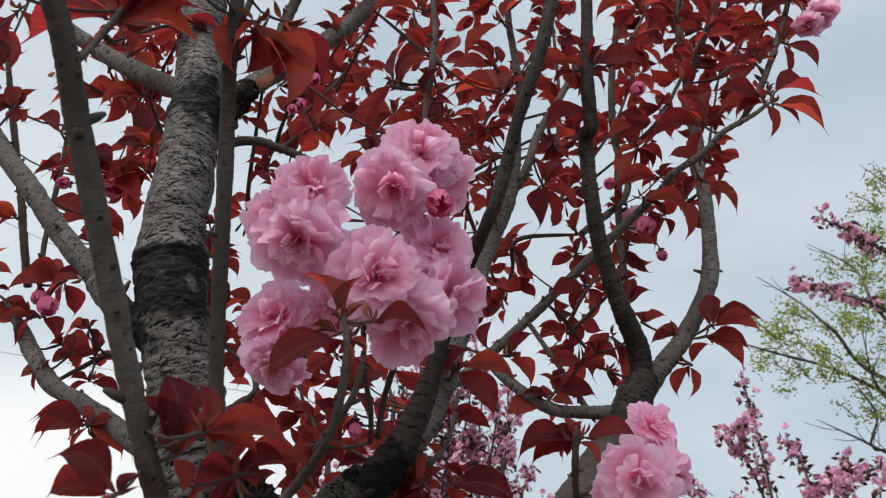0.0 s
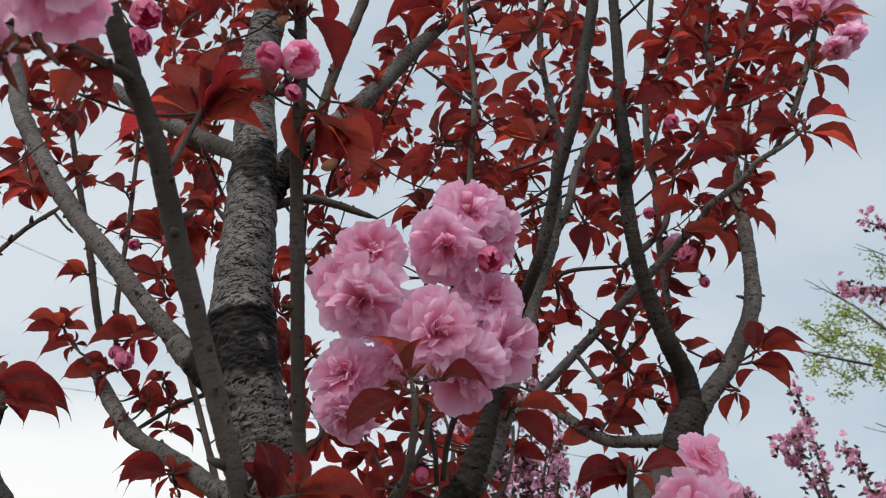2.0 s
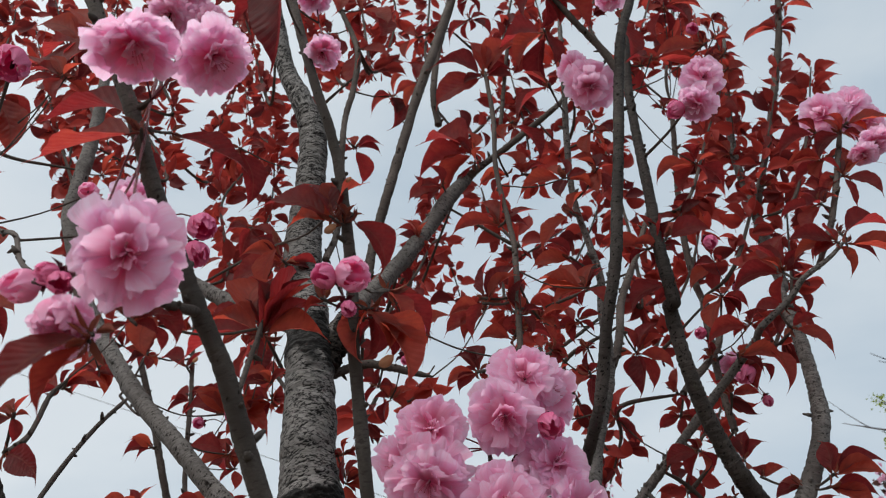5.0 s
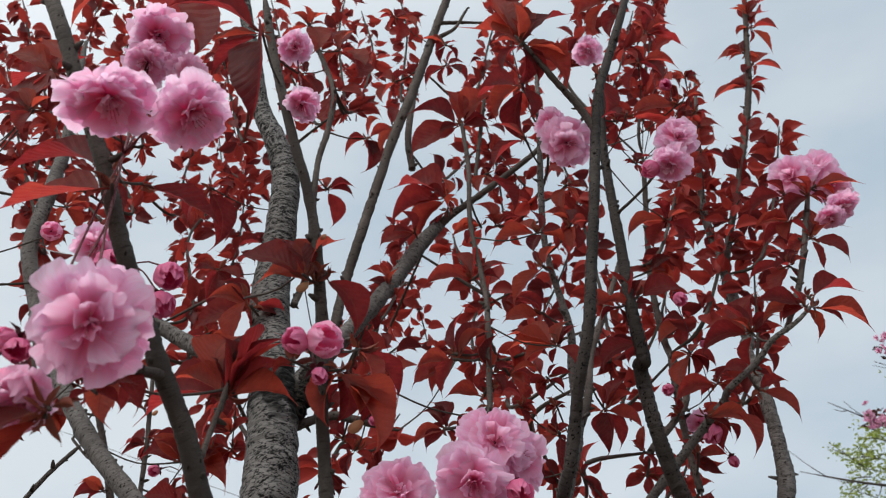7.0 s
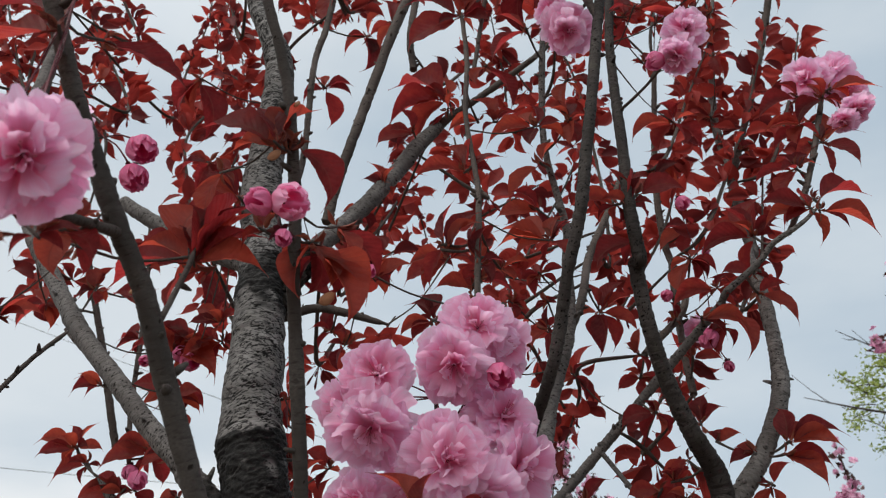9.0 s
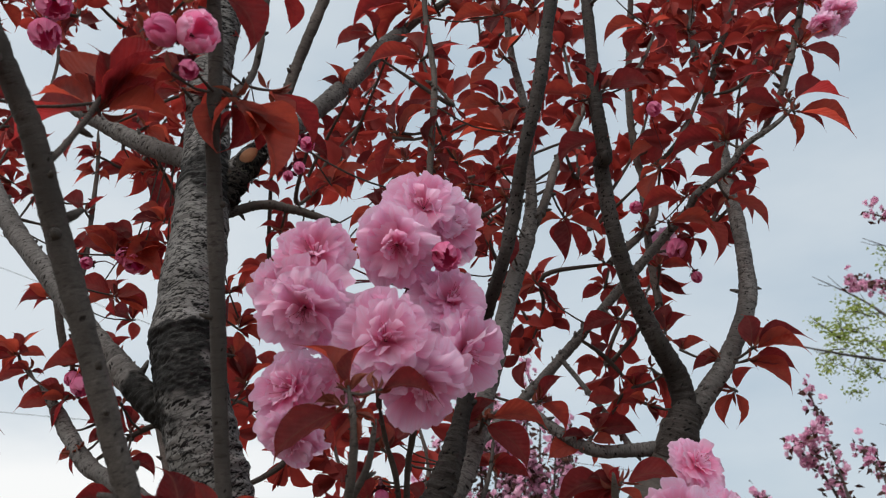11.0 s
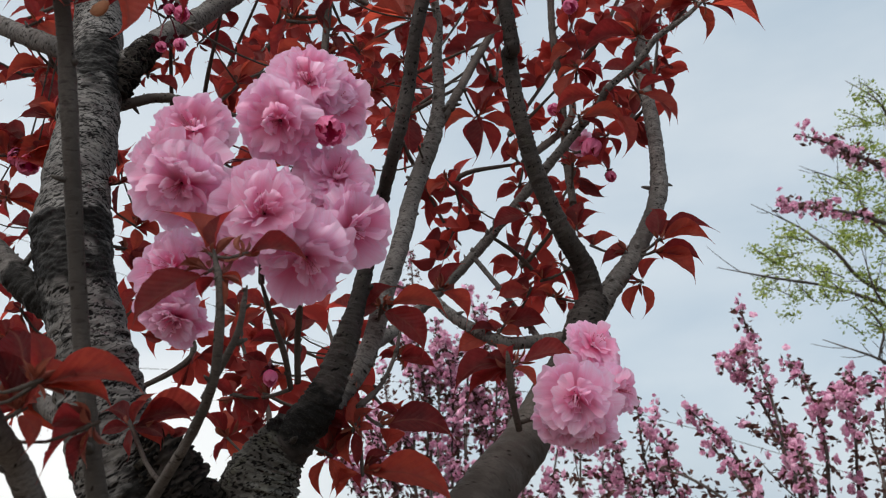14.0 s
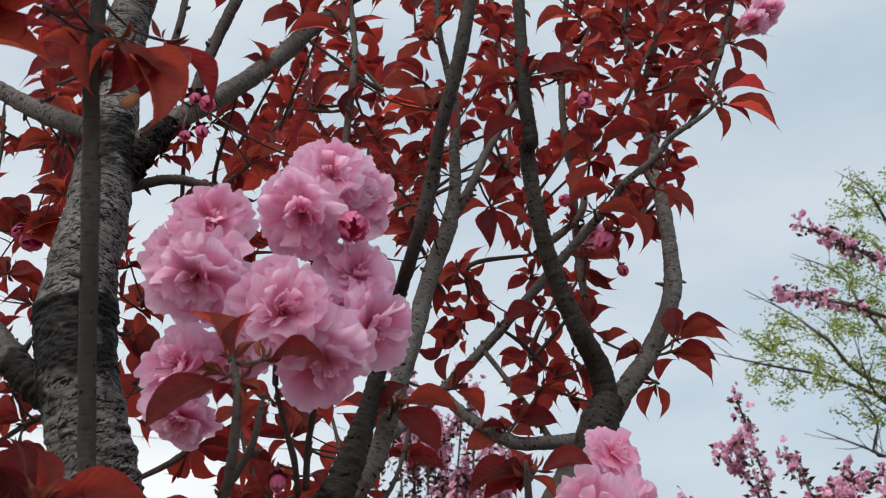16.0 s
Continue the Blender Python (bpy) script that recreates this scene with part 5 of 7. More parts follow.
shoot((0.345, 1.000, 2.583), [(46, 7, 15, 24), (-1, 4, -28, 17), (-13, 26, -3, 48), (-21, -14, 1, 63)])
shoot((0.174, 0.820, 2.461), [(-30, -10, -21, 14), (-16, -10, 10, 45), (16, 6, 20, 6), (-0, 4, -54, -28), (-5, -4, 29, -33), (19, -15, -3, 22), (18, -4, -14, 28)])
shoot((0.338, 1.000, 2.527), [(43, -10, -20, -53), (-2, -7, -47, 30), (-9, -11, 17, 19), (22, 24, -35, -28), (30, 19, 0, -47), (19, 26, -20, -61), (28, 14, 1, 34)])
shoot((0.206, 0.900, 2.441), [(-18, -4, 7, -16), (7, -0, -25, -15), (30, 12, 31, -36), (-14, -5, 1, 11), (0, -1, -17, -55), (14, 11, 10, 49)])
shoot((0.533, 1.200, 2.840), [(-79, -5, -4, -60), (-42, -9, 13, -13), (30, -7, -22, 23), (-0, 19, 68, -52), (35, -24, 7, 63), (33, -7, -12, 16), (26, 19, -31, 39), (-37, -6, 9, 52)])
shoot((0.554, 1.200, 2.902), [(56, -18, -28, 52), (50, 18, 57, -21), (16, 34, -3, -18), (-28, -18, -29, -17)])
shoot((0.578, 1.200, 3.012), [(49, -28, -21, -42), (53, 38, -42, 29), (46, 20, 99, -27), (-38, -7, -20, -29), (-36, -10, -4, 45), (1, 33, -19, 27)])
shoot((0.547, 1.200, 2.938), [(-55, 28, 29, 16), (6, 5, 57, -38), (-42, -7, 17, -21), (39, 5, -9, -68), (-43, -5, -6, -33), (-35, 7, -2, -54)])
shoot((0.580, 1.200, 3.048), [(-28, -5, 39, -24), (-7, -22, 60, 48), (50, -5, 57, 37), (-24, -30, 15, 33), (25, 20, -7, 19), (14, -31, 27, -56)])
shoot((0.517, 1.200, 2.759), [(26, -8, 4, 21), (-11, -19, -60, 30), (-7, 31, -12, -34), (-14, -7, -31, 24)])
shoot((0.465, 1.180, 2.629), [(-21, -16, 35, 21), (34, -11, -9, -32), (21, -22, -67, -42), (-35, -20, 24, 26), (-27, -13, 18, 33), (25, 18, 26, -12)])
shoot((0.438, 1.170, 2.568), [(-34, 14, -5, 10), (38, -20, -20, 50), (1, 6, -43, -44), (-17, -22, 21, 23), (-20, -30, 2, -57), (-34, -17, -9, -24)])
shoot((0.445, 0.885, 2.356), [(69, -2, 4, 50), (39, 16, 2, -39)])
shoot((0.402, 0.885, 2.346), [(-61, -8, -20, -31), (-25, -15, 23, -34)])
shoot((0.433, 0.885, 2.342), [(37, 7, -11, 33), (-17, -0, 30, -17), (-45, -18, -44, 13), (22, 4, -13, -47), (-14, -31, 14, -24), (-15, -21, 7, 26)])
shoot((0.412, 0.875, 2.263), [(60, 11, 43, 38), (43, -15, -35, 26), (-14, 3, 45, -28), (8, -12, -52, 33), (19, 2, 33, 40), (-25, 5, -17, 35), (-41, -11, -24, 24)])
shoot((0.406, 0.900, 2.310), [(-53, 17, 10, 23), (-43, 28, -16, 40), (-22, -12, -37, 23), (-7, 20, -22, -53), (-46, -5, 8, 31), (41, -9, -0, -45)])
shoot((0.380, 1.100, 2.405), [(-14, 11, 26, 32), (32, 6, 23, 30), (21, 15, 5, 59), (-23, -6, 11, 35)])
shoot((0.343, 1.100, 2.478), [(-23, 3, 41, -21), (23, -7, -13, 37), (-50, -8, 8, -22), (-70, 17, 48, -30), (-32, 13, 19, 16), (32, -2, 6, -17), (-27, -16, -17, 32)])
shoot((0.233, 0.900, 2.332), [(-65, -24, -24, 36), (-22, -8, 19, 13), (49, 25, -31, 24), (15, -12, -41, 55), (-35, -15, -50, -35), (5, -29, 16, 57), (34, 6, 23, -68), (-15, -39, 9, -20)])
shoot((0.131, 0.737, 2.110), [(1, 8, 57, 62), (14, -15, 33, 39), (-10, 0, 58, 58), (-28, -20, 4, 20), (29, -2, 1, -36), (33, 28, 4, 25)])
shoot((0.140, 0.737, 2.122), [(63, 7, 20, 17), (21, 16, 38, 33)])
shoot((0.140, 0.745, 2.069), [(-57, -12, -31, -30), (-22, 18, -18, -15)])
shoot((0.118, 0.737, 2.112), [(-50, -19, 3, -12), (-25, 5, -11, 37), (3, 1, -23, 20), (-6, -7, -21, 21), (23, 1, 3, 16), (9, 10, -27, 61)])
shoot((0.214, 1.000, 2.307), [(44, 9, -10, -26), (-14, -7, 23, -23), (37, -12, 20, 24), (-15, 7, 17, -27), (23, -14, -8, -34), (-38, 5, 5, 43)])
shoot((0.257, 1.020, 2.226), [(-51, 13, -25, 34), (-39, 11, 13, -42), (-13, 0, -46, -21), (22, 8, 0, -26), (14, 11, 19, 37), (-3, -24, 5, -47), (2, -6, -23, -12)])
shoot((0.292, 0.850, 2.118), [(-56, 0, 23, 49), (-70, -26, -23, 21), (-27, -1, 52, 41), (22, 18, 75, 33), (30, -17, 19, -13), (34, 5, 6, -11), (-7, 28, -38, -41), (36, 6, 19, -36), (-21, -14, 19, 38)])
shoot((0.356, 0.800, 2.121), [(65, -7, -23, 45), (36, -0, -19, 49)])
shoot((0.354, 0.800, 2.135), [(70, 15, 32, 50), (-35, 34, -15, 47)])
shoot((0.347, 0.800, 2.124), [(-55, 12, -8, -35), (-2, 15, 39, -33), (-58, -13, 12, -22), (-22, 29, -4, 56), (-33, -6, -14, -30), (18, 15, -39, 26)])
shoot((0.358, 0.840, 2.204), [(-33, -13, -47, -47), (14, 7, -25, -34), (-54, 12, -4, -32), (-19, -3, 26, 24), (29, 0, 14, 33), (-23, -21, -7, -59), (12, 8, 33, -67), (24, 6, 28, -16)])
shoot((0.277, 0.830, 2.060), [(-39, -10, 3, 30), (16, -7, -11, 26), (17, -17, 6, 36), (-13, 4, -8, -39)])
shoot((0.279, 0.840, 2.039), [(46, -8, -34, 45), (27, -22, 5, 25)])
shoot((0.209, 0.830, 2.007), [(51, -14, -13, 19), (29, 3, -22, -52)])
shoot((0.236, 0.835, 2.019), [(30, -16, -57, 50), (-24, 25, -7, -47)])
shoot((0.254, 0.840, 2.023), [(-36, 12, -9, -41), (-14, -22, 11, -58)])
shoot((0.234, 0.950, 2.142), [(-29, 13, -9, -27), (21, -8, -32, 20), (-19, -11, -59, -26), (34, -11, -21, 35), (20, 11, 20, 50), (5, 2, -35, -8), (18, 4, -18, 11)])
shoot((0.254, 0.920, 2.082), [(-25, 8, -12, -25), (13, -3, -20, 5), (25, -1, 7, 63), (-59, -17, -19, -13), (12, 5, 22, 53), (12, -13, 18, 46), (23, 0, -12, 5)])
shoot((0.202, 0.950, 2.054), [(-2, -11, 25, 17), (-12, 6, -2, -35), (11, 1, 17, 14), (-17, 9, 3, -67)])
shoot((0.261, 0.950, 2.042), [(-17, -15, -40, 16), (14, 4, -27, 23), (-17, -17, -7, 55), (-23, -15, -14, -43)])
shoot((0.210, 0.920, 1.990), [(35, -10, -2, -21), (-18, 5, 29, -42), (21, -2, 2, -29), (-18, 9, 13, 44)])
shoot((0.100, 0.885, 2.046), [(-9, -25, -64, -37), (20, 7, -48, -18), (51, 4, -20, -37), (29, -8, 44, 35), (-14, -15, 39, 46), (41, -10, 19, -40), (-43, -11, -14, -37), (-15, 4, -33, -27), (31, 20, 25, 32)])
shoot((0.142, 0.900, 1.993), [(3, 16, 44, 43), (-12, 9, 22, 3), (-4, 7, -16, 37), (12, 2, -25, 49)])
shoot((0.145, 0.930, 1.973), [(-31, 8, -11, 11), (-20, 4, 14, 41), (22, -3, -25, -17), (15, -7, 27, -55), (33, 13, -13, 0), (-3, -9, -34, -33), (3, -3, 18, 43), (6, 14, -9, 28), (-19, 17, 1, 21)])
shoot((0.060, 0.880, 1.964), [(15, -1, -20, 22), (-12, 7, 11, 23), (-23, -12, -22, -23), (15, 1, -34, 43), (11, -8, 12, -53), (-18, -6, -12, -5), (-18, 5, 0, 38)])
shoot((-0.065, 0.630, 2.014), [(33, -8, 43, 31), (34, -20, 23, -34)])
shoot((-0.066, 0.630, 2.020), [(1, -5, 50, -52), (-23, 32, -30, 33)])
shoot((-0.032, 0.630, 1.997), [(6, -6, 43, -16), (-11, 9, 36, -25), (26, 8, 9, -44), (12, -6, -22, 21)])
shoot((0.038, 0.680, 2.043), [(-53, 22, 39, 47), (-57, 13, 18, -36), (-39, -5, -16, -39), (-8, 6, -18, 36), (12, -7, 30, -19), (21, -11, -27, 26), (24, 11, 31, 56), (19, 7, 32, 48)])
shoot((0.030, 0.720, 2.103), [(-48, -5, -3, -24), (-30, -14, 18, 44), (-22, -29, 15, 42), (3, -2, -30, -27)])
shoot((0.038, 0.740, 2.177), [(-51, 30, -30, 38), (17, -3, 35, -42)])
shoot((-0.044, 0.660, 2.122), [(-56, -15, -5, -24), (-23, 4, 45, 19), (2, 14, 49, -59), (39, -4, 23, 53), (33, 16, 13, 28), (-17, -1, 23, -50)])
shoot((-0.042, 0.660, 1.985), [(-39, -1, 10, 20), (4, -6, 31, 14)])
shoot((-0.032, 0.640, 1.983), [(33, 10, -2, -60), (20, 4, 18, -31), (-14, -15, -1, 51), (-11, 4, 17, -34)])
shoot((-0.080, 0.800, 2.090), [(-48, -14, -2, 26), (-10, 5, 25, 30), (-61, 20, -14, 20), (-38, 6, -32, -31), (19, 2, -1, 46), (27, -17, -6, -22), (5, 1, 26, -37), (29, -9, 7, -57)])
shoot((-0.082, 0.670, 1.958), [(-27, 11, 32, -24), (-12, 14, 44, -13), (5, -7, 15, -31), (-35, -7, -12, -17), (-22, -8, -19, 10), (-19, 2, 5, -42), (-3, 3, 18, -41), (8, 4, -16, -20)])
shoot((-0.050, 0.640, 1.961), [(-21, 3, -17, 13), (4, 5, -18, -46), (11, 13, -14, -38), (-9, -11, -1, -36)])
shoot((-0.015, 0.700, 2.024), [(33, -8, 5, 56), (24, 2, -14, -18), (-13, 6, 13, 12), (4, -0, 15, 6), (-12, 2, 13, -15), (16, -7, -14, -29), (-12, 11, 0, 27)])
shoot((-0.006, 0.720, 1.994), [(20, 7, -9, -42), (3, -3, -21, -5), (16, -2, 5, -10), (1, -13, 2, 41), (8, 14, -4, 11), (-7, 1, 12, -29)])
shoot((0.026, 0.710, 2.020), [(-23, 2, -2, 15), (26, -6, 5, -28), (18, 0, -14, -24), (-10, 12, -22, 36), (10, -8, 15, 63), (-15, -2, -15, -20), (-11, 13, -10, -21)])
shoot((0.032, 0.710, 1.987), [(-17, 8, -3, 39), (10, -1, -1, 39), (-3, 0, -27, 59), (-12, 5, 2, 55), (10, 7, 9, 45), (-3, 4, 13, 20)])
shoot((0.031, 0.710, 1.958), [(-21, -10, -22, 37), (6, -3, -9, 21), (-18, 4, 8, 36), (4, -8, -46, -32), (8, -17, 3, 40), (-13, 5, 17, -47), (-12, 3, 14, -21)])
shoot((-0.642, 0.880, 2.105), [(-45, 7, -4, -34), (-32, -19, -36, 50), (-32, 13, 36, 33), (31, -5, -13, -34), (14, 3, -35, 22), (2, -9, -23, 37), (19, -12, -7, -14), (10, 11, -15, 4), (21, -1, -26, -43)])
shoot((-0.598, 0.860, 2.128), [(-16, -7, 20, 40), (2, -9, 19, -46), (-51, -14, -2, -19), (-15, -14, 22, 24), (25, -19, 2, -31), (11, 20, -9, 31)])
shoot((-0.585, 0.900, 2.131), [(-29, -5, 8, -49), (-1, -12, 33, -23), (23, -12, 31, -12), (14, 9, -4, 30), (-14, 2, -16, 28), (-19, -19, 5, -25), (16, -5, -10, -45), (17, -5, -19, 50)])
shoot((-0.529, 0.920, 2.111), [(-57, 13, 36, -35), (17, 5, 31, 60)])
shoot((-0.547, 0.950, 2.215), [(-27, -17, 10, 62), (-10, -4, 29, 23), (-34, 2, 0, -46), (-7, -7, -28, 24), (-28, 5, 11, 51), (-21, -17, -4, -29)])
shoot((-0.544, 0.950, 2.189), [(-28, -11, 5, 9), (-36, 4, -12, -50), (23, -4, -12, 16), (-14, -13, -0, 40), (-28, 8, 1, 57), (26, -7, 9, -25)])
shoot((-0.518, 0.920, 2.061), [(-49, 18, 21, -45), (-32, 0, -0, 26), (19, 10, 25, 18), (53, -5, 7, -49), (3, -9, -29, 11), (59, 2, -25, -38), (16, -7, 20, 41), (-6, -11, -24, 52), (-33, -12, -15, -58)])
shoot((-0.605, 0.840, 2.201), [(47, -8, -43, -39), (34, -15, -52, -33), (-4, -16, -50, -26), (30, 30, 5, -15), (4, 24, -28, -23), (1, 5, 39, 40)])
shoot((-0.261, 0.350, 1.889), [(8, 3, -19, -39), (24, -0, -5, 16)])
shoot((-0.557, 0.880, 1.904), [(-53, -9, 14, -23), (-39, -23, -9, 29), (-9, -6, 30, -6), (14, 2, 36, -40), (34, 1, 0, 26), (-5, -3, -17, 11), (-3, -27, 10, -61), (-13, -9, -21, -38), (23, -20, -1, 27)])
shoot((-0.538, 0.880, 1.883), [(-54, 4, -13, 37), (-7, -3, -25, 27), (14, 2, -2, -44), (-17, -18, 1, -52), (-11, -16, 8, 26), (15, 8, -1, -40)])
shoot((-0.453, 0.870, 1.890), [(-55, -26, -13, 44), (-52, -4, 19, -14), (-44, 8, 30, 43), (-3, -6, 16, -50), (11, 29, -33, -43), (-25, 32, -15, 58), (-17, -2, -28, 44)])
shoot((-0.481, 0.870, 1.847), [(-66, 2, -5, -24), (-52, -7, 10, 49), (-8, 2, -18, 38), (-33, -3, 10, 27), (-10, -14, -36, 43), (-29, 12, 13, 27), (-20, -20, -4, -11)])
shoot((-0.467, 0.870, 1.847), [(27, -13, -29, 24), (-27, 4, -3, 3)])
shoot((-0.409, 0.890, 1.810), [(-58, 16, 21, -22), (-15, 4, 37, 50), (26, 2, -3, -32), (-15, 8, 29, -42), (-34, 7, 4, -18), (2, 24, -10, 27)])
shoot((-0.447, 0.885, 1.820), [(23, 10, -27, 49), (-16, -1, -0, 37), (-3, -15, 6, 14), (2, -10, 12, 18)])
shoot((-0.395, 0.860, 1.775), [(39, -4, -18, -43), (18, 4, 7, 50), (-14, -16, -0, -40), (-21, -2, -20, -38)])
shoot((-0.441, 0.840, 1.780), [(-27, 8, -6, -27), (-7, 1, -24, 52), (-16, 10, -10, -28), (-8, 5, 14, -28)])
shoot((-0.375, 0.820, 1.722), [(-50, -11, 8, -45), (-57, 1, -11, -15), (-27, -8, 27, -53), (-24, 25, -13, -37)])
shoot((-0.350, 0.800, 1.705), [(8, -8, 18, -40), (43, 1, -12, 30), (-1, -6, -18, -65), (8, -3, 23, 30), (-4, 21, -12, 14), (17, 0, -4, -31)])
shoot((-0.640, 1.050, 2.042), [(-43, -14, -10, -24), (-41, -6, 19, -41), (-17, -33, 12, 22), (-32, 7, -13, 43)])
shoot((-0.473, 0.920, 1.994), [(-45, 14, 12, 55), (17, -2, -13, 39), (14, 1, 20, 37), (14, -9, -11, -16), (26, -3, -4, 51), (-15, -10, -10, 37)])
shoot((-0.457, 0.950, 1.966), [(-54, 12, 17, 37), (-10, -0, 26, -3), (8, -8, -31, 24), (14, 3, 19, 37), (18, -5, 19, -57), (-3, -12, 28, -52), (-23, -1, -16, -45)])
shoot((-0.434, 0.600, 1.756), [(-66, 16, 17, -7), (-54, 8, -0, -37), (-51, 15, 27, -33), (-30, 13, 36, -10), (10, 2, 18, 18), (47, 25, 14, -41), (64, -2, -4, -45), (62, -21, -14, -30), (-28, -23, -13, -8), (-25, -17, 3, 43), (18, 23, -19, 51)])
shoot((-0.423, 0.490, 1.763), [(16, 10, 24, 61), (-0, 4, 21, -25)])
shoot((-0.380, 0.500, 1.744), [(-41, 3, 7, -45), (7, -3, 23, -5), (43, 14, 5, -16), (22, 11, -12, 55)])
shoot((-0.498, 0.600, 1.801), [(33, -9, 9, 19), (-16, 0, 6, 14), (-11, -7, -16, -52), (20, -4, -2, -32)])
shoot((-0.219, 0.660, 1.884), [(-10, -5, 2, -20), (14, -5, -5, 21), (0, -5, -34, 56), (5, -11, 14, -46), (-15, -8, -4, 59), (4, -12, 9, -58)])
shoot((-0.219, 0.680, 1.830), [(-10, 1, 1, 10), (6, -2, -7, -27), (4, 4, 0, 38), (-4, 2, 6, 36)])
shoot((-0.131, 0.395, 1.648), [(-11, 2, 46, 10), (-13, -17, 29, 60), (32, -12, 15, -40), (10, -6, -18, 20), (-11, 6, 13, 50)])
shoot((-0.119, 0.385, 1.658), [(47, 4, 1, -35), (32, 11, -6, 40)])
shoot((-0.141, 0.540, 1.659), [(49, 13, 12, 30), (38, 3, 6, -30), (12, -5, 22, 40), (-24, 9, 16, 50), (24, -7, -8, -32), (-1, -6, -20, -28), (-18, -6, -4, -24), (20, 4, -11, -39), (11, -10, 15, 24)])
shoot((-0.149, 0.380, 1.628), [(-31, -8, 19, 15), (-43, 11, 1, -20), (5, 2, 12, 30)])
shoot((-0.111, 0.370, 1.656), [(-3, -2, 25, -23)])
shoot((-0.099, 0.400, 1.641), [(-26, 4, 4, -23), (-11, 4, -24, -20), (-32, 12, -17, 56)])
shoot((-0.065, 0.450, 1.728), [(-39, -16, -28, 42)])
shoot((-0.065, 0.450, 1.737), [(-25, 5, 37, 72)])
shoot((-0.063, 0.450, 1.736), [(4, 6, 34, 22)])
shoot((-0.048, 0.450, 1.736), [(38, 8, 3, 50)])
shoot((-0.061, 0.450, 1.725), [(-14, 7, -11, -8), (14, 5, -6, 22)])
shoot((0.005, 0.690, 1.769), [(52, -15, -8, 30), (-32, 9, 4, -26)])
shoot((0.002, 0.680, 1.764), [(39, -15, -39, 23), (-33, 13, -5, 34)])
shoot((0.050, 0.720, 1.788), [(29, 9, -25, 23), (20, -16, 21, 31)])
shoot((-0.014, 0.660, 1.755), [(28, 7, 30, -32), (-31, 11, 15, -72)])
shoot((0.004, 0.800, 1.746), [(36, -14, -11, 18), (24, -4, 3, -22), (-18, -5, -1, 42), (-11, 4, 14, 20), (7, 18, -11, 50), (-20, -4, 3, 27)])
shoot((-0.020, 0.680, 1.701), [(-18, 6, 2, -55), (16, 5, -15, -32), (2, 1, 10, 43), (-3, -10, 8, -64), (-6, 0, 10, 56), (0, 4, -9, 56)])
shoot((0.000, 0.660, 1.666), [(61, 2, -5, 40), (8, 35, -22, -14)])
shoot((-0.019, 0.660, 1.664), [(-21, 14, 33, -31), (-25, 12, -24, 20), (5, -6, -30, 36), (15, -5, 16, -28), (-30, -2, 6, -23), (-13, 5, -22, -34), (-6, -6, -28, -38), (16, -4, -1, 16)])
shoot((-0.013, 0.660, 1.632), [(71, -23, -21, 35), (15, -2, 9, -14), (-28, 2, -12, -54), (22, 4, 14, -36), (-6, 19, -15, -37), (22, -6, -4, -11)])
shoot((0.105, 0.670, 1.709), [(-53, 8, -11, 45), (-15, 22, -14, -66)])
shoot((0.105, 0.670, 1.707), [(-40, 15, -16, 49), (-23, 2, 9, -35), (21, -2, -18, -41), (-9, 10, -13, -22), (1, -16, 14, 31), (-10, 2, 21, -33)])
shoot((0.110, 0.680, 1.711), [(52, -5, 0, 50), (-29, 35, -7, 13)])
shoot((0.104, 0.850, 1.776), [(-48, 16, -13, -25), (-31, -9, 4, 52), (4, 14, -26, 36), (23, -16, -6, 19)])
shoot((0.111, 0.860, 1.786), [(48, 2, 3, -17), (17, 5, -13, -41), (10, 7, 24, -45), (17, 16, -16, -43), (-22, -16, -9, -40), (17, 1, 22, 36)])
shoot((0.155, 0.850, 1.829), [(-15, 5, 13, -13), (-2, -4, -19, 14), (33, 14, -3, 37), (14, -5, 25, 13), (4, -6, 12, -18), (6, -19, 10, 35), (-13, -4, 12, -33)])
shoot((0.164, 0.850, 1.811), [(-38, 13, 2, 46), (12, 5, -19, -11), (-16, -18, 5, 23), (10, -1, -19, -45)])
shoot((0.147, 0.860, 1.908), [(-42, -12, -13, -26), (-0, -6, 15, 15), (-18, -4, -31, -27), (19, 12, -21, 6), (4, -4, -27, 26), (-11, -7, 14, -15), (-10, -5, 13, 47)])
shoot((0.280, 0.850, 1.865), [(60, -10, 17, 50), (29, 10, 28, 45), (3, 10, 45, 20), (52, -20, 0, 40)])
shoot((0.274, 0.850, 1.853), [(49, -10, -8, 35), (40, -15, -31, 20), (13, 10, -7, 40)])
shoot((0.205, 0.910, 1.905), [(29, 0, 26, 30), (9, 10, 43, 20), (-19, 10, 31, 30)])
shoot((0.219, 0.900, 1.880), [(24, -10, 12, 30), (-10, 10, 21, 25), (11, 10, 22, 40)])
shoot((0.250, 0.870, 1.860), [(-31, 10, -5, 45), (-19, 10, 13, 30)])
shoot((0.181, 0.890, 1.858), [(-34, -10, -20, 30), (-28, -10, -46, 10), (9, 10, -31, 15), (17, 10, -57, 10)])
shoot((0.258, 0.860, 1.824), [(-17, 8, -35, 26), (9, 13, -37, 27), (16, -21, 20, -19), (-31, -4, 6, 51)])
shoot((0.141, 0.860, 1.822), [(-37, 13, 1, 12), (4, 28, -10, 34)])
shoot((0.113, 0.870, 1.793), [(39, 15, 6, 23), (11, 2, 26, -24), (14, -5, -15, 2), (-17, -5, 17, 67), (2, -16, 6, 36), (18, -3, -2, 33)])
shoot((-0.305, 0.750, 2.248), [(-28, 8, 34, -29), (-55, 11, 28, 44), (31, 9, 6, 8), (-17, 7, -25, -32)])
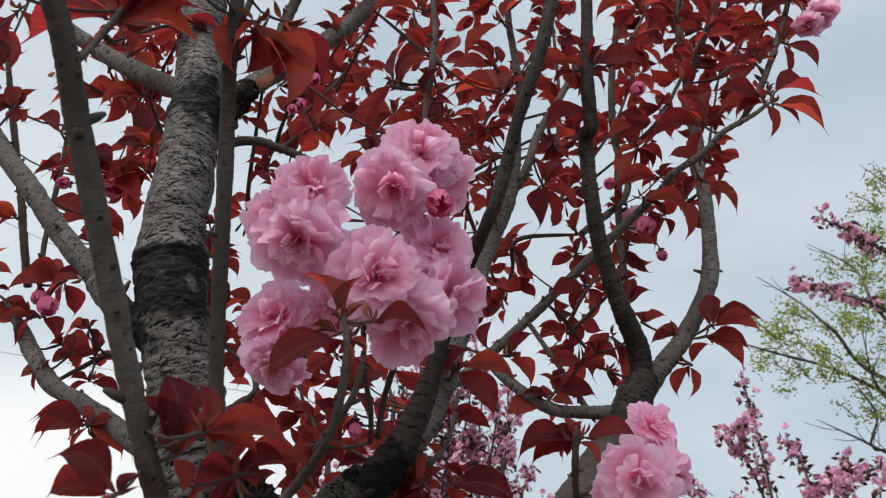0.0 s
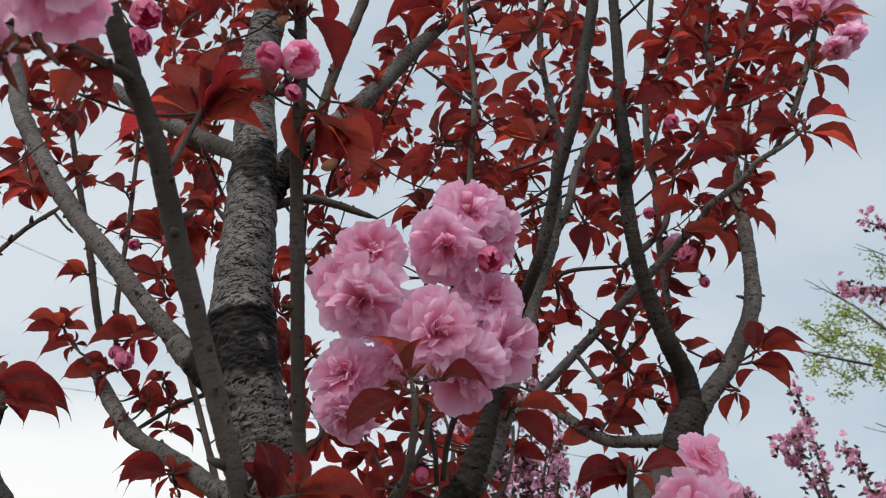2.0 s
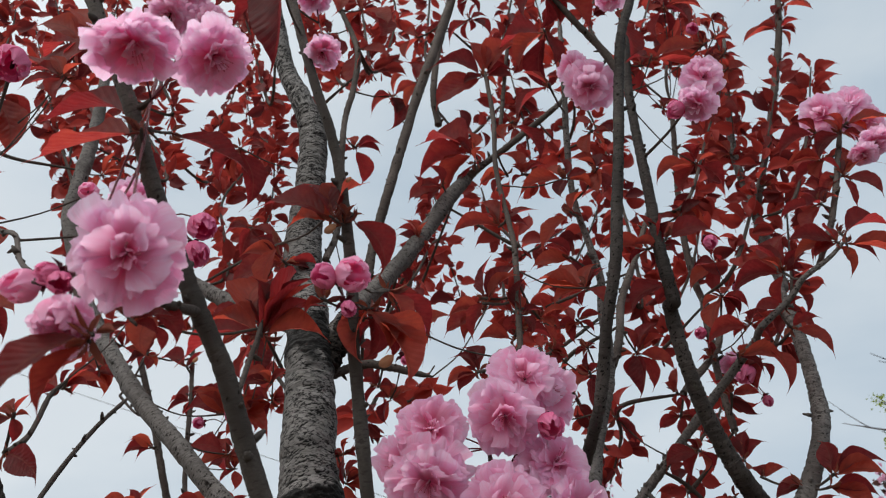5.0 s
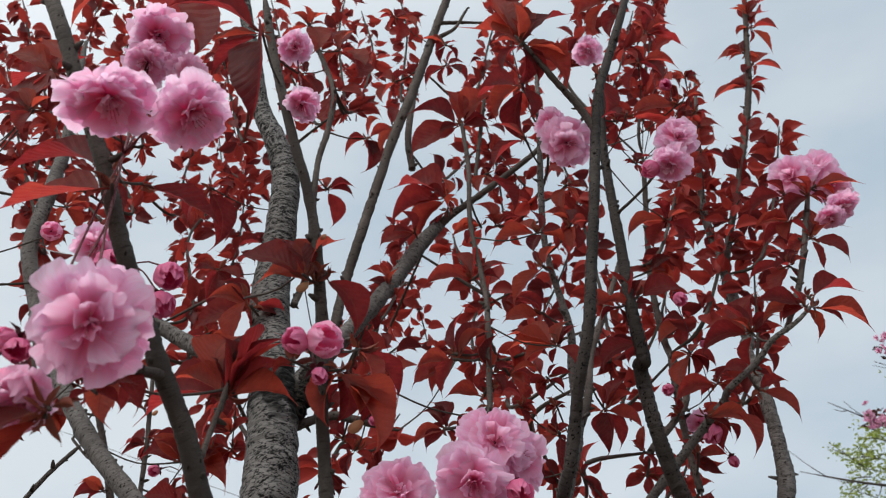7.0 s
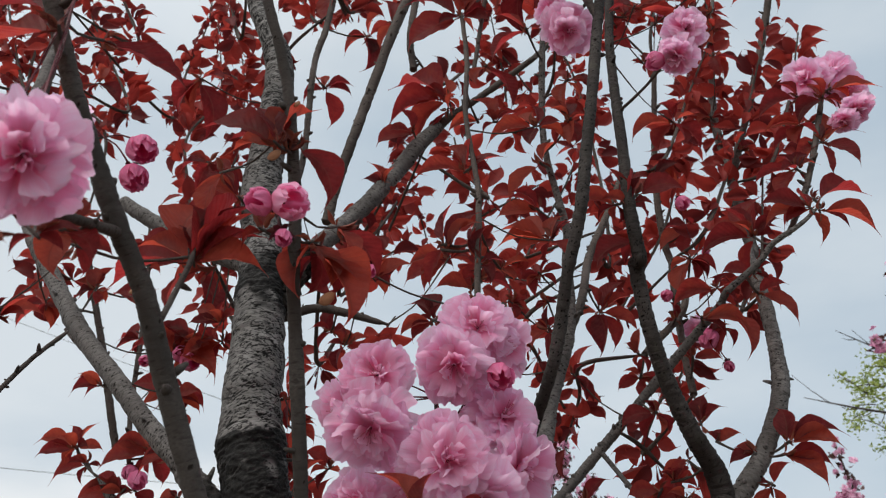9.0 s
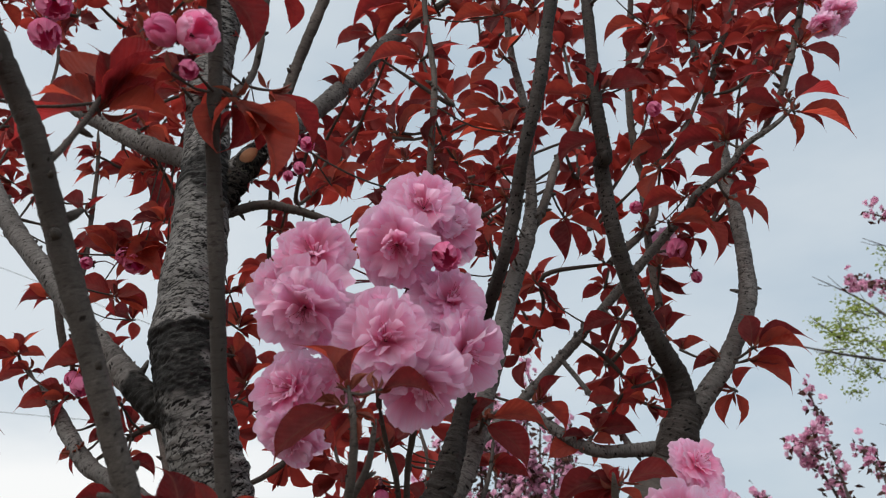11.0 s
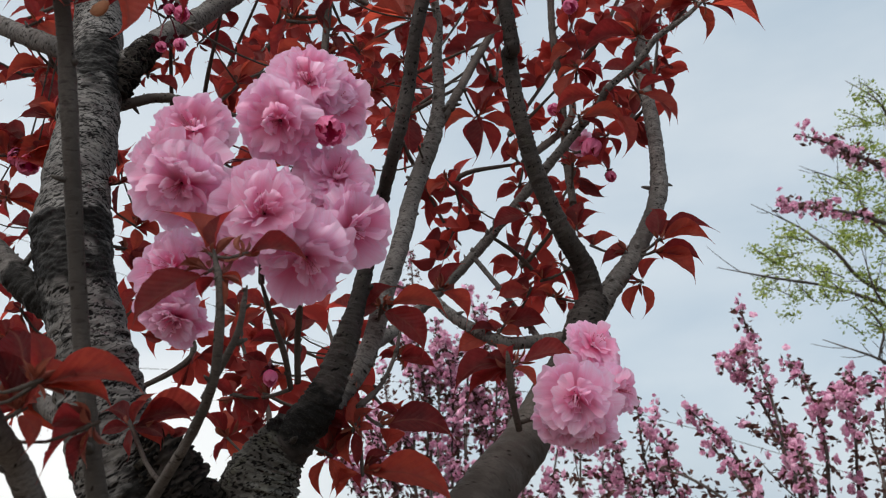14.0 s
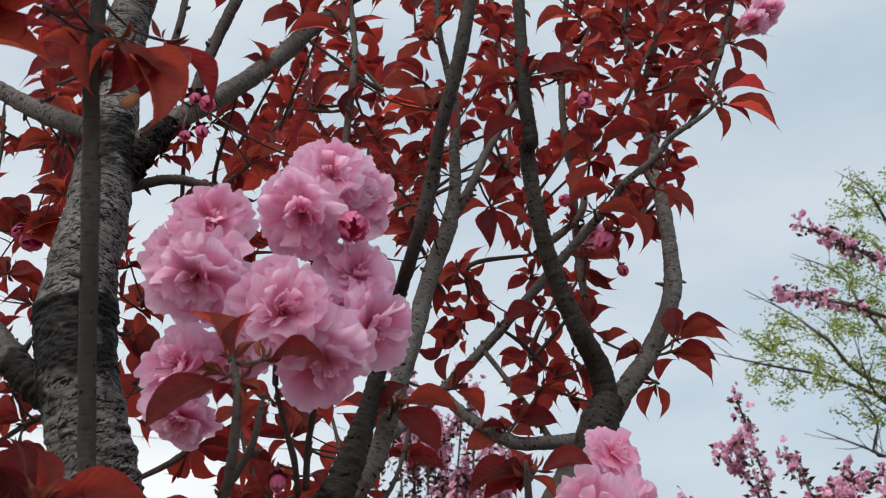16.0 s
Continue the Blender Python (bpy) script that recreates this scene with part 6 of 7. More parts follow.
shoot((-0.210, 0.430, 1.989), [(-13, -2, -39, -9)])
shoot((-0.246, 0.900, 2.185), [(48, -17, 19, 23), (55, -21, -35, 13), (-20, 12, -38, -39), (24, -6, -15, 22), (5, -16, 25, -6), (27, 19, -5, -36)])
shoot((-0.242, 0.750, 2.047), [(-3, -4, -16, -26), (36, -2, -21, 57), (21, -10, 6, -50), (-2, -18, 8, -12), (-15, -8, -4, -60), (8, 11, -4, 38)])
shoot((-0.410, 0.800, 1.990), [(-35, -21, 33, 13), (-11, 21, 61, -23), (-67, 4, 23, -33), (47, 4, 13, -22), (63, -23, -28, -36), (21, 17, 25, -44), (-19, -26, 26, -62), (20, 4, 25, -31)])
shoot((-0.393, 0.780, 1.933), [(-45, 6, -8, -37), (35, -9, 1, -19), (31, 15, -15, 37), (-44, -21, 12, -33), (-21, 0, 24, 58), (-23, 34, -9, -34), (34, 18, -11, -33)])
shoot((-0.418, 0.850, 2.121), [(40, -25, -74, -45), (28, 13, -18, -47), (-28, 10, 27, -51), (13, -12, -24, -39)])
shoot((-0.403, 0.850, 1.831), [(-37, 10, -2, -45), (-13, -1, 7, -43), (11, 6, -11, 31), (-12, -4, -1, 39), (8, -2, 10, 21), (-11, -2, 11, -29)])
shoot((-0.247, 0.800, 1.834), [(-32, -4, 43, -29), (-33, 9, 66, 35), (-10, 21, 57, -23), (11, -7, -34, -34), (19, 14, 34, -45), (-19, -15, -31, -19)])
shoot((-0.112, 0.750, 1.790), [(-24, -11, 14, 0), (-26, -15, -29, -9), (23, -6, -24, 26), (-16, 11, 2, -68), (-6, -3, -27, 39), (18, -6, 3, -5)])
shoot((-0.096, 0.700, 1.718), [(-20, -9, 18, 19), (-26, 3, -31, 44), (20, 9, -4, -23), (-3, -11, -38, 25), (15, 2, -19, -60), (-25, -5, 16, -35), (5, 17, -12, 59)])
shoot((-0.692, 0.620, 2.402), [(-39, -20, 77, 20), (-19, -8, 101, 20), (-74, 30, 87, -44), (27, 12, -15, 42), (32, 6, -81, -21), (3, -21, -82, 42), (41, 2, -101, -20), (31, 37, -15, 31), (-21, 7, -38, 34), (-28, -41, 3, 21)])
shoot((-0.678, 0.620, 2.264), [(21, 9, -15, -42), (-17, 1, 17, -15), (15, -12, 24, -28), (-3, 14, -19, -35), (14, 9, 20, 57), (18, -19, 7, 26)])
shoot((-0.636, 0.600, 2.177), [(6, -11, -40, -22), (26, -8, -41, 41), (-15, -7, 15, -24), (-5, -29, 9, 35), (20, 8, 11, 42), (3, 1, 27, 24)])
shoot((-0.544, 0.550, 2.342), [(-47, -7, 23, -35), (-17, -9, 36, 17), (-126, 41, 128, -40), (21, -6, 19, 48), (-20, 10, -22, -18), (8, -12, -48, 28), (-26, 7, 19, 9), (-44, -17, -19, -34)])
shoot((-0.465, 0.500, 1.896), [(-27, -6, -18, 33), (-38, 10, 15, 56), (11, 5, 3, 19), (4, 3, 23, 37), (3, 3, -23, 24)])
shoot((-0.465, 0.500, 1.866), [(45, -16, -30, 4)])
shoot((-0.510, 0.620, 1.969), [(38, 16, 16, 41), (-55, 17, 10, 52), (31, -4, 22, 53), (13, -15, 16, 25), (31, -6, 4, 44), (-21, -21, -15, -24)])
shoot((-0.528, 0.500, 2.007), [(-6, -7, 16, -24), (35, 1, -29, -42), (20, 4, -45, 53), (45, -13, -6, 44)])
shoot((-0.203, 0.200, 1.809), [(-33, -23, -30, 35)])
shoot((-0.204, 0.200, 1.806), [(-18, -8, -33, 15)])
shoot((-0.388, 0.720, 2.335), [(-47, 21, -34, 11), (17, 14, -86, 18), (36, -9, -4, 43), (-14, 11, -46, -19), (-20, 9, -32, 30), (28, 4, 17, 53)])
shoot((-0.375, 0.750, 2.224), [(-48, 8, 7, 36), (3, -15, -59, -38), (35, -8, -19, 43), (8, 32, -10, 53), (-26, -11, 10, -22), (20, -7, -26, 34)])
shoot((-0.398, 0.800, 2.159), [(-44, 9, -7, 39), (29, -7, -33, 12), (-20, 17, -32, -28), (-12, -14, 28, -15), (17, -15, 1, -40), (24, 31, -3, -65)])
shoot((-0.652, 0.900, 2.501), [(-34, -7, -24, -17), (44, -4, -40, 35), (-0, 15, 55, 37), (-18, 2, -20, 14), (4, -34, 19, 40), (23, 3, -17, -30)])
shoot((-0.715, 0.900, 2.470), [(-38, -2, 41, -47), (21, 28, -31, 30), (-1, -16, -57, -45), (26, -20, 40, 60), (19, 6, 40, -50), (47, -11, 4, -54), (30, 21, 13, -39)])
shoot((-0.555, 0.850, 2.106), [(-34, -6, 19, -53), (14, 10, -14, -38), (-21, -2, 36, -11), (-46, 15, -2, -46), (7, -3, -24, 42), (-16, 7, 21, 53), (-33, 11, -4, -46)])
shoot((-0.334, 0.750, 2.004), [(-34, -3, 22, -5), (-35, -11, 1, -31), (3, -8, 27, -28), (22, -10, 12, 14), (-9, -19, 8, 18), (14, 6, 17, 46), (-5, -4, -21, 27)])
shoot((-0.351, 0.800, 2.002), [(-42, 5, 12, -41), (-43, -19, -26, 26), (-13, 13, -23, 18), (25, -12, -4, 28), (20, 18, 2, 37), (-30, 5, -17, -13)])
shoot((-0.380, 0.800, 1.989), [(-48, 14, 23, 42), (-35, 9, -23, -23), (18, 11, -18, -25), (13, -20, 7, 27), (3, 5, 24, -38), (34, 9, 5, 49)])
shoot((-0.205, 0.750, 1.986), [(-25, -2, 8, -46), (13, 1, -14, 37), (-18, 0, -19, 52), (-14, 3, 2, 41), (17, -12, -4, -32), (2, -10, 20, 10)])
shoot((-0.170, 0.850, 2.231), [(-14, -13, 37, -54), (7, -4, 33, -51), (-31, -2, 19, 26), (12, 22, -6, -29), (-7, 25, -12, 27), (-3, 3, 24, -55)])
shoot((-0.276, 0.900, 2.163), [(-29, -3, 12, 11), (13, 13, -29, 24), (-22, 11, -22, 25), (11, -18, 24, -34), (4, 1, -22, -39), (-19, 17, -7, -20)])
shoot((-0.198, 0.850, 2.197), [(-30, 7, -27, 17), (14, -7, -30, -34), (-31, -1, 1, -27), (-18, 1, -17, -29)])
shoot((-0.180, 0.850, 2.093), [(-32, 14, 25, 16), (14, 12, 45, 44), (48, 14, 38, -29), (24, 9, 5, -30), (12, 32, -10, -32), (23, -7, -12, -31), (-20, -11, -12, -67)])
shoot((-0.307, 0.700, 2.135), [(-80, 13, -8, -20), (-32, -19, 36, -8), (-49, -23, 12, 15), (-10, 34, -10, 38), (22, 22, 3, 52), (39, 30, -1, 5)])
shoot((-0.376, 0.800, 2.100), [(-41, -23, -20, -25), (-17, -1, -22, 39), (11, 15, -28, -28), (24, -4, 13, 32), (-30, -11, -12, -37), (-12, 0, 29, -60)])
shoot((-0.389, 0.800, 2.003), [(-47, 8, 33, 34), (36, -12, -1, -8), (-35, 14, -12, -45), (-22, 18, -11, 35), (-20, 27, -5, 60), (-22, -12, 9, -49)])
shoot((-0.227, 0.850, 1.858), [(-30, -6, 24, -10), (-14, -2, -24, -30), (7, 7, 27, 42), (-5, 6, 17, -53), (12, 16, -2, -38), (-20, -11, -6, 53)])
shoot((-0.013, 0.900, 2.108), [(-27, -11, 18, -42), (28, -4, 5, 11), (14, 2, -31, -37), (-17, 3, 12, 40), (-23, -17, -9, 37), (-22, -2, -15, 15)])
shoot((-0.032, 0.800, 1.951), [(-9, -4, 11, -40), (20, 9, -10, 34), (10, -5, -4, 46), (-14, 0, -2, 54)])
shoot((-0.209, 0.240, 1.834), [(13, 5, -6, 20), (18, 7, 8, 40), (-12, -2, -9, -34), (7, 0, 14, 28)])
shoot((-0.123, 0.400, 1.900), [(30, -7, -53, -50), (13, 1, -33, -20), (-16, 2, -24, 40), (37, 4, -27, 30)])
shoot((-0.151, 0.370, 1.902), [(-21, 7, -5, 30), (-12, 9, 30, 40), (9, 3, 21, -30)])
shoot((-0.258, 0.800, 1.902), [(-23, 2, 28, -15), (18, -1, 18, 37), (-28, 7, -3, -21), (3, -15, 10, -53), (19, 10, 6, -50), (-16, -2, 12, 40)])
shoot((-0.371, 0.750, 1.856), [(-26, -10, 4, -45), (19, 7, -23, 50), (-20, 5, 33, 23), (-47, 13, -13, 41), (8, 5, 19, -34), (12, 4, -20, 43), (19, -4, 22, 10)])
shoot((-0.242, 0.750, 1.879), [(-25, -5, 13, -41), (27, -5, -15, 28), (1, -2, -26, 2), (22, -8, 11, -20), (24, -9, 5, 21), (11, 6, -9, -52)])
shoot((-0.202, 0.800, 1.988), [(-23, 8, 27, -49), (21, -1, -17, -21), (-11, -11, -32, 46), (27, 8, 15, -33), (11, 13, 2, -69), (-21, -6, 3, 50), (-2, 2, 27, -26)])
shoot((-0.100, 0.620, 1.688), [(-17, -8, 11, -15), (17, 3, 5, -24), (7, -4, -21, 23), (24, -2, -16, -21), (-12, 0, -13, 23), (-5, 4, -16, -22), (14, 2, -10, -61), (-10, 0, 14, -57)])
shoot((-0.046, 0.660, 1.696), [(-16, 10, 19, 16), (18, 5, 6, -26), (11, -11, -23, 14), (-12, -9, -20, 34), (9, -5, -7, -53), (12, 9, -2, 18), (-17, -3, -5, -47)])
shoot((-0.331, 0.740, 1.710), [(-44, -19, 4, 30), (-59, 11, -8, -30), (27, -4, 2, -24), (37, 4, -22, 31), (19, 17, -10, -43), (-13, 7, 22, -26), (-15, -2, -26, -67)])
shoot((-0.140, 0.600, 1.655), [(-17, -5, 11, 38), (16, 1, 9, 38), (-5, -6, 15, 30), (12, 3, 10, -40), (-12, 6, 10, -22), (0, -10, 12, 35)])
shoot((0.015, 0.680, 1.674), [(-19, -6, 8, -13), (23, -10, -4, -45), (4, -2, 14, 48), (-5, -6, -12, -18), (-9, 5, -15, 56), (-4, -9, 9, 51)])
shoot((-0.416, 0.850, 1.802), [(-27, 8, -9, -20), (30, -10, -1, 15), (-14, 4, 26, 17), (-11, -6, -8, 26), (7, -6, -17, 41), (-7, 15, -10, 33)])
shoot((-0.412, 0.600, 2.062), [(-7, 0, -34, 20), (14, 4, -20, 40)])
# leaves behind the great cluster, at the fork and behind the near blossoms
shoot((-0.089, 0.730, 1.751), [(-30, -12, 2, 20), (20, 5, 7, -35), (-17, 8, 27, 30), (16, -6, -24, -20), (28, 10, 24, 45), (-23, 4, -20, -50), (-3, 0, 32, -30)])
shoot((-0.140, 0.760, 1.786), [(-25, -8, -17, 30), (24, 4, -15, -25), (-4, -10, -32, -40), (14, 6, 20, 35), (-20, 0, 17, -20)])
shoot((-0.126, 0.690, 1.666), [(-19, -8, 20, 25), (20, 6, 13, -30), (13, -6, -22, 40), (-11, 0, -19, -35), (-2, 8, 28, -20)])
shoot((-0.092, 0.680, 1.697), [(-14, -5, 32, -15), (7, 6, 29, 30), (-4, -6, -10, 45), (-24, 8, 13, -40)])
shoot((-0.040, 0.720, 1.704), [(-10, 0, 25, 20), (27, -5, 15, -30), (-21, 6, -2, 35), (20, -6, -16, -20)])
shoot((-0.226, 0.285, 1.862), [(-15, -12, -1, 20), (8, -16, -32, -30), (12, 10, 19, 25), (21, -5, -19, -35), (-19, 4, -13, 30), (-2, 0, 28, 20)])
shoot((-0.039, 0.660, 1.646), [(-7, -4, 38, -15), (13, 4, 29, 30), (-19, 6, 12, -40), (-9, -6, -31, 35), (10, 0, -32, -25), (3, 10, 46, 20)])
bud_scale((-0.116, 0.400, 1.866), 0.0059)
bud_scale((-0.147, 0.365, 1.955), 0.0050)
bud_scale((-0.133, 0.360, 1.991), 0.0028)
bud_scale((-0.305, 0.500, 1.929), 0.0029)

# twigs at the back of the crown
far_twig([(-0.691, 1.200, 2.661, 0.0052), (-0.722, 1.300, 2.863, 0.0042), (-0.713, 1.350, 3.082, 0.0031), (-0.752, 1.400, 3.385, 0.0020)], 0)
far_twig([(-0.515, 1.000, 2.221, 0.0052), (-0.565, 1.150, 2.383, 0.0044), (-0.556, 1.250, 2.593, 0.0035), (-0.585, 1.300, 2.845, 0.0027), (-0.672, 1.350, 3.114, 0.0018)], 1)
far_twig([(-0.278, 1.100, 2.244, 0.0052), (-0.238, 1.200, 2.377, 0.0044), (-0.209, 1.300, 2.504, 0.0035), (-0.195, 1.400, 2.477, 0.0027), (-0.179, 1.400, 2.396, 0.0018)], 2)
far_twig([(-0.259, 1.200, 2.288, 0.0052), (-0.244, 1.300, 2.508, 0.0042), (-0.222, 1.400, 2.651, 0.0031), (-0.263, 1.500, 2.785, 0.0020)], 3)
far_twig([(-0.022, 1.000, 2.105, 0.0052), (0.038, 1.200, 2.327, 0.0042), (0.112, 1.300, 2.510, 0.0031), (0.190, 1.350, 2.736, 0.0020)], 4)
far_twig([(0.150, 1.100, 2.129, 0.0052), (0.258, 1.200, 2.328, 0.0044), (0.339, 1.300, 2.580, 0.0035), (0.383, 1.300, 2.751, 0.0027), (0.440, 1.400, 3.113, 0.0018)], 5)
far_twig([(0.131, 1.000, 2.161, 0.0052), (0.147, 1.100, 2.351, 0.0045), (0.131, 1.200, 2.674, 0.0038), (0.078, 1.200, 2.834, 0.0031), (0.053, 1.250, 3.134, 0.0024), (0.044, 1.300, 3.403, 0.0017)], 6)
far_twig([(-0.736, 0.950, 2.296, 0.0052), (-0.860, 1.000, 2.606, 0.0044), (-0.930, 1.100, 2.920, 0.0035), (-0.946, 1.150, 3.189, 0.0027), (-0.998, 1.200, 3.468, 0.0018)], 7)
far_twig([(-0.302, 1.100, 2.798, 0.0052), (-0.347, 1.200, 3.145, 0.0038), (-0.349, 1.300, 3.474, 0.0024)], 8)
far_twig([(-0.330, 1.000, 2.684, 0.0052), (-0.429, 1.100, 2.946, 0.0038), (-0.524, 1.200, 3.296, 0.0024)], 9)
far_twig([(-0.048, 1.100, 2.792, 0.0052), (0.012, 1.200, 3.087, 0.0038), (0.067, 1.200, 3.274, 0.0024)], 10)
far_twig([(0.271, 1.100, 2.687, 0.0052), (0.356, 1.200, 2.994, 0.0038), (0.440, 1.300, 3.331, 0.0024)], 11)
far_twig([(0.350, 1.100, 2.420, 0.0052), (0.388, 1.200, 2.670, 0.0038), (0.416, 1.200, 2.865, 0.0024)], 12)
far_twig([(-0.200, 1.200, 2.907, 0.0052), (-0.198, 1.300, 3.230, 0.0038), (-0.225, 1.300, 3.429, 0.0024)], 13)
far_twig([(-0.724, 1.000, 2.168, 0.0052), (-0.815, 1.100, 2.276, 0.0038), (-0.857, 1.200, 2.456, 0.0024)], 14)
far_twig([(-0.104, 0.720, 1.638, 0.0052), (-0.116, 0.780, 1.697, 0.0042), (-0.159, 0.850, 1.765, 0.0031), (-0.181, 0.900, 1.827, 0.0020)], 15)
far_twig([(-0.062, 0.720, 1.686, 0.0052), (-0.057, 0.800, 1.744, 0.0038), (-0.077, 0.850, 1.808, 0.0024)], 16)
far_twig([(-0.199, 0.800, 1.758, 0.0052), (-0.270, 0.900, 1.833, 0.0038), (-0.346, 0.950, 1.864, 0.0024)], 17)
far_twig([(-0.818, 1.200, 2.619, 0.0052), (-0.975, 1.300, 2.829, 0.0038), (-1.043, 1.300, 3.010, 0.0024)], 18)
far_twig([(-0.355, 0.900, 2.035, 0.0052), (-0.464, 1.000, 2.164, 0.0038), (-0.513, 1.100, 2.124, 0.0024)], 19)
far_twig([(0.148, 1.100, 2.825, 0.0052), (0.232, 1.200, 3.087, 0.0038), (0.266, 1.200, 3.238, 0.0024)], 20)
far_twig([(-0.113, 1.100, 2.600, 0.0052), (-0.024, 1.200, 2.754, 0.0038), (0.048, 1.200, 2.642, 0.0024)], 21)
far_twig([(0.145, 1.000, 1.893, 0.0052), (0.172, 1.000, 1.956, 0.0042), (0.214, 1.050, 2.006, 0.0031), (0.266, 1.100, 2.116, 0.0020)], 22)
far_twig([(-0.730, 0.900, 2.381, 0.0052), (-0.884, 1.000, 2.636, 0.0042), (-1.047, 1.100, 2.934, 0.0031), (-1.211, 1.200, 3.250, 0.0020)], 23)
far_twig([(-0.658, 1.000, 2.519, 0.0052), (-0.772, 1.100, 2.723, 0.0042), (-0.914, 1.200, 2.962, 0.0031), (-0.975, 1.200, 3.158, 0.0020)], 24)
far_twig([(-0.519, 1.000, 2.311, 0.0052), (-0.592, 1.100, 2.525, 0.0042), (-0.587, 1.200, 2.708, 0.0031), (-0.615, 1.200, 2.904, 0.0020)], 25)
far_twig([(-0.847, 0.800, 2.476, 0.0052), (-0.939, 0.850, 2.659, 0.0042), (-0.975, 0.900, 2.856, 0.0031), (-1.035, 0.950, 3.019, 0.0020)], 26)
far_twig([(-0.053, 1.100, 2.223, 0.0052), (-0.071, 1.200, 2.360, 0.0042), (-0.006, 1.200, 2.401, 0.0031), (0.066, 1.300, 2.501, 0.0020)], 27)
far_twig([(0.144, 1.000, 2.566, 0.0052), (0.247, 1.100, 2.810, 0.0038), (0.338, 1.200, 3.107, 0.0024)], 28)
far_twig([(0.075, 1.100, 2.564, 0.0052), (0.007, 1.200, 2.551, 0.0042), (-0.005, 1.200, 2.692, 0.0031), (-0.027, 1.200, 2.882, 0.0020)], 29)
far_twig([(-0.370, 1.000, 2.635, 0.0052), (-0.464, 1.100, 2.631, 0.0038), (-0.582, 1.200, 2.766, 0.0024)], 30)
far_twig([(-0.290, 1.100, 2.796, 0.0052), (-0.265, 1.200, 3.057, 0.0038), (-0.294, 1.200, 3.215, 0.0024)], 31)
far_twig([(0.008, 0.900, 2.049, 0.0052), (0.023, 1.000, 2.024, 0.0042), (0.050, 1.000, 1.959, 0.0031), (0.070, 1.050, 1.944, 0.0020)], 32)
far_twig([(0.136, 0.950, 1.893, 0.0052), (0.165, 1.000, 1.878, 0.0038), (0.190, 1.000, 1.848, 0.0024)], 33)
far_twig([(0.302, 1.000, 2.082, 0.0052), (0.356, 1.050, 2.176, 0.0042), (0.392, 1.100, 2.292, 0.0031), (0.432, 1.150, 2.433, 0.0020)], 34)
far_twig([(-0.037, 0.950, 2.261, 0.0052), (-0.076, 1.000, 2.350, 0.0038), (-0.092, 1.050, 2.444, 0.0024)], 35)
far_twig([(0.074, 0.950, 1.999, 0.0052), (0.072, 1.000, 1.973, 0.0038), (0.048, 1.000, 1.913, 0.0024)], 36)
far_twig([(-0.729, 0.900, 2.551, 0.0052), (-0.870, 1.000, 2.789, 0.0042), (-0.947, 1.000, 2.958, 0.0031), (-1.020, 1.000, 3.147, 0.0020)], 37)
far_twig([(-0.468, 1.000, 2.662, 0.0052), (-0.543, 1.050, 2.897, 0.0038), (-0.612, 1.100, 3.117, 0.0024)], 38)
far_twig([(-0.665, 1.000, 2.675, 0.0052), (-0.759, 1.050, 2.881, 0.0042), (-0.811, 1.100, 3.113, 0.0031), (-0.796, 1.100, 3.266, 0.0020)], 39)
far_twig([(0.271, 1.000, 2.205, 0.0052), (0.342, 1.050, 2.347, 0.0042), (0.414, 1.100, 2.510, 0.0031), (0.467, 1.100, 2.656, 0.0020)], 40)
far_twig([(0.229, 1.000, 2.331, 0.0052), (0.313, 1.100, 2.528, 0.0038), (0.398, 1.150, 2.717, 0.0024)], 41)
far_twig([(0.400, 1.050, 2.338, 0.0052), (0.476, 1.100, 2.499, 0.0038), (0.544, 1.150, 2.687, 0.0024)], 42)
far_twig([(-0.251, 0.950, 2.123, 0.0052), (-0.214, 1.000, 2.189, 0.0038), (-0.179, 1.100, 2.277, 0.0024)], 43)
far_twig([(-0.263, 0.900, 2.006, 0.0052), (-0.248, 0.950, 2.055, 0.0042), (-0.219, 1.000, 2.055, 0.0031), (-0.188, 1.050, 2.126, 0.0020)], 44)
far_twig([(-0.441, 1.000, 2.348, 0.0052), (-0.495, 1.100, 2.335, 0.0038), (-0.506, 1.100, 2.260, 0.0024)], 45)

# shoots of the cherries behind, tip first
FAR_RIGHT = []
FAR_RIGHT.append([(1.169, 3.226, 2.365), (1.204, 3.172, 2.022), (1.260, 3.147, 1.582)])
FAR_RIGHT.append([(1.052, 3.147, 2.137), (1.219, 3.352, 2.027), (1.305, 3.391, 1.801), (1.260, 3.147, 1.582)])
FAR_RIGHT.append([(0.853, 3.027, 1.948), (1.058, 3.306, 1.830), (1.125, 3.172, 1.590)])
FAR_RIGHT.append([(0.731, 3.070, 1.748), (0.824, 2.980, 1.698), (0.974, 2.967, 1.558)])
FAR_RIGHT.append([(1.408, 3.450, 2.173), (1.344, 3.147, 2.009), (1.333, 3.070, 1.792), (1.375, 3.201, 1.537)])
FAR_RIGHT.append([(1.626, 3.432, 2.108), (1.428, 3.027, 1.843), (1.502, 3.255, 1.530)])
FAR_RIGHT.append([(1.343, 2.959, 1.959), (1.613, 3.255, 2.032), (1.855, 3.447, 2.097), (1.845, 3.096, 2.056), (2.105, 3.421, 1.846)])
FAR_RIGHT.append([(1.543, 2.992, 1.973), (1.522, 3.010, 1.756), (1.715, 3.447, 1.498)])
FAR_RIGHT.append([(1.740, 3.050, 2.161), (1.661, 3.050, 1.831), (1.582, 3.050, 1.506)])
FAR_RIGHT.append([(1.447, 2.992, 3.005), (1.545, 2.959, 2.936), (1.952, 3.450, 3.059), (2.085, 3.352, 2.853), (2.268, 3.421, 2.460)])
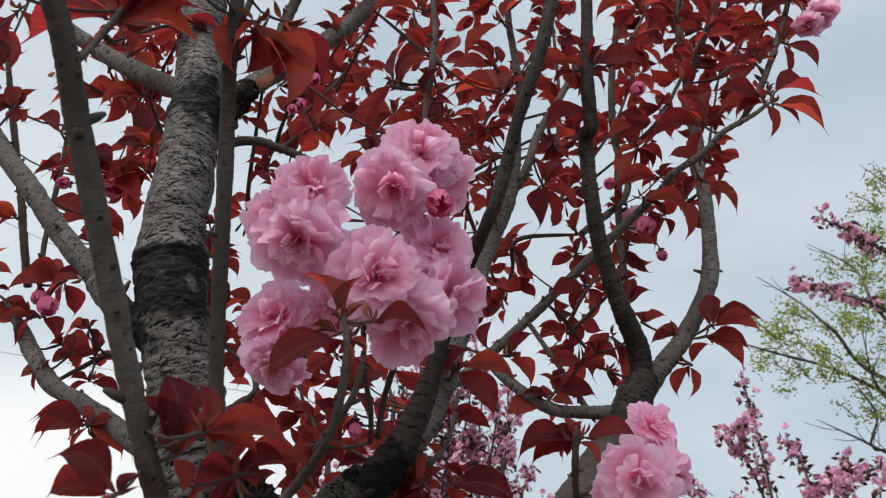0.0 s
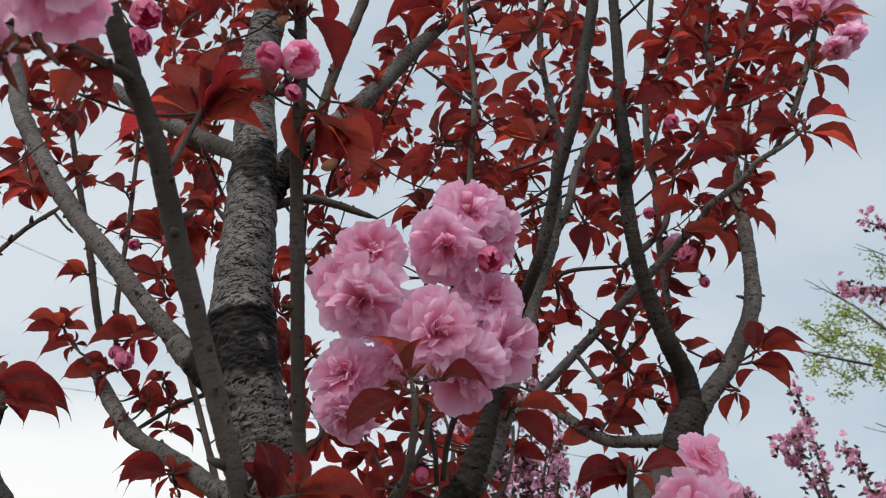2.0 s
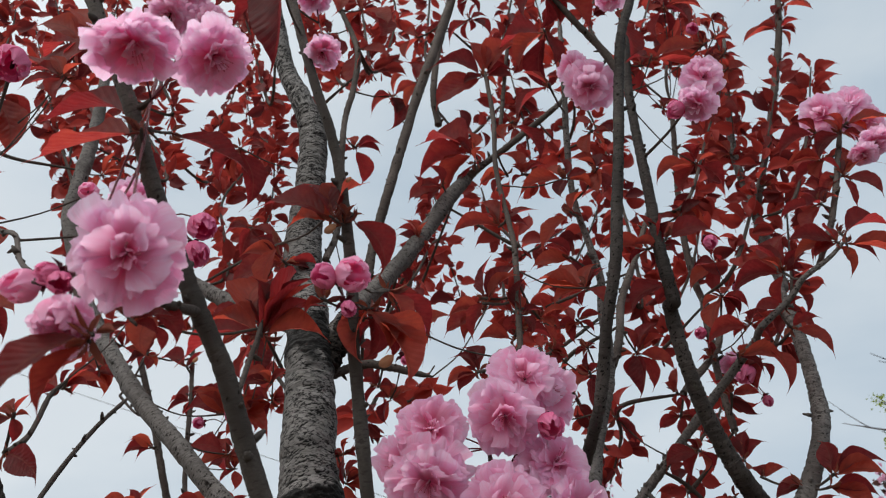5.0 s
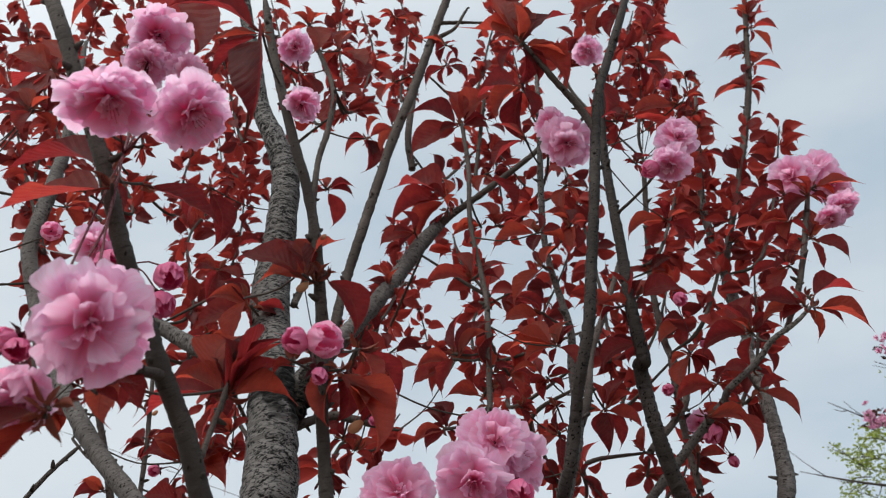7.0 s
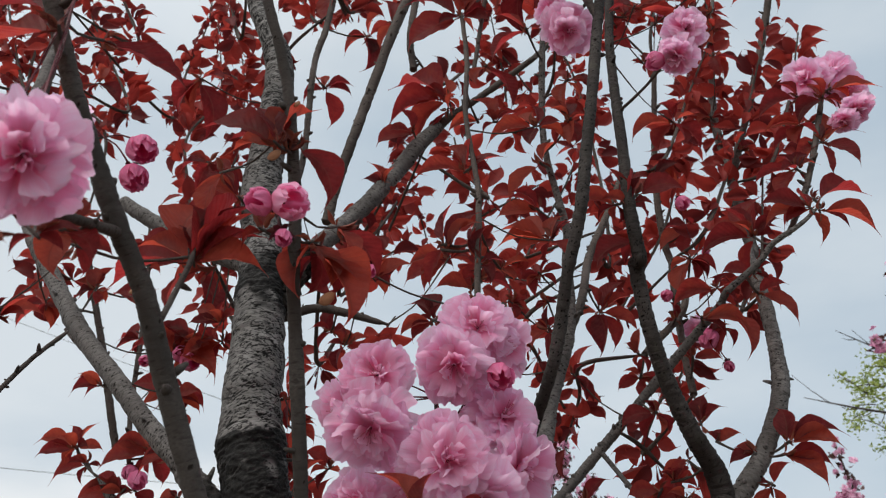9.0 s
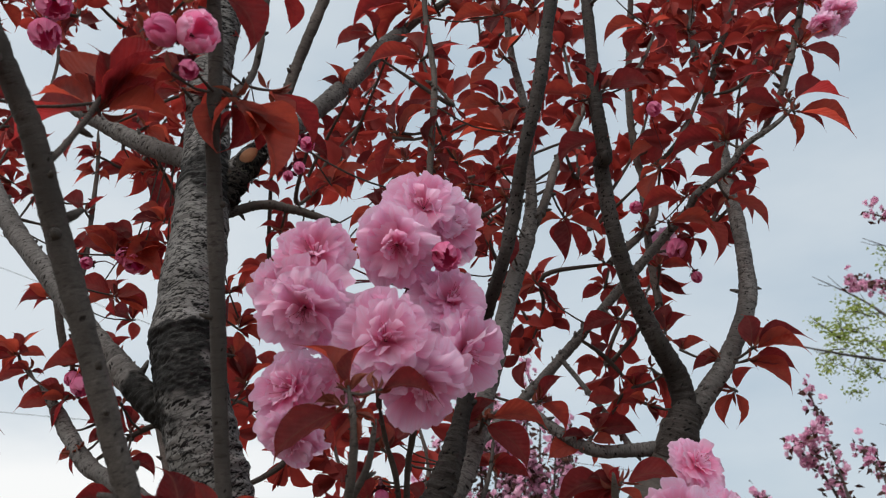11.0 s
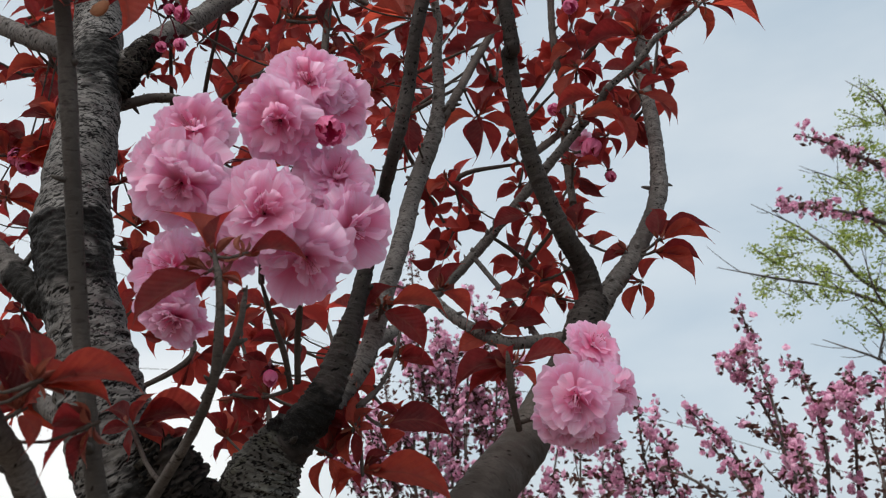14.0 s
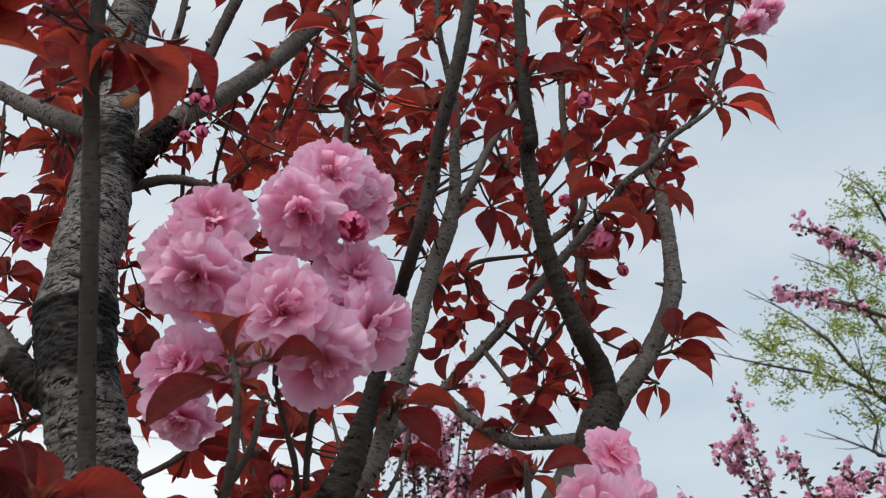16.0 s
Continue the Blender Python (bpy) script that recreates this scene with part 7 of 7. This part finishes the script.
FAR_RIGHT.append([(1.357, 3.096, 2.753), (1.640, 3.371, 2.824), (1.766, 3.255, 2.730), (2.031, 3.352, 2.632), (2.242, 3.421, 2.361)])
FAR_RIGHT.append([(1.322, 3.391, 1.889), (1.195, 2.950, 1.732), (1.278, 3.070, 1.523)])
FAR_RIGHT.append([(1.584, 3.255, 1.902), (1.473, 2.992, 1.661), (1.466, 3.010, 1.512)])
FAR_RIGHT.append([(0.985, 3.279, 1.832), (0.993, 2.967, 1.669), (1.061, 2.953, 1.535)])
FAR_LEFT = []
FAR_LEFT.append([(0.735, 3.350, 2.021), (0.772, 3.547, 1.845), (0.828, 3.771, 1.571)])
FAR_LEFT.append([(0.650, 3.496, 1.894), (0.732, 3.806, 1.745), (0.675, 3.350, 1.556)])
FAR_LEFT.append([(-0.335, 3.679, 2.299), (-0.270, 3.350, 1.979), (-0.270, 3.847, 1.633)])
FAR_LEFT.append([(-0.241, 3.847, 2.463), (-0.184, 3.471, 2.082), (-0.165, 3.449, 1.625)])
FAR_LEFT.append([(-0.182, 3.626, 2.819), (-0.147, 3.352, 2.347), (-0.139, 3.841, 1.974), (-0.123, 3.728, 1.624)])
FAR_LEFT.append([(-0.081, 3.728, 2.508), (-0.078, 3.572, 2.138), (-0.070, 3.353, 1.619)])
FAR_LEFT.append([(-0.010, 3.654, 2.301), (-0.006, 3.850, 2.018), (-0.014, 3.807, 1.618)])
FAR_LEFT.append([(0.075, 3.393, 2.366), (0.044, 3.520, 2.075), (0.029, 3.393, 1.614)])
FAR_LEFT.append([(0.153, 3.821, 2.615), (0.121, 3.784, 2.211), (0.086, 3.821, 1.613)])
FAR_LEFT.append([(0.189, 3.368, 2.281), (0.157, 3.471, 1.967), (0.131, 3.471, 1.608)])
FAR_LEFT.append([(0.275, 3.832, 2.236), (0.205, 3.601, 1.930), (0.181, 3.601, 1.606)])
FAR_LEFT.append([(0.340, 3.654, 2.026), (0.267, 3.353, 1.792), (0.241, 3.428, 1.580)])
FAR_LEFT.append([(-0.376, 3.379, 2.081), (-0.392, 3.850, 1.887), (-0.276, 3.410, 1.609)])
FAR_LEFT.append([(0.404, 3.410, 1.877), (0.365, 3.393, 1.724), (0.350, 3.679, 1.574)])
FAR_LEFT.append([(0.488, 3.367, 1.846), (0.474, 3.367, 1.716), (0.459, 3.367, 1.568)])
FAR_LEFT.append([(0.609, 3.572, 1.856), (0.593, 3.572, 1.718), (0.566, 3.353, 1.562)])
FAR_LEFT.append([(-0.138, 3.449, 2.269), (-0.145, 3.752, 2.016), (-0.142, 3.832, 1.625)])
FAR_LEFT.append([(-0.534, 3.471, 1.915), (-0.480, 3.728, 1.787), (-0.398, 3.850, 1.616)])
FAR_LEFT.append([(0.831, 3.359, 1.870), (0.886, 3.601, 1.726), (0.937, 3.728, 1.541)])
FAR_LEFT.append([(0.095, 3.547, 2.124), (0.131, 3.771, 1.901), (0.109, 3.771, 1.587)])
FAR_LEFT.append([(-0.033, 3.353, 2.340), (-0.018, 3.654, 2.147), (-0.036, 3.791, 1.667)])
FAR_LEFT.append([(0.239, 3.601, 2.378), (0.256, 3.841, 2.159), (0.217, 3.841, 1.654)])
GREEN_LIMBS = []
GREEN_LIMBS.append([(2.045, 6.133, 3.409), (2.429, 6.135, 3.305), (3.260, 6.830, 3.360), (3.717, 6.774, 3.124), (4.447, 6.841, 2.837)])
GREEN_LIMBS.append([(3.777, 6.860, 5.389), (3.720, 6.339, 4.885), (4.097, 6.774, 4.751), (4.456, 6.897, 4.270)])
GREEN_LIMBS.append([(3.095, 6.670, 4.459), (3.533, 6.779, 4.283), (3.462, 6.339, 3.740), (4.004, 6.619, 3.451)])
GREEN_LIMBS.append([(2.558, 6.542, 4.077), (3.011, 6.784, 3.938), (3.180, 6.606, 3.653), (3.749, 6.774, 3.262)])
GREEN_LIMBS.append([(2.781, 6.218, 2.803), (3.028, 6.112, 2.655), (3.608, 6.774, 2.659), (3.975, 6.351, 2.489)])
GREEN_LIMBS.append([(3.255, 6.265, 3.579), (3.333, 6.339, 3.166), (3.703, 6.774, 3.065), (4.103, 6.897, 2.871)])
GREEN_LIMBS.append([(3.247, 6.529, 3.225), (3.456, 6.613, 2.944), (3.613, 6.774, 2.682)])
GREEN_TUFTS = [((3.419, 6.500, 3.855), 0.28, 0.19), ((3.036, 6.500, 3.626), 0.21, 0.16), ((3.563, 6.500, 3.441), 0.21, 0.21), ((2.925, 6.500, 3.189), 0.19, 0.13), ((3.793, 6.500, 4.772), 0.16, 0.14), ((3.821, 6.500, 4.142), 0.21, 0.26), ((3.177, 6.500, 3.392), 0.21, 0.14), ((2.816, 6.500, 3.590), 0.13, 0.10), ((3.601, 6.500, 3.002), 0.19, 0.14), ((3.533, 6.500, 4.268), 0.13, 0.12), ((3.888, 6.500, 3.620), 0.28, 0.47), ((3.643, 6.500, 3.789), 0.19, 0.19), ((4.290, 6.500, 4.270), 0.33, 0.47), ((4.093, 6.500, 4.667), 0.19, 0.23)]
CABLE_LOW = [(-20.856, 15.000, 6.804), (-10.730, 15.000, 5.289), (0.389, 15.000, 3.994), (3.326, 15.000, 3.272), (6.869, 15.000, 2.029), (13.909, 15.000, -0.277)]
CABLE_HIGH = [(-21.385, 15.000, 12.682), (-14.932, 15.000, 10.032), (-11.061, 15.000, 8.442), (-8.480, 15.000, 7.383), (-5.382, 15.000, 6.111), (-2.027, 15.000, 4.733)]

foliage = part("foliage", FOLIAGE.mesh("foliage"), FAR_LEAF, CHERRY, "many small bronze-red leaves")
tagged(foliage, kind="stuff")

# ---- the cherries behind ----
def rosette(rnd):
    """A small double bloom, about 1 across."""
    verts, faces = [], []
    for count, tilt, size in ((6, 80, 0.5), (5, 45, 0.42)):
        start = rnd.uniform(0, 6)
        for k in range(count):
            a = start + 2 * math.pi * k / count
            b = radians(tilt + rnd.uniform(-15, 15))
            out, over = Vector((math.cos(a), math.sin(a), 0)), Vector((-math.sin(a), math.cos(a), 0))
            way = out * math.sin(b) + Vector((0, 0, math.cos(b)))
            n = len(verts)
            verts += [Vector((0, 0, 0)), way * size * 0.7 + over * 0.2, way * size + Vector((0, 0, 0.06)), way * size * 0.7 - over * 0.2]
            faces.append((n, n + 1, n + 2, n + 3))
    return verts, faces


ROSETTES = [rosette(random.Random(k)) for k in range(6)]
LEAFLET = ([Vector((0, 0, 0)), Vector((0.24, 0.45, 0.08)), Vector((0, 1, -0.08)), Vector((-0.24, 0.45, 0.08)), Vector((0, 0.45, 0))], [(0, 1, 4), (1, 2, 4), (2, 3, 4), (3, 0, 4)])


def scatter(rnd, size, place):
    q = Euler((rnd.uniform(0, 6.3), rnd.uniform(0, 6.3), rnd.uniform(0, 6.3))).to_quaternion()
    return Matrix.LocRotScale(place, q, (size, size, size))


def far_cherry(shoots, foot, label, seed, bloom, side_twigs):
    """A cherry in full bloom some metres off: slender shoots set with blossom tufts and small leaves."""
    rnd = random.Random(seed)
    tree = thing("cherry_tree", label, "tree", foot)
    foot = Vector(foot)
    blooms, leaves = Heap(), Heap()
    crotch = foot + Vector((0, 0, 0.75))
    pts = glide([(*(foot + Vector((0, 0, -0.05))), 0.075), (*(foot + Vector((0.02, 0, 0.4))), 0.055), (*crotch, 0.05)], 0.08)
    part("trunk", mesh_of("trunk", *tube(pts, 12, 0.1, foot)), FAR_BARK, tree)
    def dress(pts, share):
        """Tufts of bloom with bare leafy stretches between them."""
        spell, tuft = 0, True
        for i, p in enumerate(pts[: max(2, int(len(pts) * share))]):
            here = Vector(p[:3]) - foot
            if spell <= 0:
                tuft, spell = (i == 0 or rnd.random() < bloom), rnd.choice((1, 2, 2, 3))
            spell -= 1
            if tuft:
                for _ in range(rnd.choice((4, 5, 6, 8))):
                    off = Vector((rnd.gauss(0, 1), rnd.gauss(0, 1), rnd.gauss(0, 1))) * 0.019
                    blooms.add(*rnd.choice(ROSETTES), None, scatter(rnd, rnd.uniform(0.020, 0.040), here + off))
            for _ in range(rnd.choice((3, 4, 5, 6))):
                off = Vector((rnd.gauss(0, 1), rnd.gauss(0, 1), rnd.gauss(0, 1))) * 0.018
                leaves.add(*LEAFLET, None, scatter(rnd, rnd.uniform(0.018, 0.042), here + off))

    for line in shoots:
        tip_first = [Vector(p) for p in line]
        low = tip_first[-1]
        knee = low.lerp(crotch, 0.5) + Vector((0, 0, -0.08))
        nodes = [(*p, 0.003 + 0.0022 * i) for i, p in enumerate(tip_first)] + [(*knee, 0.016), (*crotch, 0.024)]
        pts = glide(nodes, 0.03)
        part("limb", mesh_of("limb", *tube(pts, 6, 0.15, foot)), FAR_BARK, tree)
        dress(pts, 0.8)
        for _ in range(side_twigs):
            i = rnd.randrange(4, max(6, int(len(pts) * 0.7)))
            here, ahead = Vector(pts[i][:3]), (Vector(pts[i - 3][:3]) - Vector(pts[i][:3])).normalized()
            out = (ahead + Vector((rnd.gauss(0, 0.6), rnd.gauss(0, 0.6), rnd.uniform(-0.2, 0.3)))).normalized()
            reach = rnd.uniform(0.10, 0.26)
            end = here + out * reach + Vector((0, 0, 0.15 * reach))
            side = glide([(*end, 0.0018), (*(here.lerp(end, 0.55) - Vector((0, 0, 0.04 * reach))), 0.0026), (*here, 0.0034)], 0.03)
            part("twig", mesh_of("twig", *tube(side, 5, 0.1, foot)), FAR_BARK, tree)
            dress(side, 0.9)
    tagged(part("blossoms", blooms.mesh("blossoms"), FAR_BLOOM, tree, "tufts of small double pink blossoms"), kind="stuff")
    tagged(part("leaves", leaves.mesh("leaves"), FAR_DARK_LEAF, tree, "small bronze leaves"), kind="stuff")


far_cherry(FAR_RIGHT, (1.75, 3.3, 0.0), "slender cherry in full pink bloom behind the near tree", 21, 0.36, 1)
far_cherry(FAR_LEFT, (0.35, 3.7, 0.0), "bushy cherry thick with pink blossom and bronze leaves", 22, 0.30, 5)


# ---- the tree in spring leaf ----
def green_tree(foot):
    rnd = random.Random(5)
    tree = thing("broadleaf_tree", "tall grey-barked tree in thin fresh green spring leaf", "tree", foot)
    foot = Vector(foot)
    crown = foot + Vector((0, 0, 3.3))
    pts = glide([(*(foot + Vector((0, 0, -0.1))), 0.16), (*(foot + Vector((0.1, 0, 1.6))), 0.12), (*crown, 0.09), (*(crown + Vector((0.1, 0.1, 1.6))), 0.05)], 0.15)
    part("trunk", mesh_of("trunk", *tube(pts, 14, 0.1, foot)), FAR_BARK, tree)
    leaves = Heap()

    def spray(here, spread, count):
        for _ in range(count):
            off = Vector((rnd.gauss(0, 1), rnd.gauss(0, 1), rnd.gauss(0, 1))) * spread
            leaves.add(*LEAFLET, None, scatter(rnd, rnd.uniform(0.022, 0.045), here + off - foot))

    for line in GREEN_LIMBS:
        tip_first = [Vector(p) for p in line]
        nodes = [(*p, 0.0026 + 0.0060 * i) for i, p in enumerate(tip_first)] + [(*crown, 0.05)]
        pts = glide(nodes, 0.06)
        part("limb", mesh_of("limb", *tube(pts, 7, 0.25, foot)), FAR_BARK, tree)
        # bare side twigs towards the end of the limb
        for k in range(3, len(pts) // 2, 3):
            here, ahead = Vector(pts[k][:3]), (Vector(pts[k - 3][:3]) - Vector(pts[k][:3])).normalized()
            out = (ahead * 0.8 + Vector((rnd.gauss(0, 0.3), rnd.gauss(0, 0.3), rnd.choice((-0.3, 0.55, 0.7))))).normalized()
            end = here + out * rnd.uniform(0.12, 0.34)
            side = glide([(*end, 0.0018), (*(here.lerp(end, 0.5) + Vector((0, 0, -0.012))), 0.0030), (*here, 0.0040)], 0.06)
            part("twig", mesh_of("twig", *tube(side, 5, 0.1, foot)), FAR_BARK, tree)
    for middle, rx, rz in GREEN_TUFTS:
        for _ in range(9):
            here = Vector(middle) + Vector((rnd.gauss(0, 0.6) * rx, rnd.gauss(0, 0.3), rnd.gauss(0, 0.6) * rz))
            end = here + Vector((rnd.uniform(-0.25, 0.05), rnd.uniform(-0.1, 0.1), rnd.uniform(-0.05, 0.22)))
            bough = glide([(*here, 0.0055), (*(here.lerp(end, 0.5) + Vector((0, 0, 0.02))), 0.0045), (*end, 0.0025)], 0.07)
            part("twig", mesh_of("twig", *tube(bough, 5, 0, foot)), FAR_BARK, tree)
            leaves_at = [Vector(p[:3]) for p in bough]
            for spot in leaves_at:
                spray(spot, 0.032, 12)
    tagged(part("leaves", leaves.mesh("leaves"), SPRING_LEAF, tree, "sparse small fresh green leaves"), kind="stuff")


green_tree((5.6, 6.9, 0.0))


# ---- overhead cables ----
def cable(points, label):
    ob = new("overhead_cable", mesh_of("overhead_cable", *tube(glide([(*p, 0.006) for p in points], 0.8), 6)))
    ob.data.materials.append(CABLE)
    tagged(ob, label, "cable", group="overhead cables")


cable(CABLE_LOW, "thin grey overhead cable sagging behind the trees")
cable(CABLE_HIGH, "thin grey overhead cable running down behind the branches")
